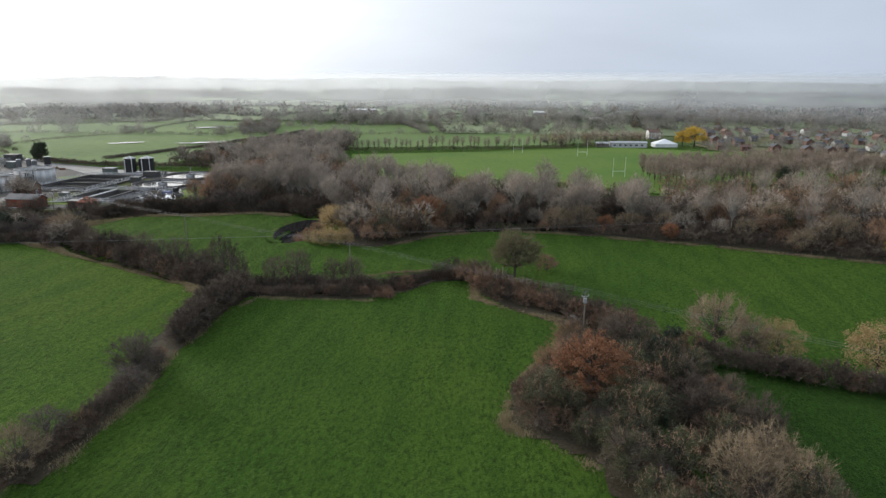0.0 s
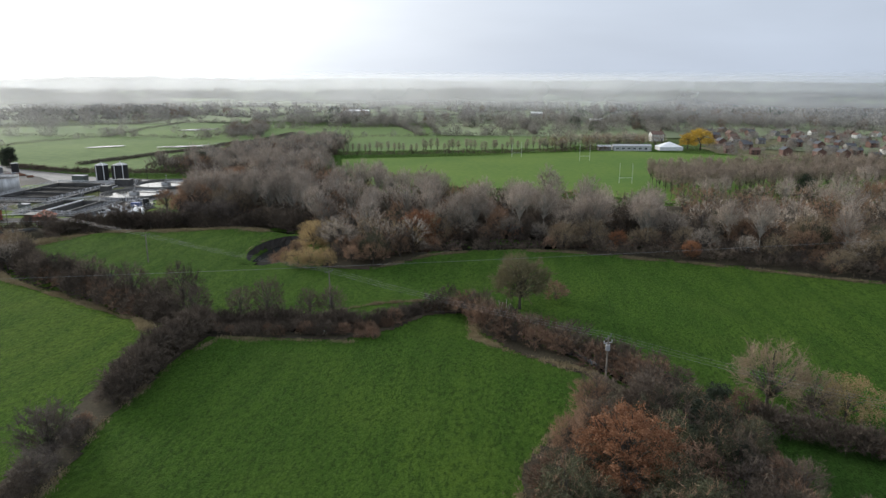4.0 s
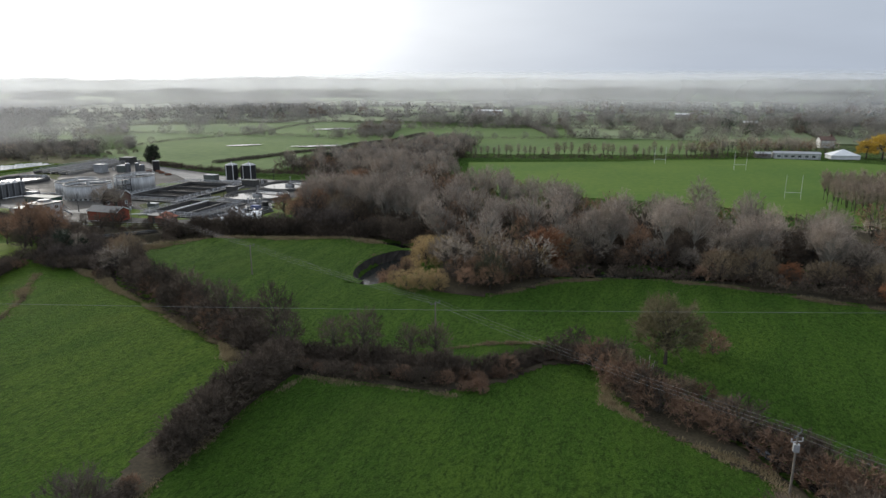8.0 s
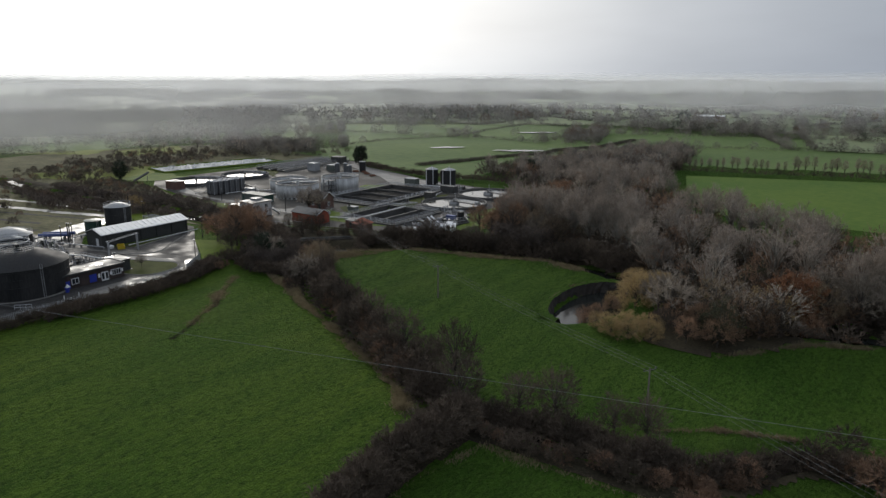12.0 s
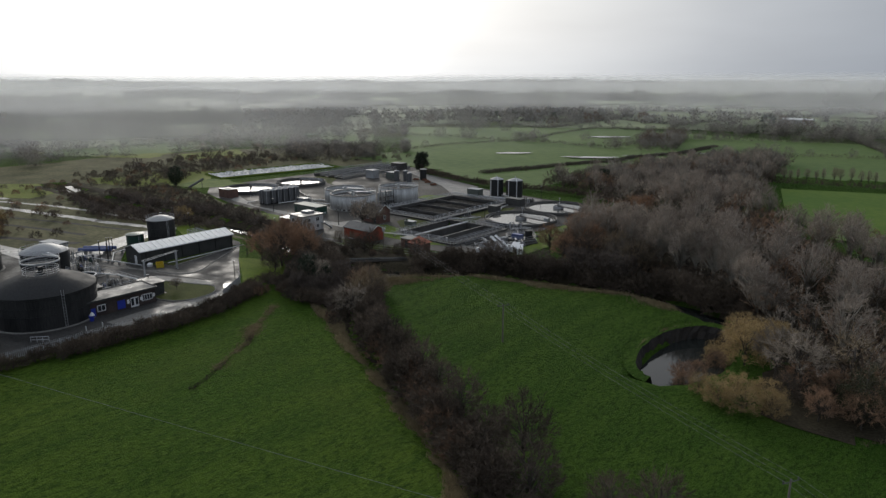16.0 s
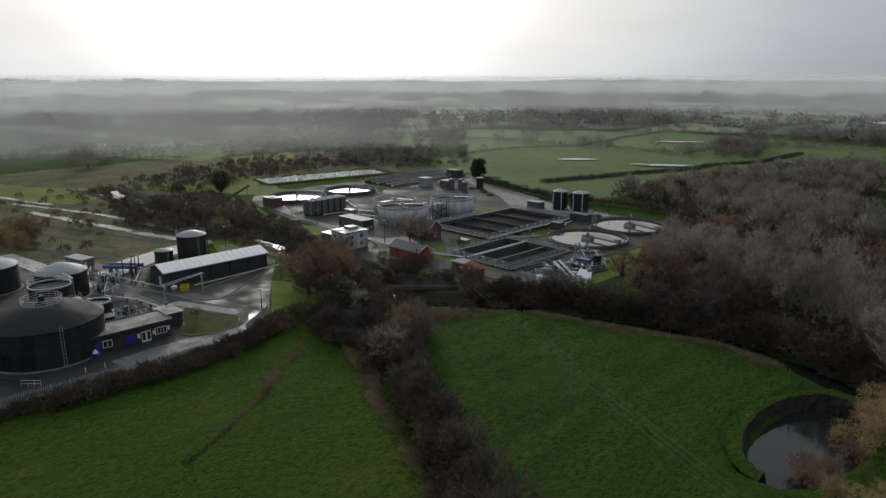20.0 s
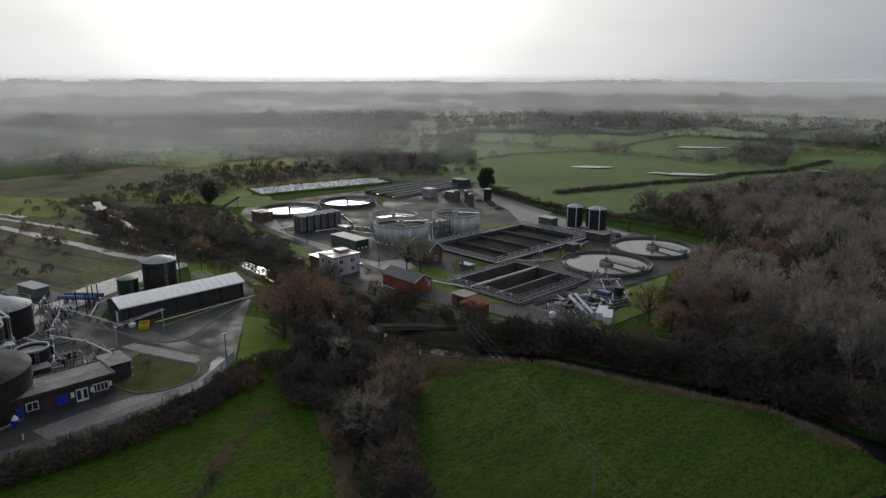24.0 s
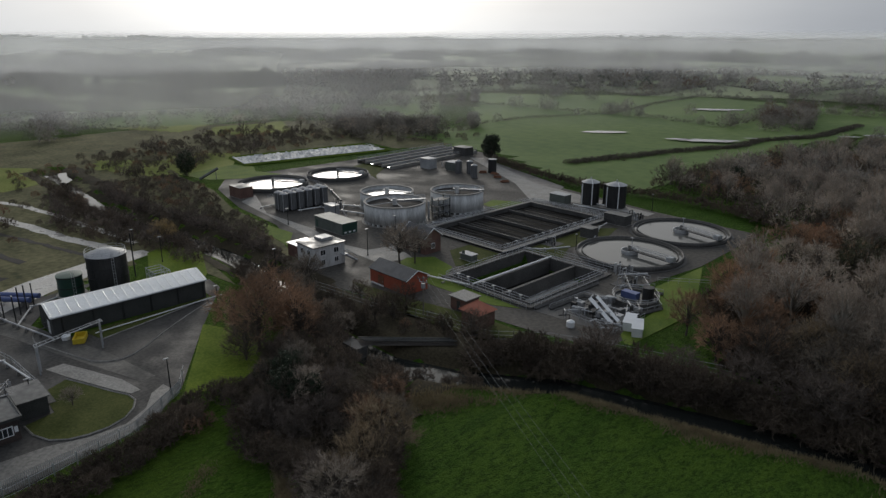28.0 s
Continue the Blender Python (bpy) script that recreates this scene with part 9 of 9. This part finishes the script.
vm, fm = clump_cloud(ditch, 60, 1.0, 0.4, 0.1)
tagged(new("ditch_growth", raw_mesh("ditch_growth", vm, fm, SCRUB_MID)), "dark dead growth along a wet field ditch", "undergrowth", kind="stuff")
drape("north_pasture", [(-98, 425), (-20, 446), (30, 462), (80, 490), (90, 590), (20, 660), (-92, 640), (-247, 668), (-220, 545), (-160, 520), (-130, 490)], NORTH_FIELD, "grazed green pasture beyond the playing field", "field", 6.0, 0.1)
drape("west_pasture", [(-616, 274), (-563, 326), (-505, 343), (-432, 344), (-434, 298), (-462, 245), (-492, 240)], NORTH_FIELD, "misty green pasture west of the works", "field", 6.0, 0.14)
drape("west_pasture", [(-500, 436), (-500, 512), (-440, 490), (-372, 416), (-400, 376), (-470, 380)], NORTH_FIELD, "misty green pasture beyond the lagoon", "field", 6.0, 0.14)
# flood pools in the fields
for x, y, rx, ry in ((-255.5, 432, 9, 8), (-203, 442, 12, 8), (-216, 436, 5, 4.0), (-265, 586, 14, 11), (-150, 520, 7, 4), (-190, 465, 5, 2), (-160, 505, 5, 3), (-179.5, 490, 5, 1.6)):
    g = Geo().add([(x + rx * math.cos(k * 0.3142) * rng.uniform(0.8, 1.1) + 0.5 * ry * math.sin(k * 0.3142), y + ry * math.sin(k * 0.3142) * rng.uniform(0.75, 1.15) + 0.45 * rx * math.cos(k * 0.3142), 0.75) for k in range(20)], [tuple(range(20))])
    solid("flood_pool", g, WATER_PALE, "shallow bright flood pool in the pasture", "water", "structure")
tussocks("dead_grass", [(-214, 346), (-206, 370), (-202, 399), (-187, 433), (-186, 464), (-172, 490), (-170, 558)], 1.9, 6000, 1.2, "dark rough growth along a field drain", SCRUB)
drape("gardens", [(138, 446), (150, 432), (330, 362), (400, 420), (400, 640), (180, 650), (142, 500)], ROUGH, "dull brown gardens and verges of the town", "ground", 6.0, 0.1)
# town
HOUSE_WALLS, HOUSE_ROOFS = (BRICK_BROWN, WHITE_WALL, BRICK_BROWN, CONCRETE), (SLATE, TILE_BROWN, TILE_BROWN, SLATE)
hm = {}
for k in range(4):
    hm[k] = (Geo().gable_wall(-4.5, -3.6, 4.5, 3.6, 0, 5.0, 2.2).mesh("wall"), Geo().gable(-4.5, -3.6, 4.5, 3.6, 5.0, 2.2).mesh("roof"), Geo().box(2.6, -0.5, 6.0, 3.5, 0.4, 8.6).mesh("chimney"), Geo().box(-0.55, -0.03, 0, 0.55, 0.03, 1.2).mesh("window"))
    for q_, mt in zip(hm[k], (HOUSE_WALLS[k], HOUSE_ROOFS[k], BRICK_BROWN, GLASS_DARK)):
        q_.materials.append(mt)
TOWN = [(146 + k * 14.5 + row * 5, 452 - k * 5.5 + row * 25, row) for row in range(8) for k in range(15)] + [(235 + k * 21 + row * 9, 960 - k * 2 + row * 34, 8 + row) for row in range(7) for k in range(10)]
for x, y, row in TOWN:
    x, y = x + far_rng.uniform(-4, 4), y + far_rng.uniform(-6, 6)
    if far_rng.random() < 0.25:
        continue
    w = far_rng.choice((0, 0, 1, 2, 3) if row < 8 else (1, 1, 3, 2))
    h = thing("house", ("brown brick house with a dark slate roof", "white rendered house with a brown tiled roof", "brown brick house with a brown tiled roof", "grey rendered house with a slate roof")[w], "house",
              (x, y, lay(x, y)), turn=far_rng.choice((0, 90)) + row * 3, group="houses of the town", size=far_rng.uniform(0.58, 0.76))
    for q_ in hm[w][:3]:
        part(q_.name.split(".")[0], q_, None, h)
    if row < 5:
        for wx, wz in ((-2.6, 0.9), (2.0, 0.9), (-2.6, 3.2), (2.0, 3.2)):
            p = part("window", hm[w][3], None, h)
            p.matrix_basis = pose(wx, -3.65, wz)
b = thing("house", "white cottage among trees beyond the playing field", "house", (118, 531, 0), turn=10)
for q_ in hm[1][:3]:
    part(q_.name.split(".")[0], q_, None, b)
for x, y, w, lab in ((-190, 880, 30, "long pale warehouse far off"), (40, 850, 16, "pale farm shed far off"), (95, 720, 12, "small farm shed with a pale roof")):
    b = thing("warehouse", lab, "building", (x, y, lay(x, y)))
    part("wall", Geo().box(-w / 2, -5, 0, w / 2, 5, 4.5), CONCRETE, b)
    part("roof", Geo().gable(-w / 2, -5, w / 2, 5, 4.5, 1.4), PALE_SHEET, b)
